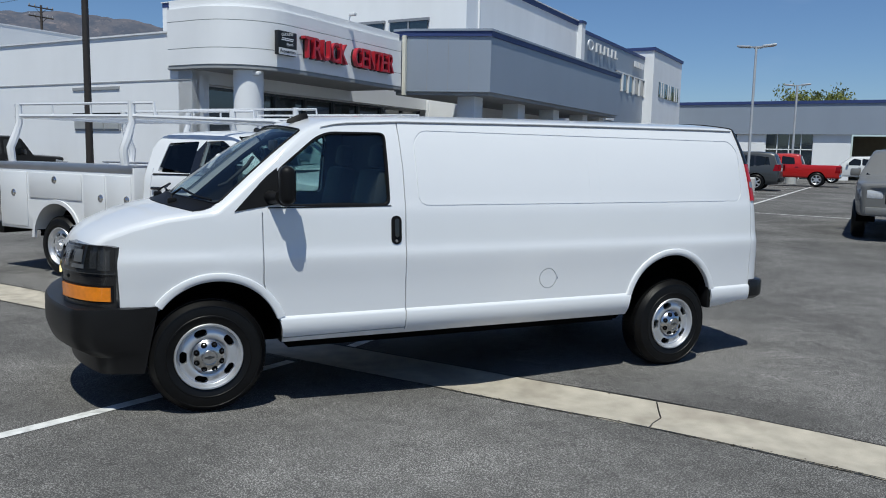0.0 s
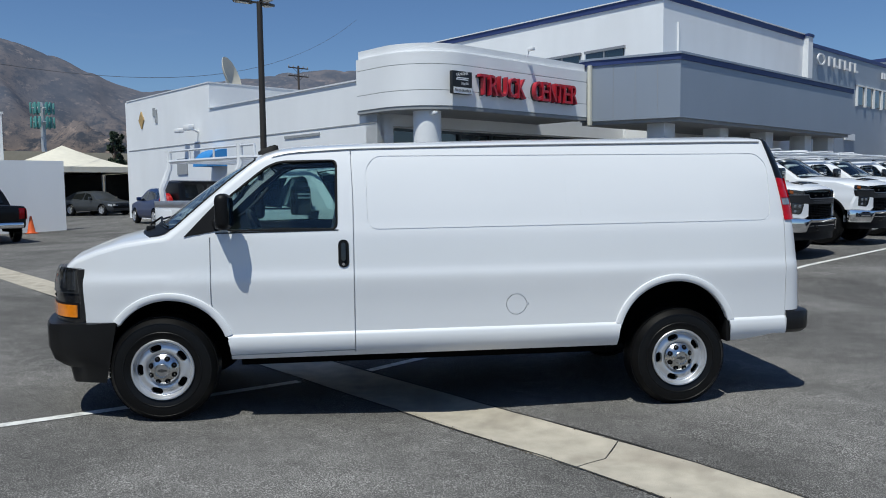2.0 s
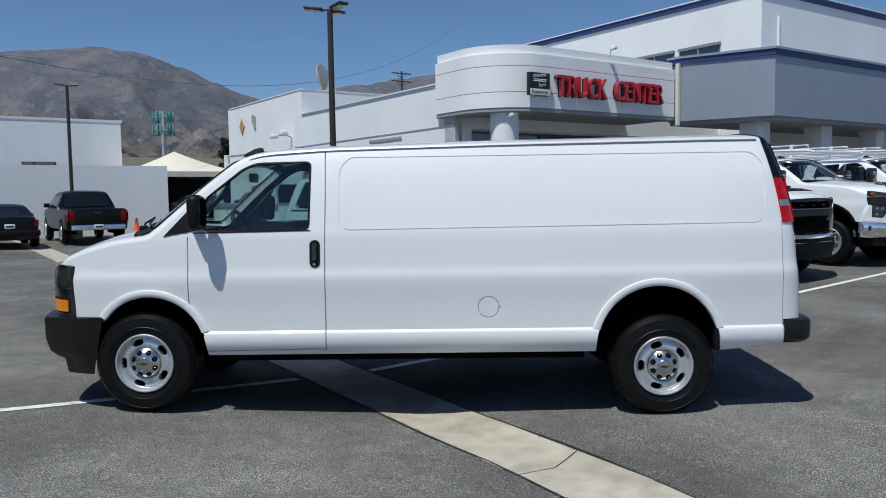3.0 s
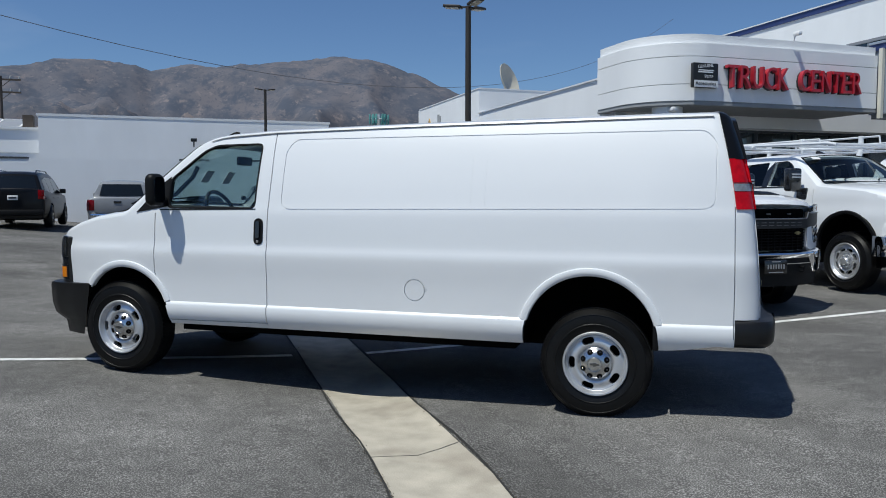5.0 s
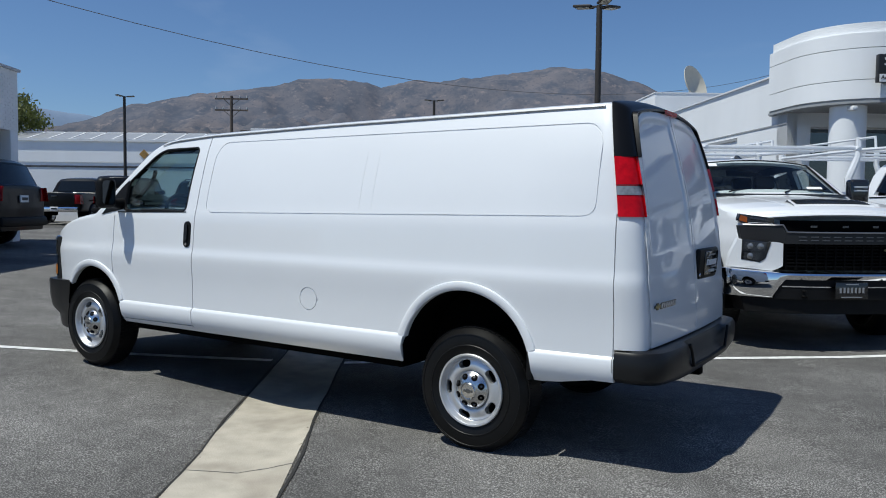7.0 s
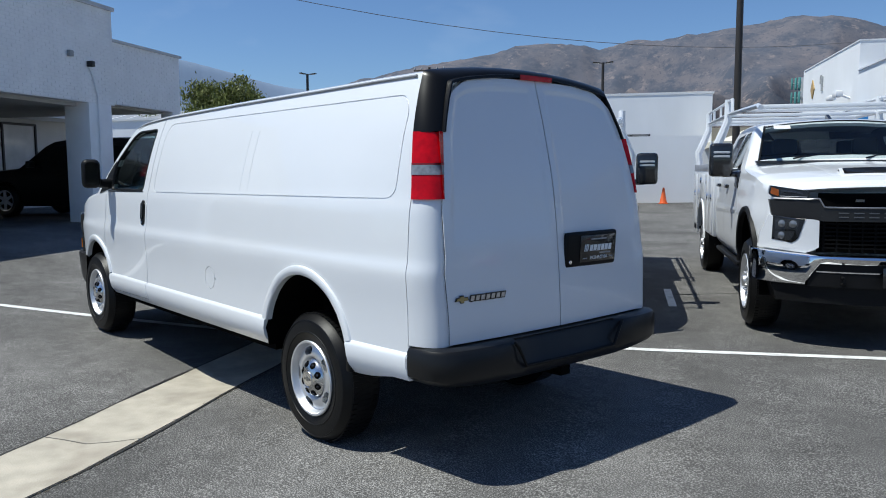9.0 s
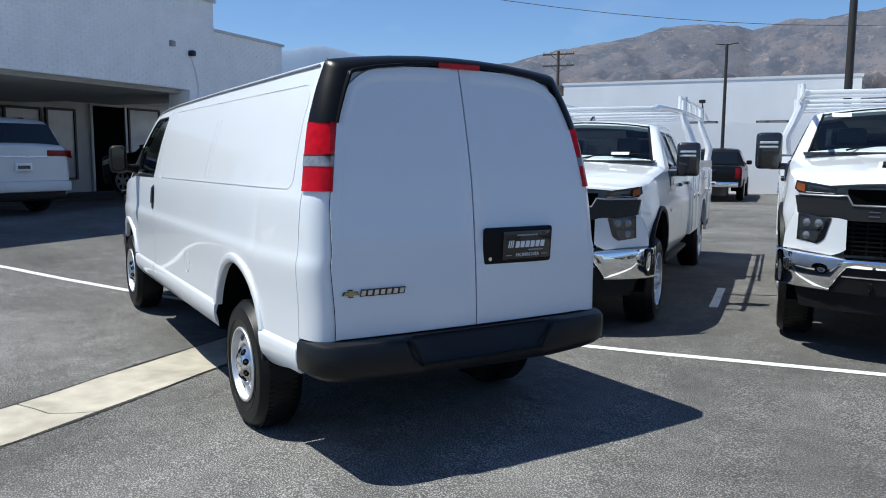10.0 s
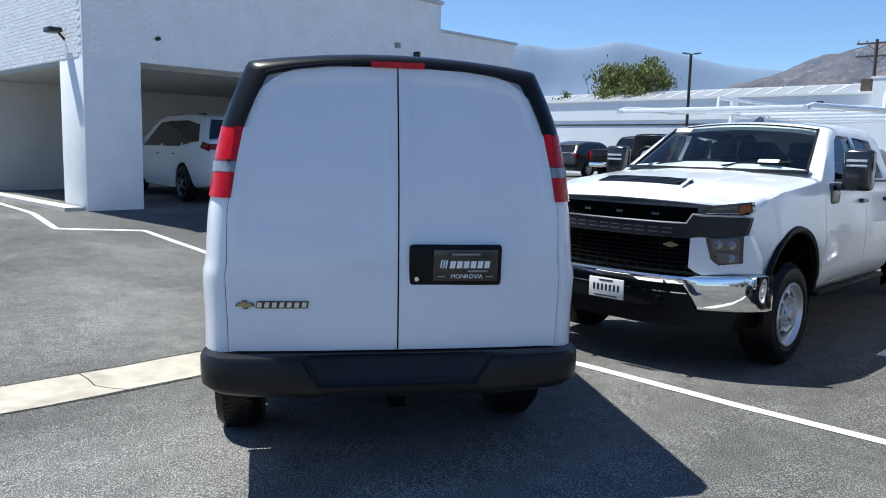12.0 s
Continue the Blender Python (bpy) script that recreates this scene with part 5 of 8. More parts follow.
    if hub == "cap":
        cap = Geo().lathe([(0.0, -w - 0.03), (0.044, -w - 0.029), (0.047, -w - 0.025), (0.05, -w - 0.022), (0.053, -w - 0.025), (0.058, -w - 0.024), (0.078, -w - 0.015), (0.098, -w - 0.004), (0.106, -w + 0.008), (0.113, -w + 0.014), (0.114, -w + 0.03)], 48)
    else:
        cap = Geo().lathe([(0.0, -w - 0.03), (0.044, -w - 0.029), (0.05, -w - 0.022), (0.056, -w + 0.002), (0.096, -w + 0.006), (0.1, -w + 0.03)], 32)
    hc = part("hub_cap", cap, HUBCHROME if hub == "cap" else steel, rim)
    if hub == "cap":
        part("emblem", Geo().prism([(-0.034, -0.007), (-0.01, -0.007), (-0.008, -0.013), (0.011, -0.013), (0.01, -0.007), (0.034, -0.007), (0.03, 0.007), (0.01, 0.007), (0.008, 0.013), (-0.011, 0.013), (-0.01, 0.007), (-0.03, 0.007)], -w - 0.0315, -w - 0.029, "y"), SMOKED, hc)
    for k in range(8):
        a = 2 * math.pi * (k + 0.5) / 8
        if hub == "cap":
            # dark disc as the recess's shade, with its nut, on the cap's slanting shoulder
            n = Vector((0.62 * math.cos(a), -0.78, 0.62 * math.sin(a))).normalized()
            m = Matrix.Translation((0.0885 * math.cos(a), -w - 0.0095, 0.0885 * math.sin(a))) @ Vector((0, -1, 0)).rotation_difference(n).to_matrix().to_4x4()
            part("lug_pocket", Geo().lathe([(0, -0.003), (0.019, -0.003), (0.021, 0.002), (0.021, 0.01)], 14, m=m), DARK, hc)
            part("lug_nut", Geo().lathe([(0, -0.007), (0.007, -0.0065), (0.009, -0.003)], 8, m=m), GLOSSBLACK, hc)
        else:
            # flat dark disc in place of the shade round the nut
            part("lug_pocket", Geo().lathe([(0, 0.0045 - w), (0.018, 0.0045 - w), (0.019, 0.012 - w)], 12, m=Matrix.Translation((0.077 * math.cos(a), 0, 0.077 * math.sin(a)))), DARK, rim)
            part("lug_nut", Geo().lathe([(0, -w - 0.014), (0.009, -w - 0.012), (0.0115, -w - 0.004), (0.012, -w + 0.02)], 8, m=Matrix.Translation((0.077 * math.cos(a), 0, 0.082 * math.sin(a)))), steel, rim)
    return wheel


def build_van():
    van = thing("cargo_van", "white extended cargo van with black bumpers and steel wheels", "van")
    body = part("body", van_body_geo(), WHITE, van, "white painted van body with blank cargo sides")
    cutters = []
    # hollow cab
    ring_x = [0.06, 0.2, 0.4, 0.55, 0.565, 0.7, 0.8, 0.95, 1.2, 1.46]
    rows = []
    for x in ring_x:
        r = van_ring(x, 0.055)
        rows.append([(p[0], p[1], max(p[2], 1.0 if x < 0.56 else 0.78)) for p in r])
    cutters.append(Geo().sheet(rows, wrap=True, caps=True))
    # door glass and windscreen openings
    for s in (-1, 1):
        cutters.append(flank_cutter(densify(WINDOW, 0.12), 0.1, -0.12, s))
    up = Vector((0.58, 0, 0.517)).normalized()
    nrm = Vector((-up.z, 0, up.x))

    def over(x, a, off):
        """A point of the body above its flanks, a metres off the middle of the section at x."""
        half = van_section(x)
        f = min(1.0, abs(a) / half[41][0])
        crown = half[-1][1] - half[41][1] - 0.03
        return Vector((x - smooth(BOW, x) * (1 - f * f), a, half[41][1] + 0.03 + crown * (1 - min(1.0, f / 0.955) ** 2))) + nrm * off

    X_LOW, X_HIGH = 0.115, 0.69
    shape = round_poly([(-0.868, 0.0), (0.868, 0.0), (0.725, 1.0), (-0.725, 1.0)], 0.05, 4)

    def screen(off):
        return [over(X_LOW + (X_HIGH - X_LOW) * b, a, off) for a, b in densify(shape, 0.1)]

    n = len(screen(0))
    cutters.append(Geo().add(screen(0.3) + screen(-0.16), [tuple(range(n)), tuple(range(2 * n - 1, n - 1, -1))] + [(i, n + i, n + (i + 1) % n, (i + 1) % n) for i in range(n)]))
    # wheel housings
    for cx, cz, r in ((0.055, 0.53, 0.435), (3.885, 0.545, 0.462)):
        arc = [(cx + r * math.cos(radians(a)), cz + r * math.sin(radians(a))) for a in range(0, 181, 9)]
        poly = arc + [(cx - r, 0.3), (cx + r, 0.3)]
        for s in (-1, 1):
            cutters.append(Geo().prism(poly, s * 1.2, s * 0.56, "y"))
    # room for the rear bumper
    cutters.append(Geo().box(4.828, 5.3, -1.2, 1.2, 0.3, 0.728))
    boolean(body, cutters)
    body.data.materials.clear()
    body.data.materials.append(WHITE)
    def in_cab(c):
        x = c.x
        for _ in range(4):
            x = c.x + smooth(BOW, x) * max(0.0, 1 - (c.y / 0.82) ** 2)
        return 0.05 < x < 1.47 and c.z > 0.75 and abs(c.y) < side_y(c.x, c.z) - 0.03 and c.z < interp(TOP, x) - 0.035
    line_inside(body, in_cab, TRIM)
    # seams round the doors: open gaps
    slots = []
    for s in (-1, 1):
        for path in (densify_open([(0.36, 1.4), (0.362, 0.92), (0.40, 0.80), (0.475, 0.655)], 0.06), densify_open([(0.49, 0.536), (1.394, 0.546)], 0.2), densify_open([(1.394, 0.53), (1.395, 1.3), (1.397, 1.7), (1.385, 2.035)], 0.08)):
            slots.append(slot(path, 0.009, 0.05, -0.022, s))
    for s in (-1, 1):
        slots.append(slot(densify_open([(4.822, 0.6), (4.822, 0.95), (4.815, 1.47)], 0.15), 0.006, 0.06, -0.03, s))
    for s in (-1, 1):
        ring = densify(CARGO, 0.12)
        slots.append(slot(ring + [ring[0]], 0.007, 0.05, -0.0055, s))
    # faint weld lines in the cargo side
    for x in (3.03, 3.135):
        slots.append(slot(densify_open([(x, 1.47), (x, 1.86)], 0.05), 0.004, 0.05, -0.0012, -1))
    # fuel flap ring
    for rr in (0.078,):
        ring = [(2.617 + rr * math.cos(2 * math.pi * k / 28), 0.852 + rr * math.sin(2 * math.pi * k / 28)) for k in range(29)]
        slots.append(slot(ring, 0.0055, 0.05, -0.012, -1))
    slots.append(flank_cutter([(2.69, 0.843), (2.712, 0.843), (2.712, 0.861), (2.69, 0.861)], 0.05, -0.012, -1))
    # line where the sill meets the flank
    boolean(body, slots)
    part("underbody", Geo().box(-0.5, 4.5, -0.5, 0.5, 0.42, 0.6).box(0.55, 3.35, -0.86, 0.86, 0.44, 0.56), DARK, van)
    for cx, cz, r in ((0.055, 0.53, 0.435), (3.885, 0.545, 0.462)):
        for s in (-1, 1):
            q = r - 0.008
            arc = [(cx + q, 0.5)] + [(cx + q * math.cos(radians(a)), cz + q * math.sin(radians(a))) for a in range(0, 181, 9)] + [(cx - q, 0.5)]
            liner = Geo().sheet([[(x, s * (side_y(x, max(z, 0.55)) - 0.012), z), (x, s * 0.572, z)] for x, z in arc])
            liner.prism(arc, s * 0.572, s * 0.566, "y")
            part("wheel_liner", liner, DARK, van, fix=False)
            # rolled lip of the arch
            rows = []
            a0, a1 = (16, 164) if cx > 1 else (20, 144)
            for a in range(a0, a1 + 1, 4):
                ca, sa = math.cos(radians(a)), math.sin(radians(a))
                row = []
                for dr, dy in ((-0.012, -0.03), (-0.012, 0.006), (-0.006, 0.013), (0.01, 0.016), (0.034, 0.016), (0.041, 0.012), (0.044, 0.001), (0.046, -0.02)):
                    x, z = cx + (r + dr) * ca, cz + (r + dr) * sa
                    row.append((x, s * (side_y(x, max(z, 0.69)) + dy), z))
                rows.append(row)
            part("wheel_arch", Geo().sheet(rows, wrap=True, caps=True), WHITE, van)
    part("mud_flap", Geo().rbox(4.31, 4.35, -0.96, -0.84, 0.5, 0.7, 0.01), BLACKPLASTIC, van)
    # glass
    for s in (-1, 1):
        d = part("door_window", flank_sheet(WINDOW, -0.018, 0.004, s, 14), GLASS, van, "tinted door glass")
        d.visible_shadow = False
        out = densify(WINDOW, 0.05)
        rows = []
        cxm = sum(p[0] for p in out) / len(out)
        czm = sum(p[1] for p in out) / len(out)
        for x, z in out:
            dx, dz = x - cxm, z - czm
            k = math.hypot(dx, dz)
            row = []
            for grow, off in ((0.003, -0.01), (0.003, 0.003), (-0.01, 0.003), (-0.018, -0.012)):
                xx, zz = x + dx / k * grow, z + dz / k * grow
                row.append((xx, s * (side_y(xx, zz) + off), zz))
            rows.append(row)
        rows.append(rows[0])
        part("window_seal", Geo().sheet(rows, wrap=True), BLACKPLASTIC, d)
        # black sail panel before the glass
        tri = [(0.178, 1.408), (0.47, 1.428), (0.475, 1.70), (0.39, 1.635)]
        part("sail_panel", flank_sheet(tri, 0.006, 0.02, s, 6), BLACKPLASTIC, van)
        # weather strip below
        part("belt_strip", flank_sheet([(0.4, 1.427), (1.285, 1.428), (1.285, 1.443), (0.4, 1.442)], 0.003, 0.02, s, 2), BLACKPLASTIC, van)
    grid = []
    for k in range(13):
        b = 0.004 + 0.992 * k / 12
        hw = 0.868 + (0.725 - 0.868) * b
        grid.append([over(X_LOW + (X_HIGH - X_LOW) * b, hw * (-1 + j / 8), -0.01) for j in range(17)])
    ws = part("windscreen", Geo().sheet(grid), GLASS, van, "tinted windscreen")
    ws.visible_shadow = False
    sc = screen(0.004)
    part("windscreen_seal", Geo().tube(sc, 0.007, 6, close=True), BLACKPLASTIC, ws)
    part("cowl", Geo().sheet([[over(x, y, off) for y in [-0.86 + 0.086 * k for k in range(21)]] for x, off in ((-0.045, -0.004), (-0.03, 0.006), (0.06, 0.008), (0.112, 0.006), (0.12, -0.02))]), BLACKPLASTIC, van)
    for y in (-0.45, 0.3):
        arm = [over(0.05, y, 0.02), over(0.085, y + 0.03, 0.05), over(0.15, y + 0.06, 0.035), over(0.125, y - 0.2, 0.03), over(0.12, y - 0.38, 0.025)]
        p = arm[0]
        part("wiper", Geo().tube(arm, 0.008, 6).rbox(p.x - 0.03, p.x + 0.03, y - 0.025, y + 0.025, p.z - 0.025, p.z + 0.02, 0.01), BLACKPLASTIC, van)
    for y in (0.05, 0.35):
        part("sticker", Geo().box(-0.002, 0.002, -0.06, 0.06, -0.07, 0.07, m=Matrix.Translation(over(0.4, y, -0.025)) @ Matrix.Rotation(radians(-53 + 90), 4, "Y")), SIGNWHITE, van)
    # roof rails in the drip channel and the antenna fin
    for s in (-1, 1):
        pts = []
        for k in range(40):
            x = 0.8 + (4.8 - 0.8) * k / 39
            h = van_section(x)
            pts.append((x + smooth(LEAN, h[41][1]) * max(0, min(1, (x - 3.9) / 0.9)), s * (h[41][0] + 0.004), h[41][1] + 0.006))
        part("drip_rail", Geo().tube(pts, [0.003, 0.005] + [0.007] * 38, 6), mat("rail grey", (0.35, 0.36, 0.37), 0.4, metal=0.3), van)
    part("antenna_fin", Geo().sheet([[(x, -0.38 + y * w, 2.02 + (z - 2.02) * h) for y, h in ((-0.03, 0.0), (-0.018, 0.55), (-0.005, 0.97), (0.005, 0.97), (0.018, 0.55), (0.03, 0.0))] for x, w, z in ((0.66, 0.4, 2.045), (0.7, 0.75, 2.066), (0.75, 1.0, 2.09), (0.79, 1.0, 2.1), (0.815, 0.7, 2.094), (0.825, 0.4, 2.05))], caps=True), BLACKPLASTIC, van)
    # front: grille, lamps, bumper
    part("grille", Geo().sheet([[(-0.785 - 0.085 * (1 - (y / 0.8) ** 2), y, z) for y in [-0.62 + 0.124 * k for k in range(11)]] for z in (0.8, 1.1)]), GLOSSBLACK, van)
    for k in range(4):
        z = 0.84 + 0.07 * k
        part("grille_bar", Geo().tube([(-0.79 - 0.085 * (1 - (y / 0.8) ** 2), y, z) for y in [-0.62 + 0.124 * k2 for k2 in range(11)]], 0.014, 6), BLACKPLASTIC, van)
    part("badge", Geo().prism([(-0.16, 0.94), (-0.05, 0.94), (-0.05, 0.92), (0.05, 0.92), (0.05, 0.94), (0.16, 0.94), (0.13, 0.98), (0.05, 0.98), (0.05, 1.0), (-0.05, 1.0), (-0.05, 0.98), (-0.13, 0.98)], -0.895, -0.88, "x"), BLUEPLATE, van, "gold bow-shaped badge")
    for s in (-1, 1):
        def lamp(z0, z1, off, x_end=-0.555, a0=0.0, a1=1.0, drop=0.0):
            rows = []
            for h in (0.0, 0.33, 0.67, 1.0):
                row = []
                for t in range(11):
                    a = a0 + (a1 - a0) * t / 10
                    x = -0.85 + (x_end + 0.85) * a ** 1.25
                    y = 0.5 + (side_y(x_end, 1.0) - 0.5) * (1 - (1 - a) ** 1.8)
                    top = z1 - drop * max(0, (a - 0.75) / 0.25) ** 2
                    z = z0 + (top - z0) * h
                    row.append((x - off * (1 - a) + 0.04 * (1 - a) * max(0.0, (z - 1.04) / 0.15) ** 1.5, s * (y + off * (0.4 + 0.6 * a)), z))
                rows.append(row)
            inner = [[(p[0] + 0.06, p[1] - s * 0.05, p[2]) for p in r] for r in rows]
            g = Geo().sheet(rows)
            g.sheet(inner)
            for r0, r1 in ((rows[0], inner[0]), (rows[-1], inner[-1])):
                g.sheet([r0, r1])
            g.sheet([[r[-1] for r in rows], [r[-1] for r in inner]])
            return g
        hl = part("headlamp", lamp(0.8, 1.198, 0.014, drop=0.012), GLOSSBLACK, van, "smoked headlamp with amber turn signal")
        part("lens", lamp(1.022, 1.186, 0.02, -0.565, drop=0.012), LAMP_DARK, hl)
        part("lens_rim", lamp(1.016, 1.022, 0.024, -0.565), SMOKED, hl)
        for a0, a1, zb, zt in ((0.1, 0.2, 1.05, 1.165), (0.26, 0.5, 1.045, 1.072), (0.3, 0.46, 1.085, 1.165), (0.6, 0.72, 1.05, 1.165), (0.74, 0.93, 1.04, 1.17)):
            part("reflector", lamp(zb, zt, 0.0215, -0.565, a0, a1), LAMPGREY if a1 < 0.55 else SMOKED, hl)
        part("lamp_bezel", lamp(0.832, 0.945, 0.018, -0.565, 0.0, 0.98), BLACKPLASTIC, hl)
        part("turn_signal", lamp(0.843, 0.932, 0.024, -0.57, 0.03, 0.94), AMBER, hl, "amber turn signal")
    rows = []
    for k in range(25):
        a = -1 + 2 * k / 24
        y = 0.95 * math.sin(a * 1.25) / math.sin(1.25)
        f = abs(a)
        x = -1.0 + 0.26 * y * y + 0.28 * max(0, (f - 0.8) / 0.2) ** 2
        row = []
        for dx, z in ((0.12, 0.80), (0.015, 0.795), (0.0, 0.77), (0.0, 0.62), (0.03, 0.53), (0.09, 0.49), (0.14, 0.47), (0.16, 0.36), (0.25, 0.36), (0.25, 0.80)):
            row.append((min(x + dx, 0.05 - math.sqrt(0.45 ** 2 - min(0.27, max(0.0, z - 0.53)) ** 2)), y * (1 - 0.06 * (0.8 - z)), z))
        rows.append(row)
    part("bumper", Geo().sheet(rows, wrap=True, caps=True), BUMPERBLACK, van, "black plastic front bumper")
    # mirrors
    for s in (-1, 1):
        mr = part("mirror", Geo().rbox(-0.05, 0.055, -0.078, 0.078, -0.128, 0.13, 0.051, m=Matrix.Translation((0.485, s * 1.105, 1.588)) @ Matrix.Rotation(radians(8 * s), 4, "Z"), seg=6), BLACKPLASTIC, van, "black door mirror")
        part("mirror_arm", Geo().tube([(0.42, s * 0.9, 1.5), (0.44, s * 1.0, 1.5), (0.46, s * 1.05, 1.51)], [0.05, 0.04, 0.045], 10), BLACKPLASTIC, mr)
        part("mirror_glass", Geo().prism(rounded(-0.052, 0.052, -0.1, 0.1, 0.03), 0.05, 0.0575, "x", m=Matrix.Translation((0.485, s * 1.105, 1.59)) @ Matrix.Rotation(radians(8 * s), 4, "Z")), MIRRORGLASS, mr)
        # door handles in a black cup
        hd = part("door_handle", flank_sheet(rounded(1.281, 1.359, 1.162, 1.368, 0.038, 8), 0.006, 0.02, s, 40), BLACKPLASTIC, van, "black upright door handle")
        part("pull", flank_sheet(rounded(1.303, 1.335, 1.212, 1.348, 0.015, 5), 0.02, 0.022, s, 24), GLOSSBLACK, hd)
        part("lock", Geo().lathe([(0, 0), (0.011, 0.0), (0.011, 0.01)], 12, m=Matrix.Translation((1.318, s * (side_y(1.3, 1.185) + 0.012), 1.187))), CHROME, hd)
    # cab inside
    part("dashboard", Geo().rbox(0.12, 0.5, -0.8, 0.8, 1.05, 1.38, 0.06).rbox(-0.13, 0.2, -0.6, 0.6, 1.1, 1.372, 0.04).rbox(0.2, 0.42, -0.62, -0.3, 1.36, 1.46, 0.04), TRIM, van)
    sw = part("steering_wheel", Geo().lathe([(0.195 + 0.017 * math.cos(a), 0.017 * math.sin(a)) for a in [2 * math.pi * k / 8 for k in range(8)]], 28, "x", m=Matrix.Translation((0.66, -0.44, 1.40)) @ Matrix.Rotation(radians(-24), 4, "Y"), close=True), SIGNBLACK, van)
    part("steering_hub", Geo().rbox(0.62, 0.68, -0.5, -0.38, 1.34, 1.44, 0.02).box(0.64, 0.67, -0.62, -0.26, 1.385, 1.41), SIGNBLACK, sw)
    part("steering_column", Geo().tube([(0.4, -0.44, 1.25), (0.65, -0.44, 1.4)], 0.04), SIGNBLACK, sw)
    for y in (-0.44, 0.44):
        st = part("seat", Geo().rbox(0.78, 1.3, y - 0.25, y + 0.25, 0.95, 1.12, 0.05), SEATMAT, van, "grey vinyl bucket seat")
        part("backrest", Geo().rbox(-0.07, 0.07, -0.24, 0.24, 0, 0.62, 0.05, m=Matrix.Translation((1.22, y, 1.08)) @ Matrix.Rotation(radians(12), 4, "Y")), SEATMAT, st)
        part("headrest", Geo().rbox(-0.05, 0.05, -0.13, 0.13, 0, 0.18, 0.04, m=Matrix.Translation((1.35, y, 1.7)) @ Matrix.Rotation(radians(10), 4, "Y")), SEATMAT, st)
    wall_half = [(y, max(z, 0.8)) for y, z in van_section(1.45, 0.07)]
    part("partition", Geo().prism([(-y, z) for y, z in wall_half] + wall_half[::-1][1:], 1.43, 1.445, "x"), TRIM, van)
    part("cab_floor", Geo().box(0.57, 1.44, -0.88, 0.88, 0.77, 0.8), DARK, van)
    part("rear_mirror", Geo().rbox(0.62, 0.65, -0.14, 0.1, 1.82, 1.9, 0.015), SIGNBLACK, van)
    part("grab_handle", Geo().tube([(0.34, 0.78, 1.5), (0.40, 0.72, 1.53), (0.56, 0.68, 1.68), (0.62, 0.7, 1.76)], 0.016, 8), TRIM, van)
    part("grab_handle", Geo().tube([(0.36, -0.78, 1.52), (0.42, -0.74, 1.56), (0.56, -0.7, 1.7), (0.62, -0.72, 1.78)], 0.018, 8), TRIM, van)
    # rear doors
    def rear_x(y, z):
        return 4.794 + smooth(DEEP, z) + smooth(LEAN, z) + 0.03 * (1 - (abs(y) / 0.85) ** 2)
    def rear_top(y):
        return 2.09 - 0.11 * (abs(y) / 0.72) ** 4
    def rear_edge(z):
        return side_y(4.8, max(z, 0.8)) - 0.104 - 0.022 * max(0, min(1, (1.45 - z) / 0.4)) - 0.004 * max(0, min(1, (z - 1.76) / 0.12))
    def lamp_edge(z):
        return side_y(4.8, z) - 0.110 + 0.03 * max(0.0, min(1.0, (z - 1.45) / 0.34))
    def door_panel(z0, side, off=0.0, thick=0.03):
        levels = [z0 + (1.5 - z0) * k / 24 for k in range(25)]
        levels = [(0, z) for z in sorted(levels)] + [(1, k / 44) for k in range(1, 45)]
        rows_o = []
        for upper, level in levels:
            row = []
            for j in range(57):
                f = 0.5 - 0.5 * math.cos(math.pi * j / 56)
                ya = side * 0.004
                z = level if not upper else 1.5 + 0.5 * level
                for _ in range(4):
                    y = ya + (side * rear_edge(z) - ya) * f
                    zt = rear_top(y) - 0.06 * max(0, (f - 0.78) / 0.22) ** 2.2
                    z = level if not upper else 1.5 + (zt - 1.5) * level
                # shallow pressing set in from the edges of the upper door, with a rib along the middle gap
                e = min(abs(y) - 0.05, rear_edge(z) - 0.05 - abs(y), (zt - z) - 0.045, (z - 1.2) * 0.12) / 0.022
                e = max(0.0, min(1.0, e))
                row.append((rear_x(y, z) + off - 0.009 * e * e * (3 - 2 * e), y, z))
            rows_o.append(row)
        rows_i = [[(p[0] - thick, p[1], p[2]) for p in r] for r in rows_o]
        g = Geo()
        g.sheet(rows_o)
        g.sheet([r[::-1] for r in rows_i])
        rim_o = rows_o[0] + [r[-1] for r in rows_o[1:]] + rows_o[-1][::-1][1:] + [r[0] for r in rows_o[::-1][1:-1]]
        rim_i = [(p[0] - thick, p[1], p[2]) for p in rim_o]
        n = len(rim_o)
        g.add(rim_o + rim_i, [(i, (i + 1) % n, n + (i + 1) % n, n + i) for i in range(n)])
        return g
    for s in (-1, 1):
        dr = part("rear_door", door_panel(0.735, s, 0.012), WHITE, van, "white rear cargo door")
    for s in (-1, 1):
        zs = [0.735 + 0.06 * k for k in range(13)]
        part("door_gasket", Geo().sheet([[(rear_x(rear_edge(z), z) + 0.0075, s * (rear_edge(z) + dy), z) for dy in (-0.01, 0.003)] for z in zs]), DARK, van)
    part("door_gasket", Geo().sheet([[(rear_x(0.0, z) + 0.002, dy, z) for dy in (-0.006, 0.006)] for z in [0.74 + 0.0655 * k for k in range(21)]]), DARK, van)
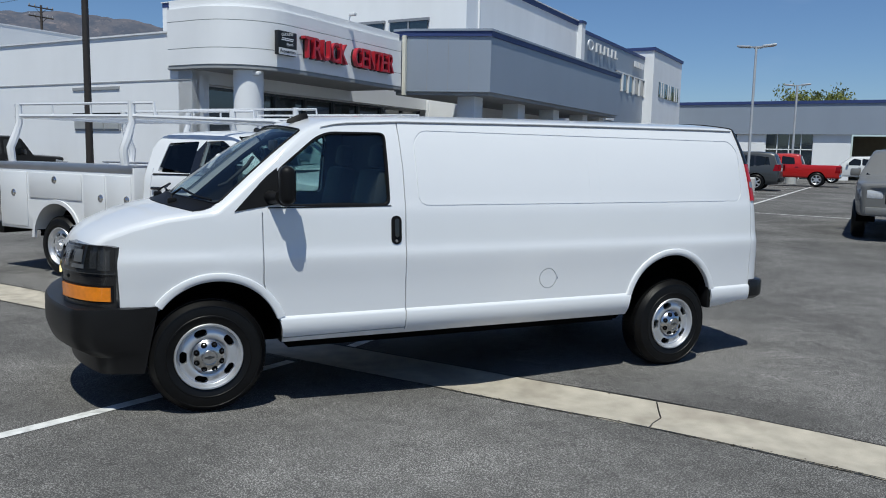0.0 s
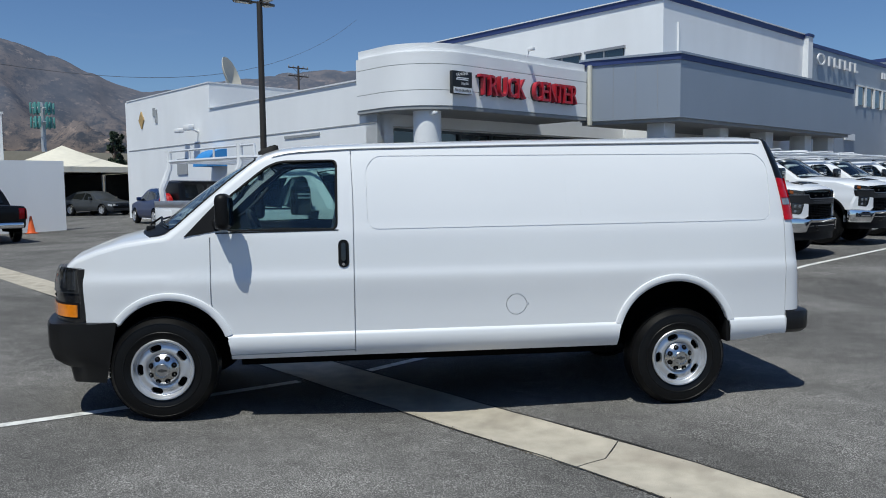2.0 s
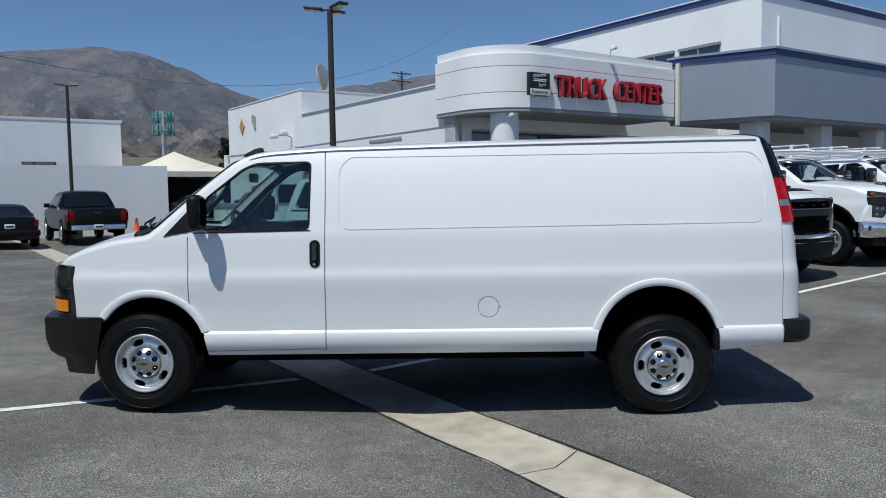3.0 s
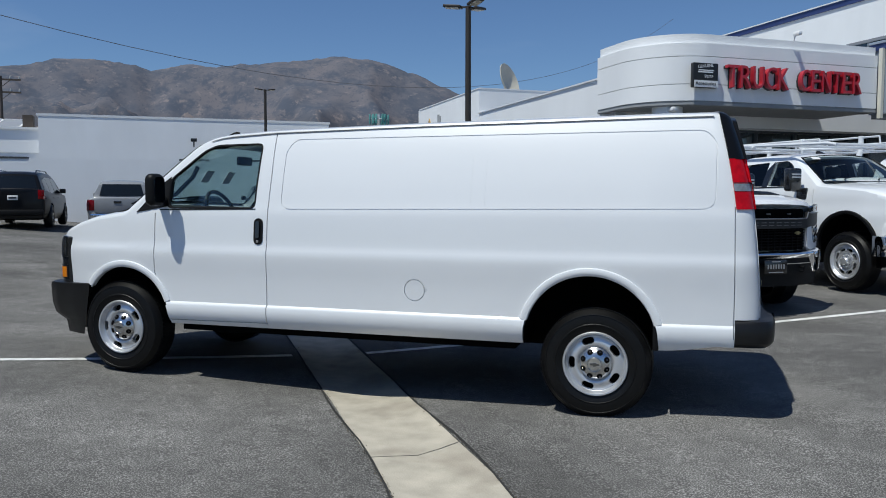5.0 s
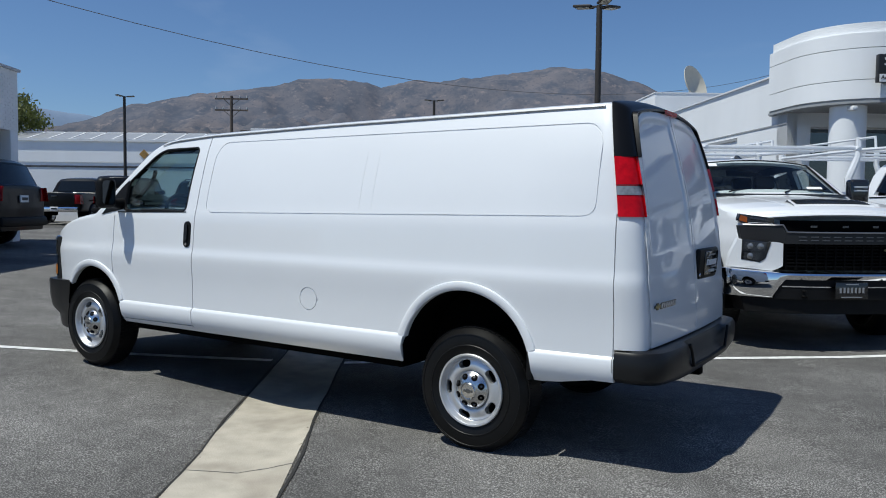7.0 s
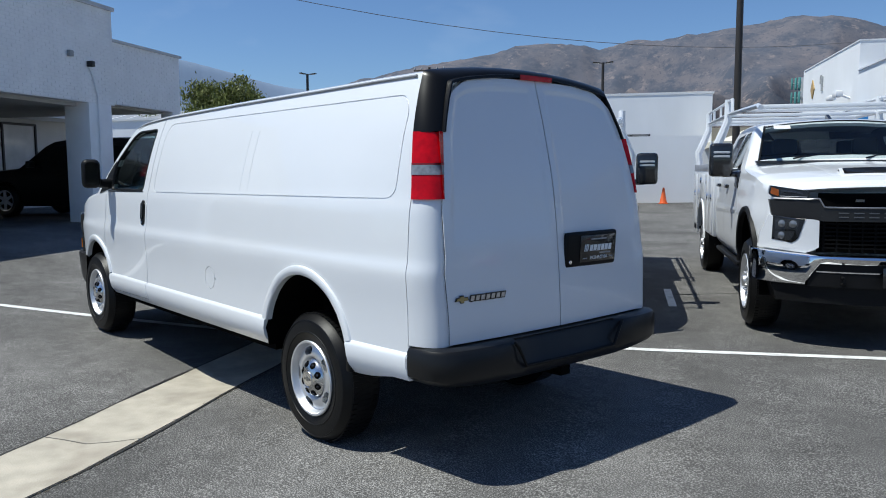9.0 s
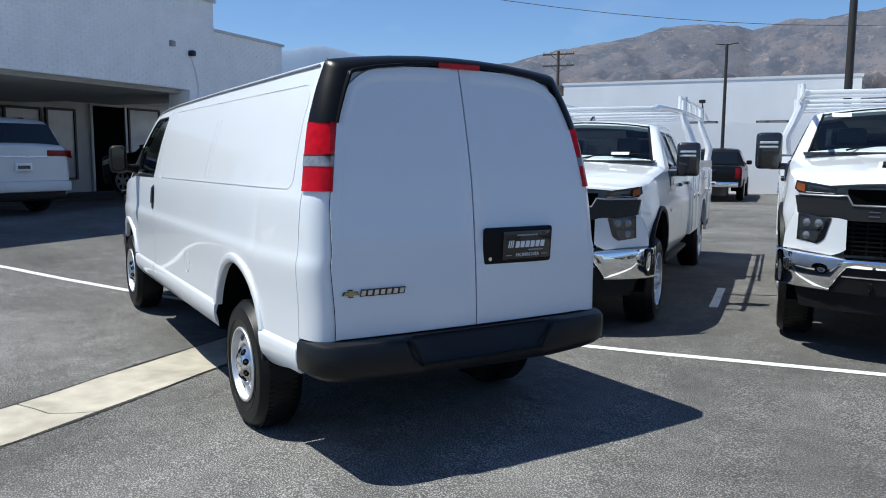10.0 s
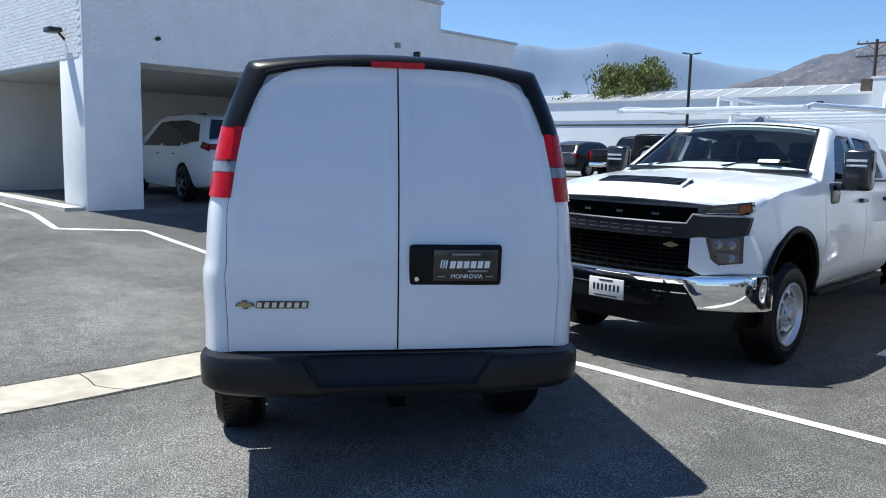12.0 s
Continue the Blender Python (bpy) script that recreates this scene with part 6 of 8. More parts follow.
    # black surround above the lamps and over the doors, and the lamps in the corners
    def corner(z_list, s, off, a0=20.0, n=11):
        """Rows round the rear corner at heights z_list."""
        rows = []
        for z in z_list:
            lean = smooth(LEAN, z)
            b0 = radians(a0)
            row = [(4.8 + lean + smooth(DEEP, z) * math.sin(b0) - 0.004, s * (side_y(4.8, z) - 0.11 * (1 - math.cos(b0)) - 0.02), z)]
            for k in range(n + 1):
                a = radians(a0 + (90 - a0) * k / n)
                y = side_y(4.8, z) - 0.11 * (1 - math.cos(a)) + off * math.cos(a)
                row.append((4.8 + lean + (smooth(DEEP, z) + off * 0.6 + 0.006 * math.sin(a) ** 2) * math.sin(a), s * y, z))
            ye = lamp_edge(z)
            xr = rear_x(ye, z)
            row.append((xr + 0.018 + off * 0.5, s * (ye + 0.01), z))
            row.append((xr + 0.014 + off * 0.5, s * ye, z))
            row.append((xr - 0.04, s * ye, z))
            rows.append(row)
        return rows

    # one black surround from lamp to lamp over the doors, laid on the body's rounded end
    ref = van_ring(4.8)
    keep = [i for i, q in enumerate(ref) if q[2] > 1.80]

    def cut(r):
        out = [r[i] for i in keep]
        for end, out_i, at in ((keep[0] - 1, 0, 0), (keep[-1] + 1, -1, len(out) + 1)):
            p, q = r[end], out[out_i]
            f = (1.786 - p[2]) / (q[2] - p[2])
            out.insert(at, tuple(p[k] + (q[k] - p[k]) * f for k in range(3)))
        return out
    rows = []
    for k in range(11):
        a = radians(19 + 71 * k / 10)
        ins = 0.11 * (1 - math.cos(a))
        r = van_ring(4.8, ins - 0.009, -0.065 * (1 - math.cos(a)), 1.1 * math.sin(a))
        if k == 0:
            q = van_ring(4.8, ins + 0.012, -0.065 * (1 - math.cos(a)), math.sin(a))
            rows.append(cut(q))
        rows.append(cut(r))
    last = rows[-1]
    for f, dx in ((0.3, 0.03), (1.0, 0.032), (1.12, 0.026), (1.12, -0.03)):
        rows.append([(rear_x(q[1], q[2]) + dx, q[1] * (1 - 0.014 * f), 1.6 + (q[2] - 1.6) * (1 - 0.036 * f * max(0, min(1, (q[2] - 1.75) / 0.2)))) for q in last])
    part("rear_trim", Geo().sheet(rows), TRIMBLACK, van, "black plastic rear surround")
    for s in (-1, 1):
        def lamp_geo(z0, z1, off):
            rows = corner([z0 + (z1 - z0) * k / 6 for k in range(7)], s, off)
            n = len(rows[0])
            return Geo().sheet(rows).add(rows[0] + rows[-1], [tuple(range(n)), tuple(range(n, 2 * n))])
        tl = part("tail_lamp", lamp_geo(1.455, 1.789, 0.012), RED_LENS, van, "red and clear tail lamp")
        part("reverse_lens", lamp_geo(1.575, 1.624, 0.015), mat("grey clear lens", (0.22, 0.235, 0.26), 0.12, coat=0.6, var=0.25, vscale=40), tl)
        part("lens_band", lamp_geo(1.626, 1.633, 0.0145), mat("dark red", (0.2, 0.004, 0.006), 0.3), tl)
    ys = [-0.13 + 0.026 * k for k in range(11)]
    part("brake_light", Geo().sheet([[(rear_x(y, 2.118) + dx, y, z) for y in ys] for dx, z in ((0.0, 2.089), (0.033, 2.0905), (0.0335, 2.104), (0.033, 2.118), (-0.05, 2.119))]), RED_LENS, van, "red high brake light")
    # plate bay and the badge on the door
    tilt = Matrix.Rotation(radians(4), 4, "X")
    face = Matrix.Rotation(radians(90), 4, "Z")
    pb = part("plate_bay", Geo().rbox(-0.228, 0.228, -0.014, 0.02, -0.101, 0.101, 0.018, seg=3), BLACKPLASTIC, van, "black plate bay with dealer plate", m=Matrix.Translation((5.004, 0.279, 1.146)) @ face @ tilt)
    inner = Matrix.Translation((0.046, -0.016, 0.003))
    part("plate", Geo().rbox(-0.16, 0.16, -0.005, 0.004, -0.078, 0.078, 0.012), GLOSSBLACK, pb, m=inner)
    part("lettering", text_geo("MONROVIA", 0.03, 0.002), SIGNWHITE, pb, m=inner @ Matrix.Translation((-0.074, -0.0065, -0.064)))
    for k in range(3):
        part("bar", Geo().prism([(-0.128 + 0.013 * k, -0.014), (-0.121 + 0.013 * k, -0.014), (-0.114 + 0.013 * k, 0.026), (-0.121 + 0.013 * k, 0.026)], -0.007, -0.004, "y"), SIGNWHITE, pb, m=inner)
    for k in range(6):
        x = -0.08 + 0.034 * k
        part("bar", Geo().prism([(x, -0.014), (x + 0.026, -0.014), (x + 0.031, 0.021), (x + 0.005, 0.021)], -0.007, -0.004, "y"), SIGNWHITE, pb, m=inner)
    for x0, x1, z0, z1 in ((0.01, 0.11, -0.033, -0.025), (-0.07, 0.07, 0.05, 0.058), (-0.138, -0.1, -0.058, -0.052), (0.1, 0.138, -0.058, -0.052)):
        part("bar", Geo().box(x0, x1, -0.007, -0.004, z0, z1), SIGNGREY, pb, m=inner)
    part("lock", Geo().lathe([(0, -0.02), (0.011, -0.019), (0.013, -0.014), (0.013, 0)], 14), CHROME, pb, m=Matrix.Translation((-0.192, 0, -0.066)))

    def on_door(y, z):
        return Matrix.Translation((rear_x(y, z) + 0.012, y, z)) @ Matrix.Rotation(radians(90) + 0.083 * y, 4, "Z") @ tilt
    bow = [(0.0, 0.012), (0.03, 0.012), (0.034, 0.0), (0.058, 0.0), (0.057, 0.012), (0.088, 0.012), (0.08, 0.03), (0.055, 0.03), (0.054, 0.04), (0.028, 0.04), (0.03, 0.03), (0.008, 0.03)]
    bd = part("badge", Geo().prism(bow, -0.006, 0.0, "y"), GLOSSBLACK, van, "gold bow badge and silver letter shapes", m=on_door(-0.764, 0.938))
    part("bow", Geo().prism([(0.043 + (x - 0.043) * 0.86, 0.02 + (z - 0.02) * 0.76) for x, z in bow], -0.0085, -0.006, "y"), BLUEPLATE, bd)
    flat = bd.matrix_basis.inverted()
    for k in range(7):
        y = -0.764 + 0.092 + 0.0345 * k
        at = flat @ on_door(y, 0.938)
        part("bar", Geo().prism([(0.0, 0.002), (0.034, 0.002), (0.04, 0.037), (0.006, 0.037)], -0.005, 0.0, "y", m=at), GLOSSBLACK, bd)
        part("bar", Geo().prism([(0.0055, 0.0075), (0.0275, 0.0075), (0.0315, 0.0315), (0.0095, 0.0315)], -0.0075, -0.005, "y", m=at), BRIGHT, bd)
    # rear bumper, wrapping round both corners
    half = [(4.832, 0.94), (4.93, 0.936), (4.985, 0.92), (5.035, 0.888), (5.068, 0.845), (5.085, 0.79), (5.097, 0.71), (5.105, 0.6), (5.11, 0.47), (5.112, 0.42), (5.114, 0.36), (5.115, 0.2), (5.115, 0.0)]
    line = [(x, -y) for x, y in half] + half[::-1][1:]
    rows = []
    for i, (x, y) in enumerate(line):
        o, q = line[max(0, i - 1)], line[min(len(line) - 1, i + 1)]
        d = Vector((q[0] - o[0], q[1] - o[1])).normalized()
        n = Vector((-d.y, d.x))
        pocket = 0.05 if abs(y) < 0.37 else (0.025 if abs(y) < 0.43 else 0)
        zb = 0.515 + 0.03 * max(0, (abs(y) - 0.5) / 0.5)
        rows.append([(x + n.x * k, y + n.y * k, z) for k, z in ((0.13, 0.725), (0.05, 0.728), (0.014 + pocket, 0.719), (pocket, 0.7), (pocket * 0.8, 0.62), (0.004, 0.575), (0.022, zb + 0.018), (0.05, zb), (0.13, zb + 0.005))])
    part("bumper", Geo().sheet(rows, wrap=True, caps=True), BUMPERBLACK, van, "black rear step bumper")
    # raised edge round the step
    part("step_edge", Geo().tube([(5.108, -0.455, 0.717), (5.112, -0.43, 0.69), (5.113, -0.37, 0.585), (5.113, 0.0, 0.58), (5.113, 0.37, 0.585), (5.112, 0.43, 0.69), (5.108, 0.455, 0.717)], 0.009, 8), BLACKPLASTIC, van)
    part("tow_hitch", Geo().box(4.6, 5.0, -0.35, 0.35, 0.5, 0.56).box(4.9, 5.06, -0.04, 0.04, 0.46, 0.54), DARK, van)
    for pos, s in (((0.0, -0.83, 0.445), -1), ((0.0, 0.83, 0.40), 1), ((3.93, -0.83, 0.385), -1), ((3.93, 0.83, 0.42), 1)):
        make_wheel(van, pos, s)
    part("axle", Geo().tube([(0, -0.75, 0.42), (0, 0.75, 0.42)], 0.06), DARK, van)
    part("rear_axle", Geo().tube([(3.93, -0.75, 0.39), (3.93, -0.2, 0.395), (3.93, -0.1, 0.4), (3.93, 0.1, 0.4), (3.93, 0.2, 0.4), (3.93, 0.75, 0.4)], [0.06, 0.06, 0.15, 0.15, 0.06, 0.06], 10), DARK, van)
    return van


def densify_open(path, step):
    out = []
    for a, b in zip(path, path[1:]):
        n = max(1, int(math.dist(a, b) / step))
        out += [(a[0] + (b[0] - a[0]) * k / n, a[1] + (b[1] - a[1]) * k / n) for k in range(n)]
    return out + [path[-1]]


def slot(path, width, out, inn, side):
    """A thin solid along a line on the flank, to cut a seam."""
    rows = []
    for i, p in enumerate(path):
        q, o = path[min(i + 1, len(path) - 1)], path[max(i - 1, 0)]
        if i == 0 or i == len(path) - 1:
            if math.dist(path[0], path[-1]) < 1e-6:
                q, o = path[1], path[-2]
        d = Vector((q[0] - o[0], q[1] - o[1])).normalized()
        n = Vector((-d.y, d.x)) * width / 2
        row = []
        for sx, off in ((1, out), (1, inn), (-1, inn), (-1, out)):
            x, z = p[0] + n.x * sx, p[1] + n.y * sx
            row.append((x, side * (side_y(x, z) + off), z))
        rows.append(row)
    closed = math.dist(path[0], path[-1]) < 1e-6
    if closed:
        return Geo().sheet(rows[:-1] + [rows[0]], wrap=True) if False else ring_geo(rows[:-1])
    return Geo().sheet(rows, wrap=True, caps=True)


def ring_geo(rows):
    n, k = len(rows), len(rows[0])
    vs = [p for r in rows for p in r]
    return Geo().add(vs, [(i * k + j, ((i + 1) % n) * k + j, ((i + 1) % n) * k + (j + 1) % k, i * k + (j + 1) % k) for i in range(n) for j in range(k)])


VAN = build_van()
VAN.matrix_basis = Matrix.Translation((0, 0.02, 0))

# ---- other vehicles: nose towards -x, front axle at x = 0, standing on z = 0 ----


class Shell:
    """A car body skin: flank profile, top line and plan, with rounded ends."""

    def __init__(self, side, top, wide, bottom, x0, x1, bow=0.0, rf=0.12, rr=0.1, crown=0.04, bow_rear=0.03, nose=0.0):
        self.side, self.top, self.wide, self.bottom, self.x0, self.x1 = side, top, wide, bottom, x0, x1
        self.bow, self.rf, self.rr, self.crown, self.bow_rear, self.nose = bow, rf, rr, crown, bow_rear, nose

    def y(self, x, z):
        return interp(self.side, z) * smooth(self.wide, x)

    def zt(self, x):
        return interp(self.top, x)

    def ring(self, x, inset=0.0, shift=0.0):
        top = self.zt(x) - inset * 0.6
        zb = interp(self.bottom, x)
        zs = top - 0.025
        half = [(max(0.02, self.y(x, zb + (zs - zb) * t) - inset), zb + (zs - zb) * t) for t in [k / 17 for k in range(18)]]
        ys = half[-1][0]
        half += [(ys * 0.97, top - 0.005), (ys * 0.9, top + self.crown * 0.2), (ys * 0.6, top + self.crown * 0.7), (ys * 0.3, top + self.crown * 0.92), (0.0, top + self.crown)]
        out = []
        for s in (-1, 1):
            for y, z in (half if s < 0 else half[:-1][::-1]):
                n = 1 - min(1, abs(y) / max(ys, 0.5)) ** 2
                b = self.bow * n if x < 1.4 else -self.bow_rear * n * max(0, min(1, (x - self.x1 + 0.8) / 0.8))
                pull = self.nose * min(1.1, abs(y) / 0.95) ** 3 * max(0.0, min(1.0, (-0.35 - x) / 0.5))
                out.append((x - b + shift + pull, s * y, z))
        return out

    def geo(self, step=0.14, extra=()):
        xs = sorted(set([self.x0 + self.rf] + [p[0] for p in self.top if self.x0 + self.rf < p[0] < self.x1 - self.rr] + list(extra) + [self.x0 + self.rf + step * k for k in range(1, int((self.x1 - self.x0 - self.rf - self.rr) / step))] + [self.x1 - self.rr]))
        rings = []
        for k in range(4, 0, -1):
            a = radians(90 * k / 4)
            rings.append(self.ring(self.x0 + self.rf, self.rf * 0.8 * (1 - math.cos(a)), -self.rf * math.sin(a)))
        rings += [self.ring(x) for x in xs]
        for k in range(1, 5):
            a = radians(90 * k / 4)
            rings.append(self.ring(self.x1 - self.rr, self.rr * 0.8 * (1 - math.cos(a)), self.rr * math.sin(a)))
        return Geo().sheet(rings, wrap=True, caps=True)

    def panel(self, poly, off, thick, s, nz=6, nx=5):
        """A panel laid on the flank inside an outline of (x, z)."""
        zs = [p[1] for p in poly]
        z0, z1 = min(zs), max(zs)
        ro = []
        for k in range(nz + 1):
            z = min(max(z0 + (z1 - z0) * k / nz, z0 + 1e-4), z1 - 1e-4)
            h = []
            for i in range(len(poly)):
                (xa, za), (xb, zb) = poly[i], poly[(i + 1) % len(poly)]
                if (za - z) * (zb - z) < 0:
                    h.append(xa + (xb - xa) * (z - za) / (zb - za))
            if len(h) < 2:
                continue
            a, b = min(h), max(h)
            ro.append([(a + (b - a) * t / (nx - 1), s * (self.y(a + (b - a) * t / (nx - 1), z) + off), z) for t in range(nx)])
        g = Geo().sheet(ro)
        rim = ro[0] + [r[-1] for r in ro[1:]] + ro[-1][::-1][1:] + [r[0] for r in ro[::-1][1:-1]]
        inner = [(p[0], p[1] - s * thick, p[2]) for p in rim]
        n = len(rim)
        return g.add(rim + inner, [(i, (i + 1) % n, n + (i + 1) % n, n + i) for i in range(n)])


def pane(b, t, wb, wt, bow, nx=9, nz=6, crown=0.0):
    """A curved sheet between a lower and an upper edge, each (x, z) with a half width."""
    rows = []
    for k in range(nz + 1):
        f = k / nz
        w = wb + (wt - wb) * f
        rows.append([(b[0] + (t[0] - b[0]) * f - bow * (1 - (j / (nx - 1) * 2 - 1) ** 2), w * (j / (nx - 1) * 2 - 1), b[1] + (t[1] - b[1]) * f + crown * (1 - (j / (nx - 1) * 2 - 1) ** 2)) for j in range(nx)])
    return Geo().sheet(rows)


TRUCKGLASS = glass_mat("tinted truck glass", (0.68, 0.76, 0.75))
TRUCKTRIM = mat("truck interior plastic", (0.1, 0.105, 0.11), 0.7, var=0.1)
TRUCKBAR = mat("satin black bar", (0.02, 0.02, 0.021), 0.4, var=0.1, vscale=12, spec=0.35)
GRILLEBLACK = mat("black grille mesh", (0.004, 0.004, 0.0042), 0.6, var=0.1, spec=0.08)
LETTERGREY = mat("dull letter metal", (0.16, 0.16, 0.165), 0.4, metal=0.7)
DULLAMBER = mat("unlit amber lens", (0.3, 0.075, 0.012), 0.15, coat=0.6, var=0.2, vscale=25)
BARGREY = mat("satin silver trim", (0.3, 0.3, 0.31), 0.35, metal=0.8)
CARGLASS = mat("car glass", (0.008, 0.01, 0.011), 0.04, coat=0.3, spec=0.4)
TAIL = mat("dark red tail lens", (0.2, 0.002, 0.005), 0.15, spec=0.3)
ALLOY = mat("dark alloy", (0.12, 0.12, 0.125), 0.3, metal=0.8)


def simple_wheel(parent, x, y, r, w, style="alloy"):
    """Tyre, rim and spokes, outer face away from the car."""
    s = -1 if y < 0 else 1
    mtx = Matrix.Translation((x, y, r)) @ (Matrix.Identity(4) if s < 0 else Matrix.Rotation(math.pi, 4, "Z"))
    rr = r * 0.64
    h = w / 2
    wh = part("wheel", Geo().lathe([(rr, h - 0.02), (rr + 0.01, h), (r * 0.85, h + 0.008), (r * 0.96, h - 0.02), (r, h - 0.05), (r, -h + 0.05), (r * 0.96, -h + 0.02), (r * 0.85, -h - 0.008), (rr + 0.01, -h), (rr, -h + 0.02)], 28), RUBBER, parent, m=mtx)
    mt = {"alloy": STEEL, "dark": ALLOY, "black": GLOSSBLACK}[style]
    g = Geo().lathe([(rr + 0.004, -h + 0.006), (rr, -h - 0.006), (rr - 0.025, -h + 0.01), (rr - 0.03, -h + 0.05)], 28)
    n = 6
    for k in range(n):
        g.prism([(-0.028, rr - 0.02), (0.028, rr - 0.02), (0.04, 0.04), (-0.04, 0.04)], -h + 0.005, -h + 0.03, "y", m=Matrix.Rotation(2 * math.pi * k / n, 4, "Y"))
    g.lathe([(0, -h - 0.004), (0.06, -h), (0.075, -h + 0.02)], 16)
    rim = part("rim", g, mt, wh)
    part("brake_disc", Geo().lathe([(0, -h + 0.06), (rr - 0.03, -h + 0.06), (rr - 0.03, h)], 24), DARK, rim)
    return wh


def cut_wells(ob, axles, r, zc, y_in=0.6):
    cs = []
    for x in axles:
        poly = [(x + r * math.cos(radians(a)), zc + r * math.sin(radians(a))) for a in range(0, 181, 12)] + [(x - r, 0.0), (x + r, 0.0)]
        for s in (-1, 1):
            cs.append(Geo().prism(poly, s * 1.4, s * y_in, "y"))
    boolean(ob, cs)


def well_liners(parent, sh, axles, r, zc, y_in=0.6):
    for x in axles:
        for s in (-1, 1):
            q = r - 0.006
            arc = [(x + q, 0.35)] + [(x + q * math.cos(radians(a)), zc + q * math.sin(radians(a))) for a in range(0, 181, 12)] + [(x - q, 0.35)]
            g = Geo().sheet([[(px, s * (sh.y(px, max(pz, 0.6)) - 0.015), pz), (px, s * (y_in + 0.01), pz)] for px, pz in arc])
            g.prism(arc, s * (y_in + 0.01), s * y_in, "y")
            part("wheel_liner", g, DARK, parent, fix=False)


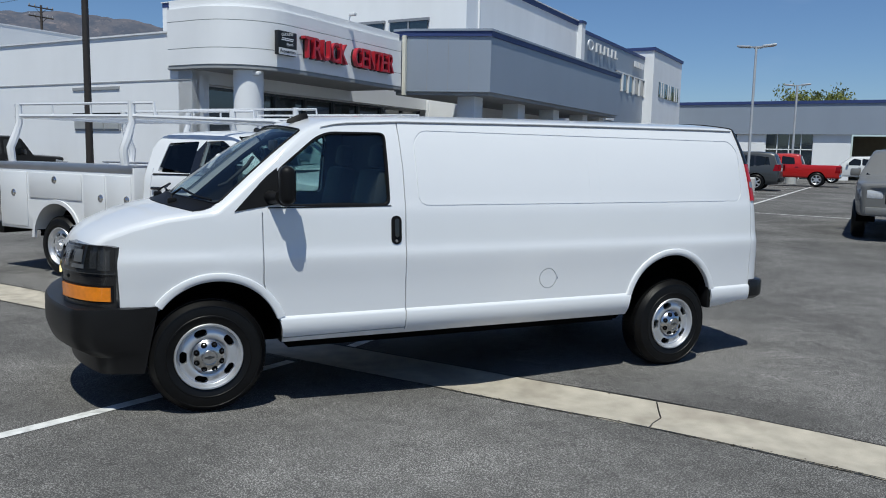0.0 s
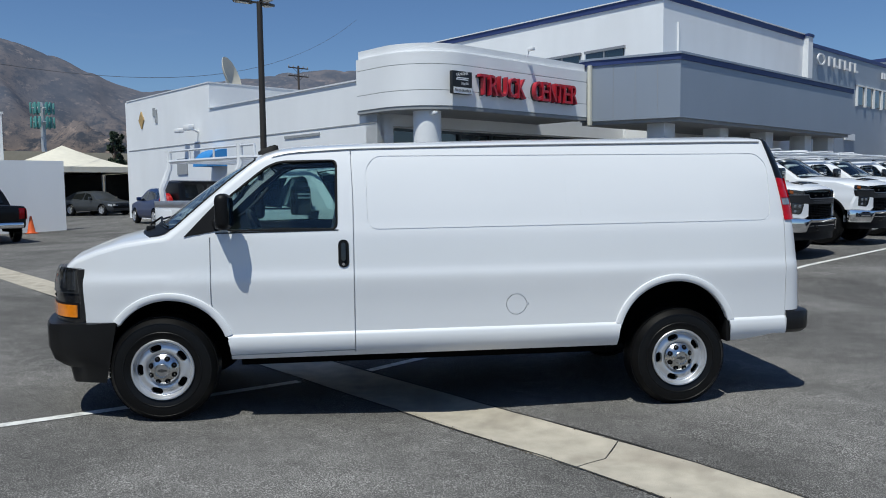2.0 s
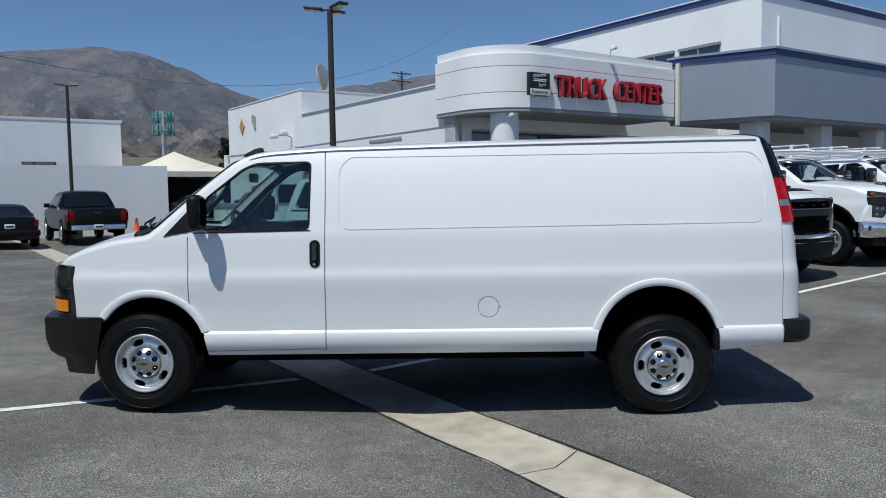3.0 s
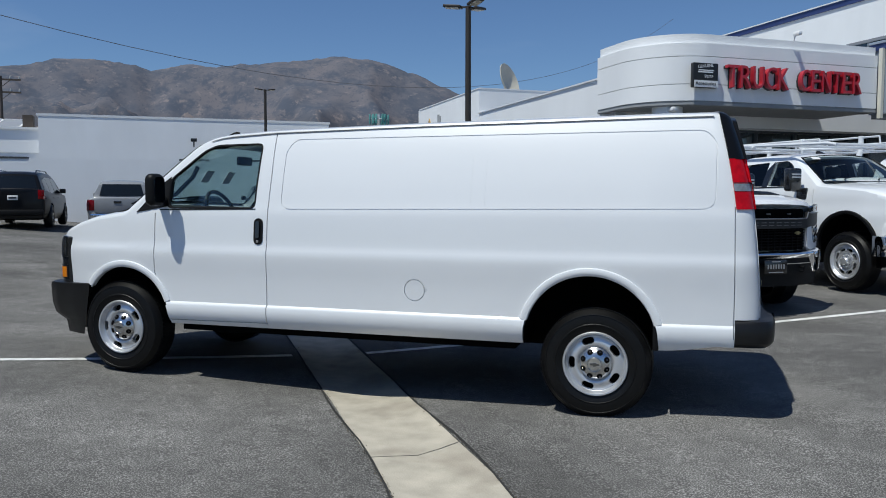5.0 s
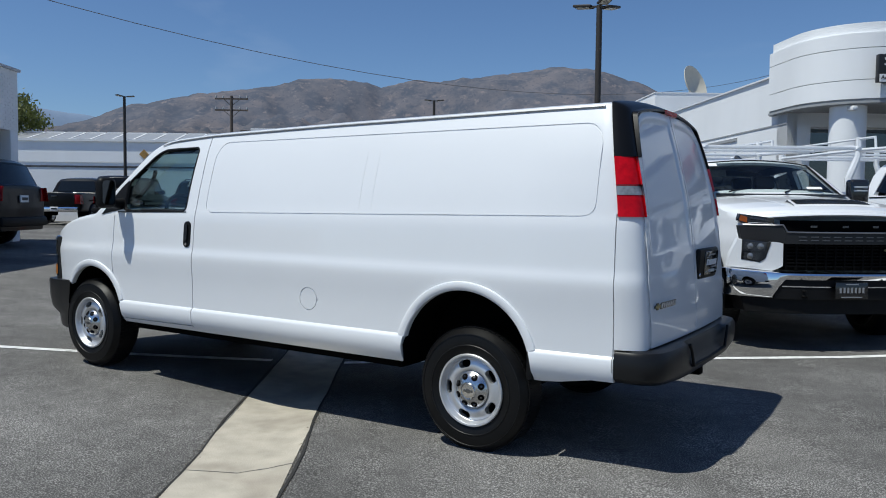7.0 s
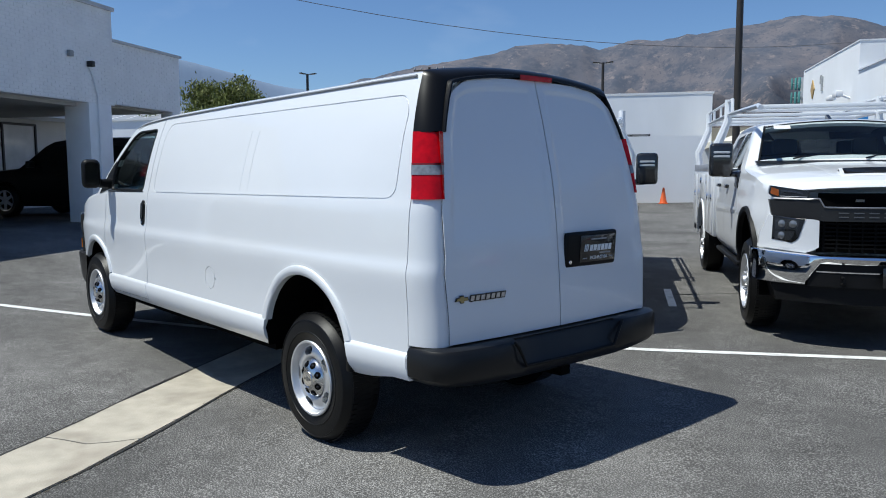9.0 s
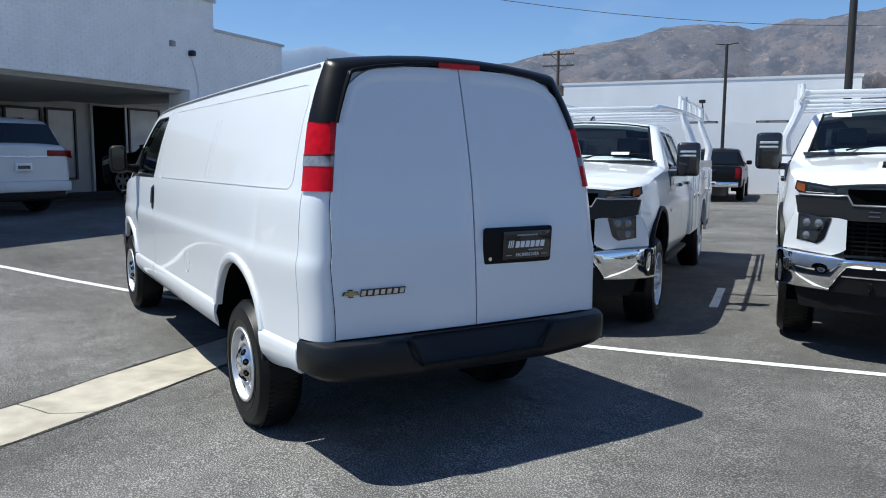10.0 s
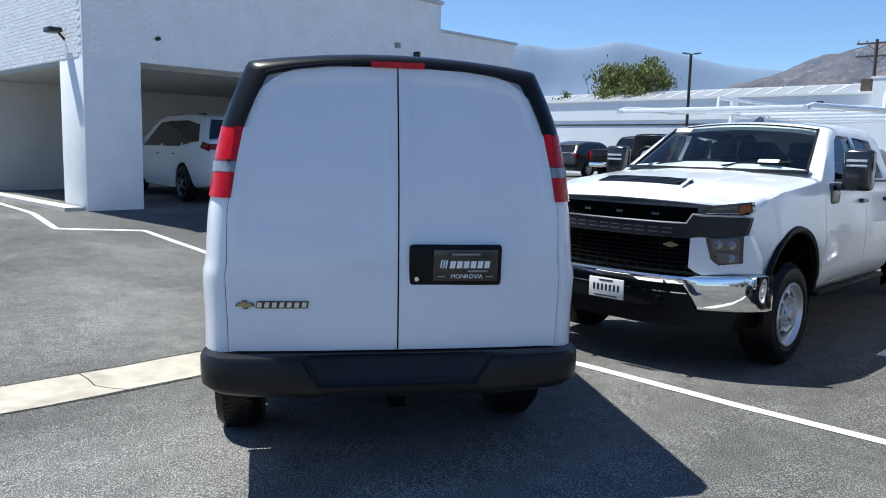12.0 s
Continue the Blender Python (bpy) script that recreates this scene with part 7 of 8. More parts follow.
KINDS = {
    "suv": dict(side=[(0.3, 0.86), (0.4, 0.93), (0.6, 0.97), (0.9, 0.975), (1.05, 0.95), (1.12, 0.93), (1.6, 0.76), (1.75, 0.70), (1.9, 0.66)],
                top=[(-0.95, 0.75), (-0.9, 0.98), (-0.7, 1.06), (0.3, 1.13), (0.42, 1.16), (1.05, 1.66), (1.25, 1.76), (1.7, 1.82), (3.0, 1.83), (3.6, 1.79), (3.75, 1.72), (3.95, 1.2), (4.0, 0.9)],
                wide=[(-0.95, 0.84), (-0.5, 0.96), (0, 1), (3.2, 1), (4.05, 0.93)], axles=(0, 3.0), x0=-0.95, x1=4.02, r=0.39,
                glass=[[(0.75, 1.15), (1.95, 1.15), (1.93, 1.66), (1.3, 1.66)], [(2.02, 1.15), (2.9, 1.15), (2.85, 1.67), (2.0, 1.67)], [(2.97, 1.17), (3.62, 1.2), (3.5, 1.62), (2.94, 1.67)]],
                ws=((0.42, 1.18), (1.12, 1.7), 0.82, 0.63, 0.1), rw=((3.96, 1.2), (3.76, 1.7), 0.72, 0.6, -0.06), tail=[(3.75, 0.95), (4.1, 0.95), (4.1, 1.25), (3.82, 1.25)], plate=1.0),
    "pickup": dict(side=[(0.45, 0.9), (0.55, 0.98), (0.8, 1.0), (1.05, 1.0), (1.2, 0.97), (1.3, 0.95), (1.75, 0.76), (1.85, 0.72), (2.0, 0.68)],
                   top=[(-0.98, 0.85), (-0.95, 1.08), (-0.8, 1.15), (0.4, 1.24), (0.5, 1.27), (1.05, 1.74), (1.25, 1.82), (2.2, 1.85), (2.6, 1.80), (2.72, 1.7), (2.85, 1.28), (2.9, 1.22), (4.75, 1.22), (4.8, 1.18)],
                   wide=[(-0.98, 0.86), (-0.5, 0.97), (0, 1), (4.3, 1), (4.8, 0.97)], axles=(0, 3.65), x0=-0.98, x1=4.8, r=0.41,
                   glass=[[(0.8, 1.26), (1.7, 1.26), (1.68, 1.7), (1.25, 1.72)], [(1.78, 1.26), (2.5, 1.26), (2.4, 1.7), (1.76, 1.72)]],
                   ws=((0.5, 1.29), (1.1, 1.77), 0.84, 0.66, 0.1), rw=((2.86, 1.3), (2.7, 1.73), 0.76, 0.66, -0.03), tail=[(4.58, 0.8), (4.85, 0.8), (4.85, 1.16), (4.62, 1.16)], plate=0.62),
    "sedan": dict(side=[(0.25, 0.8), (0.35, 0.87), (0.55, 0.91), (0.8, 0.9), (0.92, 0.87), (1.3, 0.66), (1.4, 0.6), (1.5, 0.55)],
                  top=[(-0.9, 0.55), (-0.85, 0.72), (-0.6, 0.8), (0.3, 0.93), (0.45, 0.96), (1.2, 1.38), (1.5, 1.44), (2.3, 1.43), (2.7, 1.36), (3.3, 1.06), (3.7, 1.03), (3.78, 0.95)],
                  wide=[(-0.9, 0.82), (-0.5, 0.95), (0, 1), (3.0, 1), (3.8, 0.9)], axles=(0, 2.75), x0=-0.9, x1=3.8, r=0.33,
                  glass=[[(0.75, 0.95), (1.6, 0.95), (1.58, 1.34), (1.25, 1.32)], [(1.66, 0.95), (2.7, 0.98), (2.45, 1.32), (1.65, 1.35)]],
                  ws=((0.48, 0.98), (1.25, 1.4), 0.74, 0.56, 0.1), rw=((3.25, 1.09), (2.65, 1.38), 0.64, 0.54, -0.06), tail=[(3.45, 0.75), (3.85, 0.75), (3.85, 0.95), (3.5, 0.95)], plate=0.75),
    "hatch": dict(side=[(0.25, 0.82), (0.35, 0.89), (0.6, 0.92), (0.9, 0.91), (1.0, 0.88), (1.45, 0.68), (1.55, 0.64), (1.7, 0.6)],
                  top=[(-0.88, 0.6), (-0.82, 0.8), (-0.6, 0.88), (0.25, 1.02), (0.38, 1.05), (1.1, 1.5), (1.4, 1.58), (2.4, 1.58), (2.9, 1.5), (3.15, 1.4), (3.45, 1.0), (3.5, 0.8)],
                  wide=[(-0.88, 0.82), (-0.5, 0.95), (0, 1), (2.8, 1), (3.5, 0.9)], axles=(0, 2.65), x0=-0.88, x1=3.5, r=0.34,
                  glass=[[(0.7, 1.04), (1.6, 1.04), (1.58, 1.46), (1.2, 1.46)], [(1.66, 1.04), (2.6, 1.06), (2.45, 1.46), (1.65, 1.47)], [(2.66, 1.08), (3.0, 1.15), (2.8, 1.42), (2.55, 1.45)]],
                  ws=((0.4, 1.07), (1.15, 1.53), 0.76, 0.6, 0.1), rw=((3.44, 1.02), (3.14, 1.42), 0.66, 0.54, -0.06), tail=[(3.2, 0.85), (3.55, 0.85), (3.5, 1.05), (3.25, 1.05)], plate=0.7),
    "minivan": dict(side=[(0.3, 0.88), (0.4, 0.96), (0.65, 1.0), (0.95, 0.99), (1.08, 0.96), (1.6, 0.78), (1.72, 0.72), (1.85, 0.68)],
                    top=[(-0.98, 0.6), (-0.92, 0.8), (-0.7, 0.9), (0.05, 1.08), (0.15, 1.11), (1.1, 1.66), (1.4, 1.73), (2.8, 1.75), (3.7, 1.68), (3.85, 1.6), (4.1, 1.05), (4.16, 0.8)],
                    wide=[(-0.98, 0.82), (-0.5, 0.95), (0, 1), (3.4, 1), (4.2, 0.92)], axles=(0, 3.09), x0=-0.98, x1=4.18, r=0.365,
                    glass=[[(0.6, 1.1), (1.75, 1.1), (1.72, 1.6), (1.3, 1.6)], [(1.82, 1.1), (2.9, 1.1), (2.88, 1.62), (1.8, 1.62)], [(2.97, 1.12), (3.75, 1.18), (3.55, 1.58), (2.94, 1.61)]],
                    ws=((0.17, 1.13), (1.15, 1.68), 0.86, 0.68, 0.12), rw=((4.12, 1.06), (3.86, 1.62), 0.86, 0.7, -0.05), tail=[(3.86, 1.05), (4.25, 1.02), (4.25, 1.16), (3.9, 1.2)], plate=0.86),
    "jeep": dict(side=[(0.5, 0.74), (0.55, 0.78), (1.1, 0.79), (1.2, 0.78), (1.75, 0.7), (1.9, 0.67)],
                 top=[(-0.7, 0.7), (-0.68, 1.1), (-0.6, 1.14), (0.55, 1.2), (0.6, 1.22), (0.95, 1.72), (1.05, 1.8), (3.3, 1.82), (3.38, 1.76), (3.42, 1.2), (3.44, 0.7)],
                 wide=[(-0.7, 0.8), (0.2, 0.95), (0.6, 1), (3.5, 1)], axles=(0, 2.95), x0=-0.7, x1=3.45, r=0.42,
                 glass=[[(0.9, 1.22), (1.62, 1.22), (1.62, 1.7), (1.05, 1.7)], [(1.7, 1.22), (2.4, 1.22), (2.4, 1.7), (1.7, 1.7)], [(2.5, 1.22), (3.25, 1.22), (3.25, 1.7), (2.5, 1.7)]],
                 ws=((0.61, 1.24), (0.93, 1.7), 0.7, 0.64, 0.02), rw=((3.435, 1.22), (3.4, 1.72), 0.62, 0.58, 0.0), tail=[(3.3, 0.85), (3.5, 0.85), (3.5, 1.1), (3.3, 1.1)], plate=0.7),
}


def make_car(name, kind, paint_mat, label, category, wheel="alloy", group="parked cars", roof_rack=False, plate=True, spare=None):
    k = KINDS[kind]
    car = thing(name, label, category, group)
    sh = Shell(k["side"], k["top"], k["wide"], [(-1, 0.32), (-0.5, 0.26), (3, 0.26), (4.2, 0.36)] if kind not in ("pickup", "jeep") else [(-1, 0.5), (5, 0.5)], k["x0"], k["x1"], bow=0.12, rf=0.16, rr=0.17 if kind == "minivan" else 0.1)
    r = k["r"]
    body = part("body", sh.geo(), paint_mat, car)
    cut_wells(body, k["axles"], r * 1.15, r)
    well_liners(car, sh, k["axles"], r * 1.15, r)
    if kind == "pickup":
        boolean(body, [Geo().box(2.98, 4.72, -0.82, 0.82, 0.85, 1.6)])
    for x in k["axles"]:
        for s in (-1, 1):
            simple_wheel(car, x, s * (k["side"][2][1] - 0.1), r, 0.24, wheel)
    for s in (-1, 1):
        if kind in ("minivan", "suv"):
            # black pillars between the panes make one dark band
            first, last = k["glass"][0], k["glass"][-1]
            band = [first[0], last[1], last[2], k["glass"][1][2], k["glass"][1][3], first[2], first[3]]
            part("window_band", sh.panel(band, 0.001, 0.02, s, 8, 9), GLOSSBLACK, car)
        for poly in k["glass"]:
            part("side_window", sh.panel(round_poly(poly, 0.04, 3), 0.004, 0.02, s), CARGLASS, car)
        part("mirror", Geo().rbox(-0.06, 0.06, -0.1, 0.1, -0.08, 0.08, 0.03, m=Matrix.Translation((k["ws"][0][0] + 0.42, s * (sh.y(1, k["ws"][0][1]) + 0.1), k["ws"][0][1] + 0.06))), GLOSSBLACK if kind == "jeep" else paint_mat, car)
        part("tail_lamp", sh.panel(k["tail"], 0.006, 0.02, s, 3), TAIL, car)
        # the lamp's face at the back
        xt = k["x1"]
        zt0, zt1 = k["tail"][0][1], k["tail"][2][1]
        y_in = 0.46 if kind == "minivan" else 0.72
        part("tail_lens", Geo().rbox(xt - 0.06, xt + 0.012, min(s * y_in, s * (k["side"][2][1] - 0.07)), max(s * y_in, s * (k["side"][2][1] - 0.07)), zt0, zt1, 0.015), TAIL, car)
        part("headlamp", sh.panel([(k["x0"] + 0.06, k["top"][1][1] - 0.2), (k["x0"] + 0.42, k["top"][1][1] - 0.16), (k["x0"] + 0.4, k["top"][1][1] - 0.02), (k["x0"] + 0.08, k["top"][1][1] - 0.06)], 0.006, 0.02, s, 3), CLEAR_LENS, car)
        zh = k["top"][1][1]
        part("headlamp", Geo().rbox(k["x0"] - 0.012, k["x0"] + 0.1, min(s * 0.48, s * 0.78), max(s * 0.48, s * 0.78), zh - 0.24, zh - 0.06, 0.03), CLEAR_LENS, car)
        for x in ((1.55, 2.5) if kind != "jeep" else (1.5, 2.3)):
            part("door_handle", Geo().rbox(x, x + 0.17, min(s * (sh.y(x, 1.0) - 0.01), s * (sh.y(x, 1.0) + 0.02)), max(s * (sh.y(x, 1.0) - 0.01), s * (sh.y(x, 1.0) + 0.02)), k["ws"][0][1] - 0.2, k["ws"][0][1] - 0.17, 0.008), GLOSSBLACK, car)
    part("windscreen", pane(*k["ws"]), CARGLASS, car, m=Matrix.Translation((-0.006, 0, 0.012)))
    rw = part("rear_window", pane(*k["rw"]), CARGLASS, car, m=Matrix.Translation((0.012, 0, 0.006)))
    low = 0.42 if kind not in ("pickup", "jeep") else 0.5
    bm_ = paint_mat if kind == "minivan" else CHROME if kind == "pickup" and "jeep" not in name else BLACKPLASTIC
    part("bumper", Geo().rbox(k["x1"] - 0.08, k["x1"] + 0.08, -0.88, 0.88, low, low + 0.2, 0.05), bm_, car)
    part("bumper", Geo().rbox(k["x0"] - 0.04, k["x0"] + 0.1, -0.8, 0.8, low, low + 0.18, 0.05), paint_mat if kind == "pickup" else BLACKPLASTIC, car)
    part("grille", Geo().rbox(k["x0"] - 0.02, k["x0"] + 0.05, -0.45, 0.45, k["top"][0][1] - 0.1, k["top"][1][1] - 0.06, 0.02), GLOSSBLACK, car)
    if plate:
        p = part("plate", Geo().rbox(k["x1"] + 0.02 if kind != "pickup" else k["x1"] + 0.08, k["x1"] + 0.05 if kind != "pickup" else k["x1"] + 0.09, -0.15, 0.15, k["plate"] - 0.075, k["plate"] + 0.075, 0.008), SIGNWHITE, car)
        xx = k["x1"] + (0.05 if kind != "pickup" else 0.09)
        part("bar", Geo().box(xx, xx + 0.003, -0.11, 0.11, k["plate"] - 0.03, k["plate"] + 0.03), P_GREY, p)
    if kind == "minivan":
        part("valance", Geo().rbox(k["x1"] - 0.12, k["x1"] + 0.05, -0.78, 0.78, 0.27, 0.43, 0.04), BLACKPLASTIC, car)
        part("chrome_strip", Geo().rbox(k["x1"] - 0.02, k["x1"] + 0.02, -0.46, 0.46, 1.03, 1.05, 0.006), CHROME, car)
    if roof_rack:
        for s in (-1, 1):
            part("roof_rail", Geo().tube([(1.5, s * 0.6, k["top"][8][1] - 0.02), (1.6, s * 0.6, k["top"][8][1] + 0.07), (3.3, s * 0.58, k["top"][8][1] + 0.06), (3.42, s * 0.58, k["top"][8][1] - 0.03)], 0.022, 6), GLOSSBLACK, car)
    if kind == "jeep":
        sp = part("spare_wheel", Geo().lathe([(0.0, 0.0), (0.25, 0.02), (0.28, -0.02), (0.36, -0.02), (0.41, 0.04), (0.41, 0.16), (0.36, 0.2), (0.0, 0.2)], 28, "x", m=Matrix.Translation((3.72, 0.05, 1.0)) @ Matrix.Rotation(math.pi, 4, "Z")), spare or RUBBER, car)
        part("spare_rim", Geo().lathe([(0.0, 0), (0.06, 0), (0.08, 0.03), (0.24, 0.03)], 20, "x", m=Matrix.Translation((3.71, 0.05, 1.0))).tube([(3.72, 0.05 - 0.22, 1.0), (3.72, 0.05 + 0.22, 1.0)], 0.025).tube([(3.72, 0.05 - 0.11, 0.81), (3.72, 0.16, 1.19)], 0.025).tube([(3.72, 0.16, 0.81), (3.72, 0.05 - 0.11, 1.19)], 0.025), STEEL, sp)
        for x in (0, 2.95):
            for s in (-1, 1):
                part("fender_flare", Geo().rbox(x - 0.55, x + 0.55, min(s * 0.74, s * 0.96), max(s * 0.74, s * 0.96), 0.92, 0.99, 0.03), BLACKPLASTIC, car)
    if kind == "pickup":
        part("tailgate", Geo().rbox(4.79, 4.83, -0.74, 0.74, 0.74, 1.2, 0.015), paint_mat, car)
        part("tailgate_handle", Geo().rbox(4.83, 4.85, -0.12, 0.12, 1.05, 1.13, 0.01), GLOSSBLACK, car)
        part("bed_floor", Geo().box(2.98, 4.75, -0.82, 0.82, 0.83, 0.85), BLACKPLASTIC, car)
    return car


def place(u, v, yaw=0.0):
    """A pose on the lot: yaw 0 has the nose towards -v, 90 towards +u."""
    return SITE @ Matrix.Translation((u, v, ground_z(u, v))) @ Matrix.Rotation(radians(90 + yaw), 4, "Z")


# a service truck, built once

T_SIDE = [(0.5, 0.9), (0.56, 0.97), (0.66, 1.0), (0.85, 1.012), (1.02, 1.016), (1.08, 1.01), (1.16, 0.995), (1.3, 0.985), (1.4, 0.968), (1.46, 0.945), (1.7, 0.845), (1.86, 0.775), (1.92, 0.74), (2.05, 0.66)]
T_TOP = [(-0.98, 1.1), (-0.95, 1.24), (-0.9, 1.30), (-0.78, 1.335), (-0.4, 1.382), (0.2, 1.435), (0.46, 1.46), (0.5, 1.475), (1.05, 1.84), (1.15, 1.885), (1.3, 1.91), (1.7, 1.925), (2.15, 1.91), (2.28, 1.885), (2.34, 1.84), (2.4, 1.7)]
T_WIDE = [(-0.98, 0.9), (-0.85, 0.945), (-0.5, 0.985), (0, 1.0), (2.4, 1.0)]


def front_x(y):
    """The truck's nose in plan, rounded back towards the corners."""
    return -1.05 + 0.28 * (abs(y) / 0.95) ** 3 + 0.03 * (y / 0.95) ** 2


def on_nose(poly, off, thick=0.04, nz=6, nx=13):
    """A panel that lies on the truck's nose inside an outline of (y, z) points."""
    zs = [p[1] for p in poly]
    z0, z1 = min(zs), max(zs)
    rows = []
    for k in range(nz + 1):
        z = min(max(z0 + (z1 - z0) * k / nz, z0 + 1e-4), z1 - 1e-4)
        h = []
        for i in range(len(poly)):
            (ya, za), (yb, zb) = poly[i], poly[(i + 1) % len(poly)]
            if (za - z) * (zb - z) < 0:
                h.append(ya + (yb - ya) * (z - za) / (zb - za))
        if len(h) > 1:
            p, q = min(h), max(h)
            rows.append([(front_x(p + (q - p) * t / (nx - 1)) - off, p + (q - p) * t / (nx - 1), z) for t in range(nx)])
    rim = rows[0] + [r[-1] for r in rows[1:]] + rows[-1][::-1][1:] + [r[0] for r in rows[::-1][1:-1]]
    back = [(p[0] + thick, p[1], p[2]) for p in rim]
    n = len(rim)
    return Geo().sheet(rows).add(rim + back, [(i, (i + 1) % n, n + (i + 1) % n, n + i) for i in range(n)])


def nose_cutter(half, z0, z1, deep):
    ys = [-half + 2 * half * k / 12 for k in range(13)]
    return Geo().prism([(front_x(y) - 0.3, y) for y in ys] + [(front_x(y) + deep, y) for y in ys[::-1]], z0, z1, "z")


def both(poly, s):
    return [(s * y, z) for y, z in poly]


AXLE, R_ARCH, Z_ARCH = -0.09, 0.475, 0.59


def build_truck():
    tr = thing("service_truck", "white crew pickup with a steel service body and ladder rack", "truck", "service trucks")
    sh = Shell(T_SIDE, T_TOP, T_WIDE, [(-1, 0.62), (-0.5, 0.56), (0.5, 0.52), (2.4, 0.52)], -0.98, 2.4, bow=0.07, rf=0.06, rr=0.03, crown=0.05, nose=0.28)
    cab = part("cab", sh.geo(0.09), WHITE, tr, "white painted truck cab")
    R = 0.405
    cut_wells(cab, (AXLE,), R_ARCH, Z_ARCH)
    # hollow inside, with openings for the glass
    rows = []
    for x in (0.62, 0.8, 1.0, 1.12, 1.3, 1.6, 2.0, 2.2, 2.3):
        rows.append([(p[0], p[1], max(p[2], 0.9)) for p in sh.ring(x, 0.06)])
    front_glass = [(0.80, 1.45), (1.5, 1.445), (1.5, 1.825), (1.24, 1.835), (1.12, 1.78)]
    rear_glass = [(1.62, 1.445), (2.18, 1.45), (2.12, 1.80), (1.62, 1.825)]
    holes = [Geo().sheet(rows, wrap=True, caps=True), Geo().box(2.2, 2.6, -0.6, 0.6, 1.48, 1.79)]
    for s in (-1, 1):
        for poly in (front_glass, rear_glass):
            holes.append(Geo().prism(round_poly(poly, 0.03, 3), s * 0.5, s * 1.2, "y"))
    lo, hi = Vector((0.55, 0, 1.508)), Vector((1.05, 0, 1.85))
    up = (hi - lo).normalized()
    nrm = Vector((-up.z, 0, up.x))
    ws = []
    for off in (0.35, -0.2):
        ws += [lo + Vector((0, -0.818, 0)) + nrm * off, lo + Vector((0, 0.818, 0)) + nrm * off, hi + Vector((0, 0.688, 0)) + nrm * off, hi + Vector((0, -0.688, 0)) + nrm * off]
    holes.append(Geo().add(ws, [(0, 1, 2, 3), (7, 6, 5, 4), (0, 4, 5, 1), (1, 5, 6, 2), (2, 6, 7, 3), (3, 7, 4, 0)]))
    holes.append(nose_cutter(0.585, 0.765, 1.246, 0.07))
    boolean(cab, holes)
    line_inside(cab, lambda c: 0.5 < c.x < 2.36 and c.z > 0.85 and abs(c.y) < sh.y(c.x, c.z) - 0.035 and c.z < sh.zt(c.x + 0.07 * max(0.0, 1 - (c.y / 0.75) ** 2)) - 0.03, TRUCKTRIM)
    cab_slots = []
    for s in (-1, 1):
        for path in ([(0.53, 1.40), (0.52, 0.95), (0.50, 0.60)], [(1.56, 1.42), (1.56, 0.56)], [(2.26, 1.5), (2.24, 0.56)], [(0.53, 0.575), (2.25, 0.575)]):
            pts = densify_open(path, 0.08)
            rows = []
            for i, p in enumerate(pts):
                q, o = pts[min(i + 1, len(pts) - 1)], pts[max(i - 1, 0)]
                d = Vector((q[0] - o[0], q[1] - o[1])).normalized()
                n = Vector((-d.y, d.x)) * 0.004
                rows.append([(p[0] + n.x * sx, s * (sh.y(p[0] + n.x * sx, p[1] + n.y * sx) + off), p[1] + n.y * sx) for sx, off in ((1, 0.05), (1, -0.015), (-1, -0.015), (-1, 0.05))])
            cab_slots.append(Geo().sheet(rows, wrap=True, caps=True))
    boolean(cab, cab_slots)
    well_liners(tr, sh, (AXLE,), R_ARCH, Z_ARCH)
    for s in (-1, 1):
        for poly, glass in ((front_glass, TRUCKGLASS), (rear_glass, DARKGLASS)):
            w = part("side_window", sh.panel(round_poly(poly, 0.03, 3), -0.012, 0.004, s), glass, tr)
            w.visible_shadow = False
        part("window_post", sh.panel([(1.5, 1.44), (1.62, 1.44), (1.62, 1.83), (1.5, 1.835)], 0.003, 0.02, s, 3), GLOSSBLACK, tr)
        part("belt_strip", sh.panel([(0.78, 1.42), (2.24, 1.415), (2.24, 1.445), (0.78, 1.45)], 0.008, 0.02, s, 2), BLACKPLASTIC, tr)
        # flare round the arch
        rows = []
        for a in range(-6, 187, 8):
            ca, sa = math.cos(radians(a)), math.sin(radians(a))
            rows.append([(AXLE + (R_ARCH + dr) * ca, s * (sh.y(AXLE + 0.5 * ca, max(0.6, Z_ARCH + 0.5 * sa)) + dy), Z_ARCH + (R_ARCH + dr) * sa) for dr, dy in ((-0.012, -0.03), (-0.012, 0.014), (0.01, 0.024), (0.032, 0.02), (0.04, -0.01))])
        part("wheel_flare", Geo().sheet(rows, wrap=True, caps=True), BLACKPLASTIC, tr)
        # towing mirror on its two-legged arm
        mr = part("mirror", Geo().rbox(-0.06, 0.08, -0.115, 0.115, -0.17, 0.17, 0.04, m=Matrix.Translation((0.74, s * 1.15, 1.535)), seg=3), GLOSSBLACK, tr, "black towing mirror")
        part("mirror_arm", Geo().rbox(0.70, 0.80, min(s * 0.9, s * 1.15), max(s * 0.9, s * 1.15), 1.36, 1.42, 0.025).rbox(0.64, 0.84, min(s * 0.93, s * 1.005), max(s * 0.93, s * 1.005), 1.24, 1.42, 0.03), GLOSSBLACK, mr)
        part("mirror_lamp", Geo().rbox(0.668, 0.684, min(s * 1.07, s * 1.23), max(s * 1.07, s * 1.23), 1.60, 1.622, 0.004).rbox(0.668, 0.684, min(s * 1.07, s * 1.23), max(s * 1.07, s * 1.23), 1.56, 1.58, 0.004), CLEAR_LENS, mr)
        part("mirror_glass", Geo().rbox(0.818, 0.823, s * 1.15 - 0.09, s * 1.15 + 0.09, 1.42, 1.66, 0.002), MIRRORGLASS, mr)
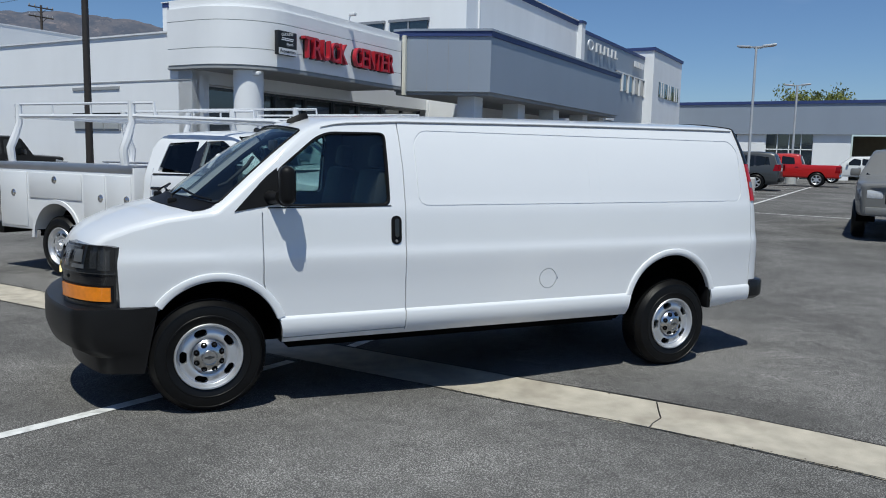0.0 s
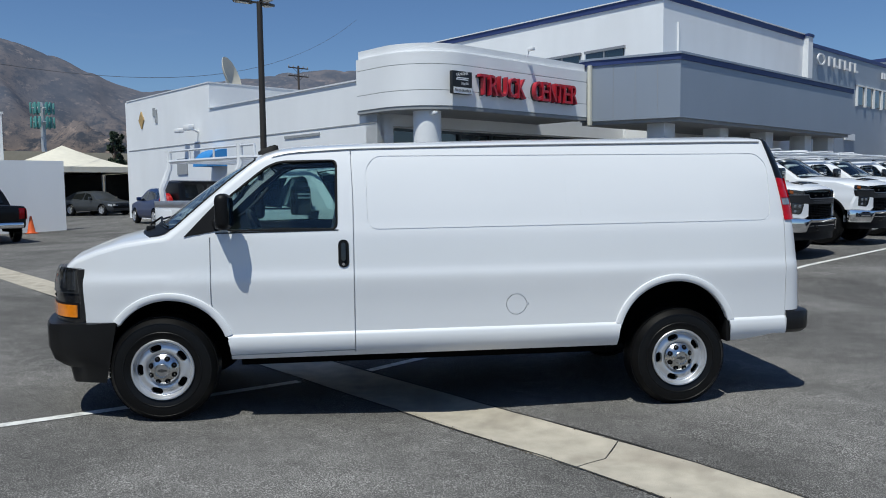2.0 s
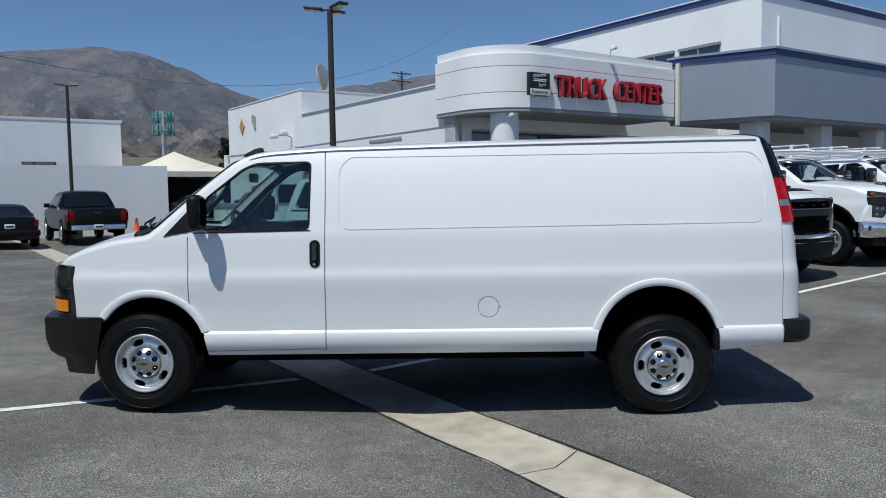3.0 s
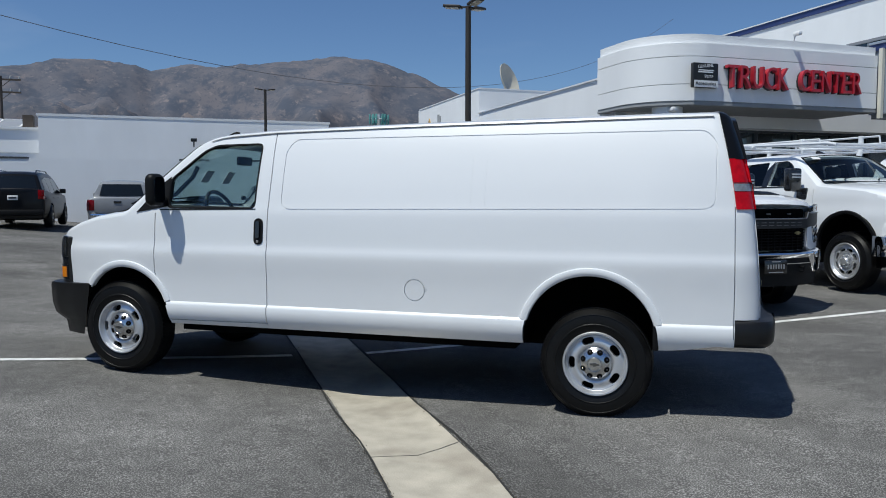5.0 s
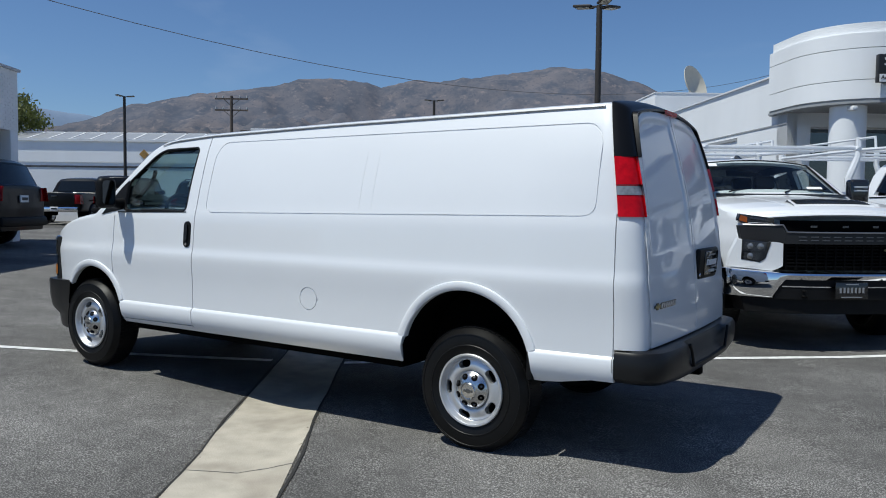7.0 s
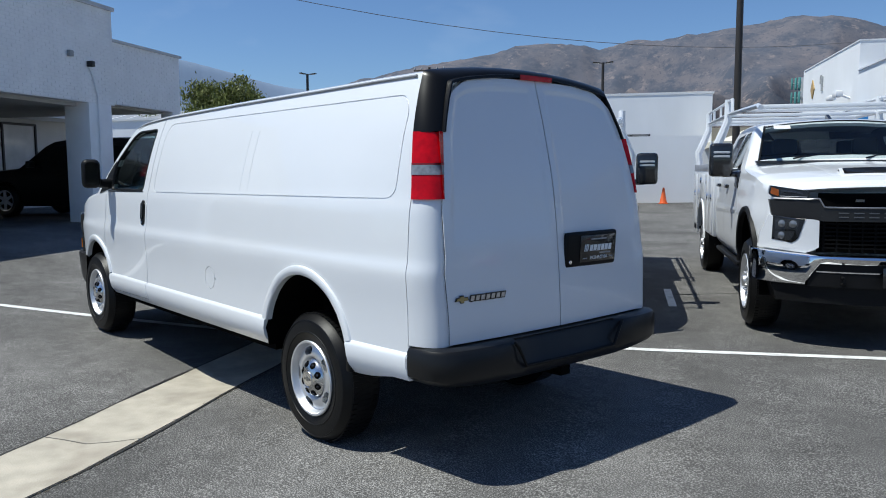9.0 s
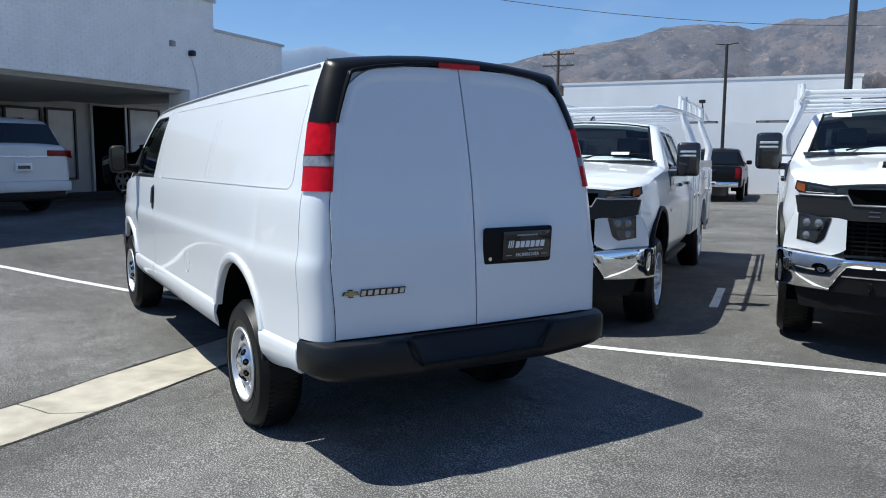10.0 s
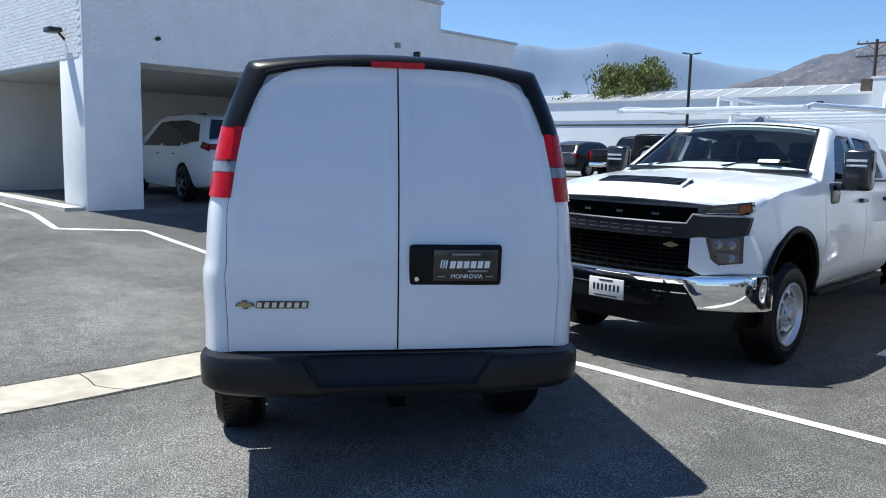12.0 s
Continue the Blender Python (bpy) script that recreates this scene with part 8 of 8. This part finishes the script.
        for x in (1.36, 2.06):
            part("door_handle", Geo().rbox(x, x + 0.16, min(s * 0.985, s * 1.03), max(s * 0.985, s * 1.03), 1.235, 1.275, 0.014), GLOSSBLACK, tr)
        part("decal", sh.panel([(0.6, 1.0), (0.95, 1.0), (0.95, 1.035), (0.6, 1.035)], 0.003, 0.004, s, 2), BRIGHT, tr)
        part("running_board", Geo().rbox(0.5, 2.3, min(s * 0.9, s * 1.0), max(s * 0.9, s * 1.0), 0.47, 0.52, 0.02), BLACKPLASTIC, tr)
    g = part("windscreen", pane((0.5, 1.485), (1.08, 1.87), 0.83, 0.69, 0.085, 13, 8, 0.05), TRUCKGLASS, tr, "tinted windscreen with a sales sticker", m=Matrix.Translation((-0.004, 0, 0.004)))
    g.visible_shadow = False
    for f in (0.985,):
        b0, b1 = (Vector((0.5, 0, 1.485)), Vector((1.08, 0, 1.87)))
        q = b0 + (b1 - b0) * f
        w = 0.83 - 0.14 * f
        part("windscreen_seal", Geo().tube([(q.x - 0.085 * (1 - (k / 6 - 1) ** 2), w * (k / 6 - 1), q.z + 0.008 + 0.05 * (1 - (k / 6 - 1) ** 2)) for k in range(13)], 0.008, 6), BLACKPLASTIC, g)
    for s in (-1, 1):
        part("windscreen_seal", Geo().tube([(0.5, s * 0.825, 1.492), (1.08, s * 0.688, 1.877)], 0.012, 6), BLACKPLASTIC, g)
    part("sticker", pane((0.99, 1.80), (1.04, 1.837), 0.08, 0.08, 0, 3, 2), SIGNWHITE, tr, m=Matrix.Translation((-0.06, 0.54, 0.052)))
    part("sticker", pane((0.56, 1.527), (0.60, 1.554), 0.09, 0.09, 0, 3, 2), SIGNWHITE, tr, m=Matrix.Translation((-0.075, -0.5, 0.052)))
    part("cowl", pane((0.36, 1.472), (0.52, 1.5), 0.86, 0.86, 0.09, 11, 2), BLACKPLASTIC, tr, m=Matrix.Translation((0, 0, 0.022)))
    for y in (0.52, -0.12):
        part("wiper", Geo().tube([(0.42, y, 1.54), (0.50, y - 0.1, 1.562), (0.56, y - 0.55, 1.585)], 0.009, 6), BLACKPLASTIC, tr)
    rw = part("rear_window", pane((2.392, 1.46), (2.37, 1.81), 0.64, 0.62, -0.005), DARKGLASS, tr)
    rw.visible_shadow = False
    # seats and dashboard behind the glass
    part("dashboard", Geo().rbox(0.62, 0.95, -0.8, 0.8, 1.1, 1.42, 0.06), TRUCKTRIM, tr)
    sw = part("steering_wheel", Geo().lathe([(0.18 + 0.016 * math.cos(a), 0.016 * math.sin(a)) for a in [2 * math.pi * k / 8 for k in range(8)]], 24, "x", m=Matrix.Translation((1.06, -0.4, 1.36)) @ Matrix.Rotation(radians(-24), 4, "Y"), close=True), SIGNBLACK, tr)
    part("steering_hub", Geo().rbox(1.0, 1.07, -0.46, -0.34, 1.31, 1.40, 0.02).box(1.02, 1.06, -0.57, -0.23, 1.345, 1.37), SIGNBLACK, sw)
    for x, y, w in ((1.42, -0.4, 0.26), (1.42, 0.4, 0.26), (2.12, 0.0, 0.68)):
        st = part("seat", Geo().rbox(x - 0.38, x + 0.06, y - w, y + w, 0.9, 1.08, 0.05), SEATMAT, tr, "dark cloth seat")
        part("backrest", Geo().rbox(-0.07, 0.07, -w, w, 0, 0.6, 0.05, m=Matrix.Translation((x, y, 1.0)) @ Matrix.Rotation(radians(10), 4, "Y")), SEATMAT, st)
        for dy in ((0.0,) if w < 0.5 else (-0.42, 0.42)):
            part("headrest", Geo().rbox(-0.05, 0.05, -0.13, 0.13, 0, 0.17, 0.04, m=Matrix.Translation((x + 0.11, y + dy, 1.6)) @ Matrix.Rotation(radians(8), 4, "Y")), SEATMAT, st)
    # hood with its scoop and raised middle
    def hood_z(x, y):
        return interp(T_TOP, x) + 0.048 - 0.03 * abs(y / 0.6) ** 3
    hood = part("hood", Geo().sheet([[(x, y, hood_z(x, y) + 0.012 * max(0.0, min(1.0, (0.5 - abs(y)) / 0.06)) * max(0.0, min(1.0, (x + 0.82) / 0.1))) for y in [-0.62 + 0.031 * k for k in range(41)]] for x in [-0.80 + 0.058 * k for k in range(20)]]), WHITE, tr)
    part("hood_scoop", Geo().sheet([[(x, y * w, hood_z(x, y) + 0.012 + h) for y in (-0.40, -0.2, 0, 0.2, 0.40)] for x, h, w in ((-0.84, -0.008, 1.0), (-0.80, 0.012, 1.0), (-0.6, 0.034, 0.92), (-0.53, -0.008, 0.9))]), WHITE, hood)
    part("scoop_mesh", Geo().sheet([[(x, y * w, hood_z(x, y) + 0.014 + h) for y in (-0.37, -0.18, 0, 0.18, 0.37)] for x, h, w in ((-0.795, 0.014, 1.0), (-0.62, 0.034, 0.93))]), DARK, hood)
    for k in range(4):
        part("scoop_bar", Geo().tube([(-0.78 + 0.042 * k, y, hood_z(-0.78 + 0.042 * k, y) + 0.03 + 0.004 * k) for y in (-0.35, 0, 0.35)], 0.006, 5), GLOSSBLACK, hood)
    # grille: dark mesh below, one broad bar, an open slot under the hood
    gr = part("grille", on_nose([(-0.585, 0.768), (0.585, 0.768), (0.585, 1.243), (-0.585, 1.243)], -0.055, 0.01), DARK, tr, "wide black grille")
    for k in range(7):
        z = 0.80 + 0.032 * k
        part("grille_bar", on_nose([(-0.575, z), (0.575, z), (0.575, z + 0.012), (-0.575, z + 0.012)], -0.018, 0.03, 1), GRILLEBLACK, gr)
    for k in range(13):
        y = -0.54 + 0.09 * k
        part("grille_post", on_nose([(y - 0.007, 0.775), (y + 0.007, 0.775), (y + 0.007, 1.02), (y - 0.007, 1.02)], -0.022, 0.02, 1, 2), GRILLEBLACK, gr)
    part("upper_bar", on_nose([(-0.57, 1.02), (0.57, 1.02), (0.57, 1.128), (-0.57, 1.128)], 0.022, 0.07), TRUCKBAR, gr)
    for k in range(9):
        y = -0.455 + 0.105 * k
        for z in (1.084, 1.052):
            part("bar", on_nose([(y, z), (y + 0.07, z), (y + 0.07, z + 0.008), (y, z + 0.008)], 0.025, 0.01, 1, 3), LETTERGREY, gr)
    for y in (-0.3, 0.0, 0.3):
        part("marker_lamp", on_nose([(y - 0.03, 1.175), (y + 0.03, 1.175), (y + 0.03, 1.195), (y - 0.03, 1.195)], -0.03, 0.02, 1, 3), SMOKED, gr)
    part("badge", on_nose([(-0.495, 0.955), (-0.455, 0.955), (-0.455, 0.945), (-0.42, 0.945), (-0.42, 0.955), (-0.38, 0.955), (-0.39, 0.975), (-0.42, 0.975), (-0.42, 0.985), (-0.455, 0.985), (-0.455, 0.975), (-0.485, 0.975)], -0.008, 0.015, 8), BLUEPLATE, gr, "gold bow-shaped badge")
    for s in (-1, 1):
        part("fascia", on_nose(both([(0.582, 0.80), (0.674, 0.76), (0.995, 0.774), (0.985, 0.9), (0.93, 1.06), (0.585, 1.035)], s), 0.02, 0.06, 12), WHITE, tr, "white blade round the lower lamp")
        part("wing", on_nose(both([(0.565, 1.02), (0.905, 1.05), (0.93, 1.195), (0.665, 1.192), (0.595, 1.205), (0.565, 1.13)], s), 0.021, 0.06, 10), TRUCKBAR, gr)
        part("wing_edge", Geo().tube([(front_x(y) - 0.024, s * y, z) for y, z in ((0.0, 1.13), (0.2, 1.13), (0.4, 1.13), (0.555, 1.132), (0.592, 1.20), (0.66, 1.194), (0.8, 1.195), (0.9, 1.197))], 0.008, 6), BARGREY, gr)
        up_lamp = part("headlamp", on_nose(both([(0.662, 1.198), (0.9, 1.2), (0.936, 1.238), (0.925, 1.302), (0.66, 1.26)], s), 0.016, 0.05, 8), LAMP_DARK, tr, "slim upper lamp")
        part("amber_lens", on_nose(both([(0.868, 1.215), (0.905, 1.218), (0.926, 1.24), (0.917, 1.288), (0.868, 1.278)], s), 0.019, 0.02, 4, 5), DULLAMBER, up_lamp)
        part("lamp_strip", on_nose(both([(0.675, 1.208), (0.86, 1.21), (0.86, 1.219), (0.675, 1.217)], s), 0.02, 0.02, 2, 7), CLEAR_LENS, up_lamp)
        part("reflector", on_nose(both([(0.7, 1.228), (0.85, 1.232), (0.85, 1.27), (0.7, 1.25)], s), 0.018, 0.02, 3, 7), SMOKED, up_lamp)
        lo_lamp = part("headlamp", on_nose(both([(0.77, 0.838), (0.905, 0.845), (0.9, 1.055), (0.68, 1.045), (0.725, 0.872)], s), 0.025, 0.05, 10), LAMP_DARK, tr, "stacked lower headlamp")
        for poly in ([(0.735, 0.945), (0.885, 0.945), (0.885, 1.03), (0.715, 1.03)], [(0.775, 0.858), (0.885, 0.858), (0.885, 0.93), (0.75, 0.93)]):
            part("reflector", on_nose(both(poly, s), 0.027, 0.01, 4, 7), SMOKED, lo_lamp)
        for y, z in ((0.765, 0.99), (0.84, 0.99), (0.84, 0.894)):
            part("projector", Geo().lathe([(0.0, -0.012), (0.016, -0.01), (0.026, -0.001), (0.031, 0.0), (0.031, 0.012)], 16, "x", m=Matrix.Translation((front_x(y) - 0.029, s * y, z)) @ Matrix.Rotation(-s * 0.5, 4, "Z")), LAMPGREY, lo_lamp)
    # chrome bumper: a slim band in the middle, full corners with a black inset below
    rows = []
    for k in range(41):
        y = -1.04 + 2.08 * k / 40
        f = abs(y)
        x = front_x(y) - 0.085 + 0.05 * max(0.0, (f - 0.97) / 0.07)
        low = 0.685 - 0.175 * max(0.0, min(1.0, (f - 0.585) / 0.09))
        top = 0.752 + 0.024 * max(0.0, (f - 0.6) / 0.44)
        rows.append([(x + 0.12, y, top), (x + 0.03, y, top), (x + 0.008, y, top - 0.008), (x, y, top - 0.025), (x + 0.004, y, (top + low) / 2), (x + 0.012, y, low + 0.02), (x + 0.025, y, low), (x + 0.12, y, low)])
    part("bumper", Geo().sheet(rows, wrap=True, caps=True), CHROME, tr, "polished chrome front bumper")
    part("bumper_inset", on_nose([(-0.66, 0.50), (0.66, 0.50), (0.63, 0.69), (-0.63, 0.69)], 0.055, 0.06), BLACKPLASTIC, tr)
    part("bumper_trim", on_nose([(-0.6, 0.615), (0.6, 0.615), (0.6, 0.625), (-0.6, 0.625)], 0.06, 0.02, 1), CHROME, tr)
    part("lower_valance", on_nose([(-0.86, 0.36), (0.86, 0.36), (0.9, 0.50), (-0.9, 0.50)], 0.02, 0.3), BLACKPLASTIC, tr)
    for s in (-1, 1):
        part("tow_hook", Geo().tube([(-1.05, s * 0.42, 0.53), (-1.13, s * 0.42, 0.53), (-1.13, s * 0.42, 0.58), (-1.05, s * 0.42, 0.58)], 0.012, 6), BLACKPLASTIC, tr)
        part("fog_lamp", Geo().lathe([(0.034, 0.02), (0.036, -0.006), (0.028, -0.01), (0, -0.004)], 16, "x", m=Matrix.Translation((front_x(0.97) - 0.085, s * 0.965, 0.665)) @ Matrix.Rotation(-s * 0.85, 4, "Z") @ Matrix.Diagonal((1, 0.7, 1.3, 1))), LAMP_DARK, tr)
    part("antenna_fin", Geo().prism([(1.3, 1.955), (1.5, 1.96), (1.5, 2.0), (1.46, 2.02)], -0.015, 0.015, "y"), GLOSSBLACK, tr)
    # service body
    for s in (-1, 1):
        y0, y1 = min(s * 0.62, s * 1.03), max(s * 0.62, s * 1.03)
        sb = part("service_body", Geo().rbox(2.5, 5.3, y0, y1, 0.6, 1.5, 0.02), WHITE, tr, "white steel side compartments")
        arc = [(4.04 + 0.49 * math.cos(radians(a)), 0.5 + 0.49 * math.sin(radians(a))) for a in range(0, 181, 12)] + [(3.55, 0.2), (4.53, 0.2)]
        boolean(sb, [Geo().prism(arc, s * 1.2, s * 0.55, "y")])
        part("wheel_liner", Geo().prism(arc, s * 0.64, s * 0.66, "y"), DARK, sb)
        rows = [[(4.04 + (0.49 + dr) * math.cos(radians(a)), s * (1.03 + dy), 0.5 + (0.49 + dr) * math.sin(radians(a))) for dr, dy in ((-0.01, -0.02), (-0.01, 0.016), (0.04, 0.016), (0.05, -0.01))] for a in range(0, 181, 9)]
        part("fender_rim", Geo().sheet(rows, wrap=True, caps=True), WHITE, sb)
        part("tread_top", Geo().box(2.5, 5.3, y0, y1, 1.502, 1.515), BRIGHT, sb, "diamond plate top")
        part("tread_side", Geo().rbox(2.52, 5.28, min(s * 1.03, s * 1.036), max(s * 1.03, s * 1.036), 1.42, 1.512, 0.002), BRIGHT, sb)
        for x0, x1, z0, z1 in ((2.55, 3.0, 0.64, 1.38), (3.04, 3.46, 0.64, 1.38), (3.5, 4.6, 1.04, 1.38), (4.66, 5.25, 0.64, 1.38)):
            dd = part("compartment_door", Geo().rbox(x0, x1, min(s * 1.03, s * 1.044), max(s * 1.03, s * 1.044), z0, z1, 0.006), WHITE, sb)
            part("latch", Geo().lathe([(0.0, -0.012), (0.02, -0.012), (0.028, -0.004), (0.045, -0.004), (0.05, 0.002)], 16, "y", m=Matrix.Translation(((x0 + x1) / 2 if x1 - x0 > 0.5 else x0 + 0.08, s * 1.046, (z0 + z1) / 2 + 0.08)) @ (Matrix.Identity(4) if s < 0 else Matrix.Rotation(math.pi, 4, "Z"))), CHROME, dd)
    part("bed_floor", Geo().box(2.5, 5.3, -0.62, 0.62, 0.8, 0.85).box(2.5, 2.56, -0.62, 0.62, 0.8, 1.5), WHITE, tr)
    part("tailgate", Geo().rbox(5.24, 5.3, -0.6, 0.6, 0.85, 1.35, 0.015), WHITE, tr)
    part("step_bumper", Geo().rbox(5.3, 5.55, -1.0, 1.0, 0.5, 0.66, 0.02), BLACKPLASTIC, tr)
    part("chassis", Geo().box(-0.7, 5.3, -0.45, -0.3, 0.42, 0.62).box(-0.7, 5.3, 0.3, 0.45, 0.42, 0.62).tube([(4.04, -0.7, R), (4.04, 0.7, R)], 0.08).tube([(AXLE, -0.7, R), (AXLE, 0.7, R)], 0.06), DARK, tr)
    # ladder rack
    for s in (-1, 1):
        for x in (2.72, 5.05):
            part("rack_leg", Geo().tube([(x, s * 0.98, 1.5), (x, s * 1.0, 1.7), (x, s * 0.93, 1.86), (x, s * 0.86, 2.05), (x, s * 0.86, 2.31)], [0.05, 0.055, 0.055, 0.046, 0.044], 8), WHITE, tr)
        part("rack_rail", Geo().tube([(0.25, s * 0.86, 2.02), (0.4, s * 0.86, 2.05), (2.6, s * 0.86, 2.12), (5.12, s * 0.86, 2.14)], 0.026, 8), WHITE, tr)
        part("rack_rail", Geo().tube([(2.3, s * 0.86, 2.12), (2.32, s * 0.86, 2.28), (5.12, s * 0.86, 2.30), (5.12, s * 0.86, 2.14)], 0.018, 8), WHITE, tr)
        for x in (3.5, 4.3):
            part("rack_post", Geo().tube([(x, s * 0.86, 2.14), (x, s * 0.86, 2.29)], 0.016, 6), WHITE, tr)
    for x in (0.3, 1.2, 2.72, 3.6, 4.4, 5.05):
        part("rack_crossbar", Geo().rbox(x - 0.025, x + 0.025, -0.86, 0.86, interp([(0.3, 2.01), (2.6, 2.09), (5.1, 2.11)], x), interp([(0.3, 2.05), (2.6, 2.13), (5.1, 2.15)], x), 0.008), WHITE, tr)
    for x in (AXLE, 4.04):
        for s in (-1, 1):
            make_wheel(tr, (x, s * 0.87, R), s, R, 0.25, 0.245, 8, "steel", 0.16, 0.5, 0.04)
    return tr


def plate_on(truck, white):
    pl = part("plate", Geo().rbox(-1.16, -1.148, -0.155, 0.155, 0.515, 0.67, 0.006), SIGNWHITE if white else GLOSSBLACK, truck, "licence plate with dark bars" if white else "black dealer plate with pale bars")
    spans = [(-0.06, 0.06, 0.648, 0.658), (-0.1, 0.1, 0.528, 0.538)] + [(-0.118 + 0.036 * k, -0.1 + 0.036 * k, 0.572, 0.622) for k in range(7)]
    for y0, y1, z0, z1 in spans:
        part("bar", Geo().box(-1.162, -1.16, y0, y1, z0, z1), P_GREY if white else SIGNGREY, pl)


TRUCK = build_truck()
TRUCK.matrix_basis = place(3.47, 1.05) @ Matrix.Scale(1.03, 4)
TRUCK["label"] = "white service truck with ladder rack, parked beside the van"
more_trucks = []
for u, v in ((6.65, 0.94), (10.15, 1.15), (13.35, 1.1), (16.9, 1.1), (20.6, 1.2), (24.4, 1.2)):
    t = copy_thing(TRUCK, place(u, v) @ Matrix.Scale(1.03, 4))
    t["label"] = "white service truck with ladder rack, parked in a row"
    more_trucks.append(t)
plate_on(TRUCK, True)
plate_on(more_trucks[0], False)

# parked cars
make_car("suv", "suv", P_BLACK, "black full-size sport utility parked at the white wall", "car", "dark", roof_rack=True).matrix_basis = place(-5.2, 24.0, 180)
make_car("pickup_truck", "pickup", P_SILVER, "silver crew-cab pickup parked at the white wall", "truck").matrix_basis = place(-2.2, 25.9, 180)
make_car("pickup_truck", "pickup", P_BLACK, "black crew-cab pickup with a chrome bumper at the wall", "truck").matrix_basis = place(3.4, 26.6, 180)
make_car("sedan", "sedan", P_BLACK, "black sedan parked at the white wall", "car").matrix_basis = place(0.7, 25.4, 180)
make_car("jeep", "jeep", P_BLACK, "black off-road jeep with a spare wheel on its tailgate", "car", "dark").matrix_basis = place(-8.2, 24.0, 180)
make_car("pickup_truck", "pickup", P_BLACK, "black pickup backed out from the white wall", "truck").matrix_basis = place(-11.2, 27.2, 180)
make_car("hatchback", "hatch", P_GREY, "dark grey hatchback parked at the white wall", "car").matrix_basis = place(-14.1, 26.6, 180)
make_car("hatchback", "hatch", P_BLUE, "blue hatchback parked beside the white building", "car").matrix_basis = place(12.0, 30.0, 176)
make_car("jeep", "jeep", P_BLACK, "black jeep with a red cover on its spare wheel", "car", "dark", spare=P_RED).matrix_basis = place(12.3, 21.05, 93)
make_car("sedan", "sedan", P_GREY, "dark sedan parked under the tents", "car").matrix_basis = place(14.3, 41.7, 21)
make_car("suv", "suv", P_BLACK, "black car parked under the tents", "car").matrix_basis = place(11.3, 46.2, -10)
make_car("suv", "suv", P_GREY, "dark grey sport utility parked in a far row", "car").matrix_basis = place(36.5, 3.7, 180)
make_car("pickup_truck", "pickup", P_RED, "red pickup with a black bed cover in a far row", "truck").matrix_basis = place(45.5, 2.3, 180)
make_car("tow_truck", "pickup", P_MINI, "white work pickup standing before the far building", "truck").matrix_basis = place(56, -1.6, 180)
make_car("pickup_truck", "pickup", P_TRUCKGREY, "pewter grey pickup facing the lot", "truck").matrix_basis = place(14.4, -5.1, -90)
make_car("minivan", "minivan", P_MINI, "white minivan backed out under the garage roof", "car", "black", roof_rack=True).matrix_basis = place(-10.68, 3.25, -97)
make_car("suv", "suv", P_BLACK, "black crossover parked in the shade of the garage", "car").matrix_basis = place(-9.9, 9.25, -93)

# ---- painted bricks on the garage walls ----


def brick_courses():
    """Running-bond bricks, a little proud of their joints: the ones nearest the corner are parts, the rest one mesh."""
    rnd = random.Random(77)
    L, H, J, D = 0.203, 0.057, 0.011, 0.007
    shapes = []
    for k in range(4):
        e = 0.0025
        g = Geo()
        w0, w1, h0, h1 = -L / 2, L / 2, -H / 2, H / 2
        vs = [(w0, 0, h0), (w1, 0, h0), (w1, 0, h1), (w0, 0, h1)]
        d = [D + rnd.uniform(-0.0025, 0.0025) for _ in range(4)]
        vs += [(w0 + e, -d[0], h0 + e), (w1 - e, -d[1], h0 + e), (w1 - e, -d[2], h1 - e), (w0 + e, -d[3], h1 - e)]
        g.add(vs, [(4, 5, 6, 7), (0, 1, 5, 4), (1, 2, 6, 5), (2, 3, 7, 6), (3, 0, 4, 7)])
        shapes.append((g, g.mesh("brick", BRICKPAINT, fix=False)))
    rest = Geo()
    made = 0
    # a face: origin, turn about z, length, bottom, top
    for (u, v), turn, length, z0, z1 in (((-12.0, -0.42), 0.0, 5.5, 3.08, 5.07), ((-6.5, -0.42), 90.0, 8.2, 3.08, 5.07), ((-6.93, 7.8), 90.0, 3.24, 3.17, 4.54)):
        rows = int((z1 - z0) / (H + J))
        for r in range(rows):
            x = (L + J) / 2 * (r % 2) + L / 2
            while x < length - L / 2:
                k = rnd.randrange(4)
                m = Matrix.Translation((u, v, z0 + (r + 0.5) * (H + J))) @ Matrix.Rotation(radians(turn), 4, "Z") @ Matrix.Translation((x, 0, rnd.uniform(-0.001, 0.001)))
                near = (turn == 0.0 and x > 3.8) or (turn == 90.0 and v < 0 and x < 1.0)
                if near and made < 300:
                    part("brick", shapes[k][1], BRICKPAINT, GARAGE, m=m)
                    made += 1
                else:
                    rest.add(shapes[k][0].v, shapes[k][0].f, 0, m)
                x += L + J
    tagged(part("bricks", rest, BRICKPAINT, GARAGE, fix=False), kind="stuff")


brick_courses()
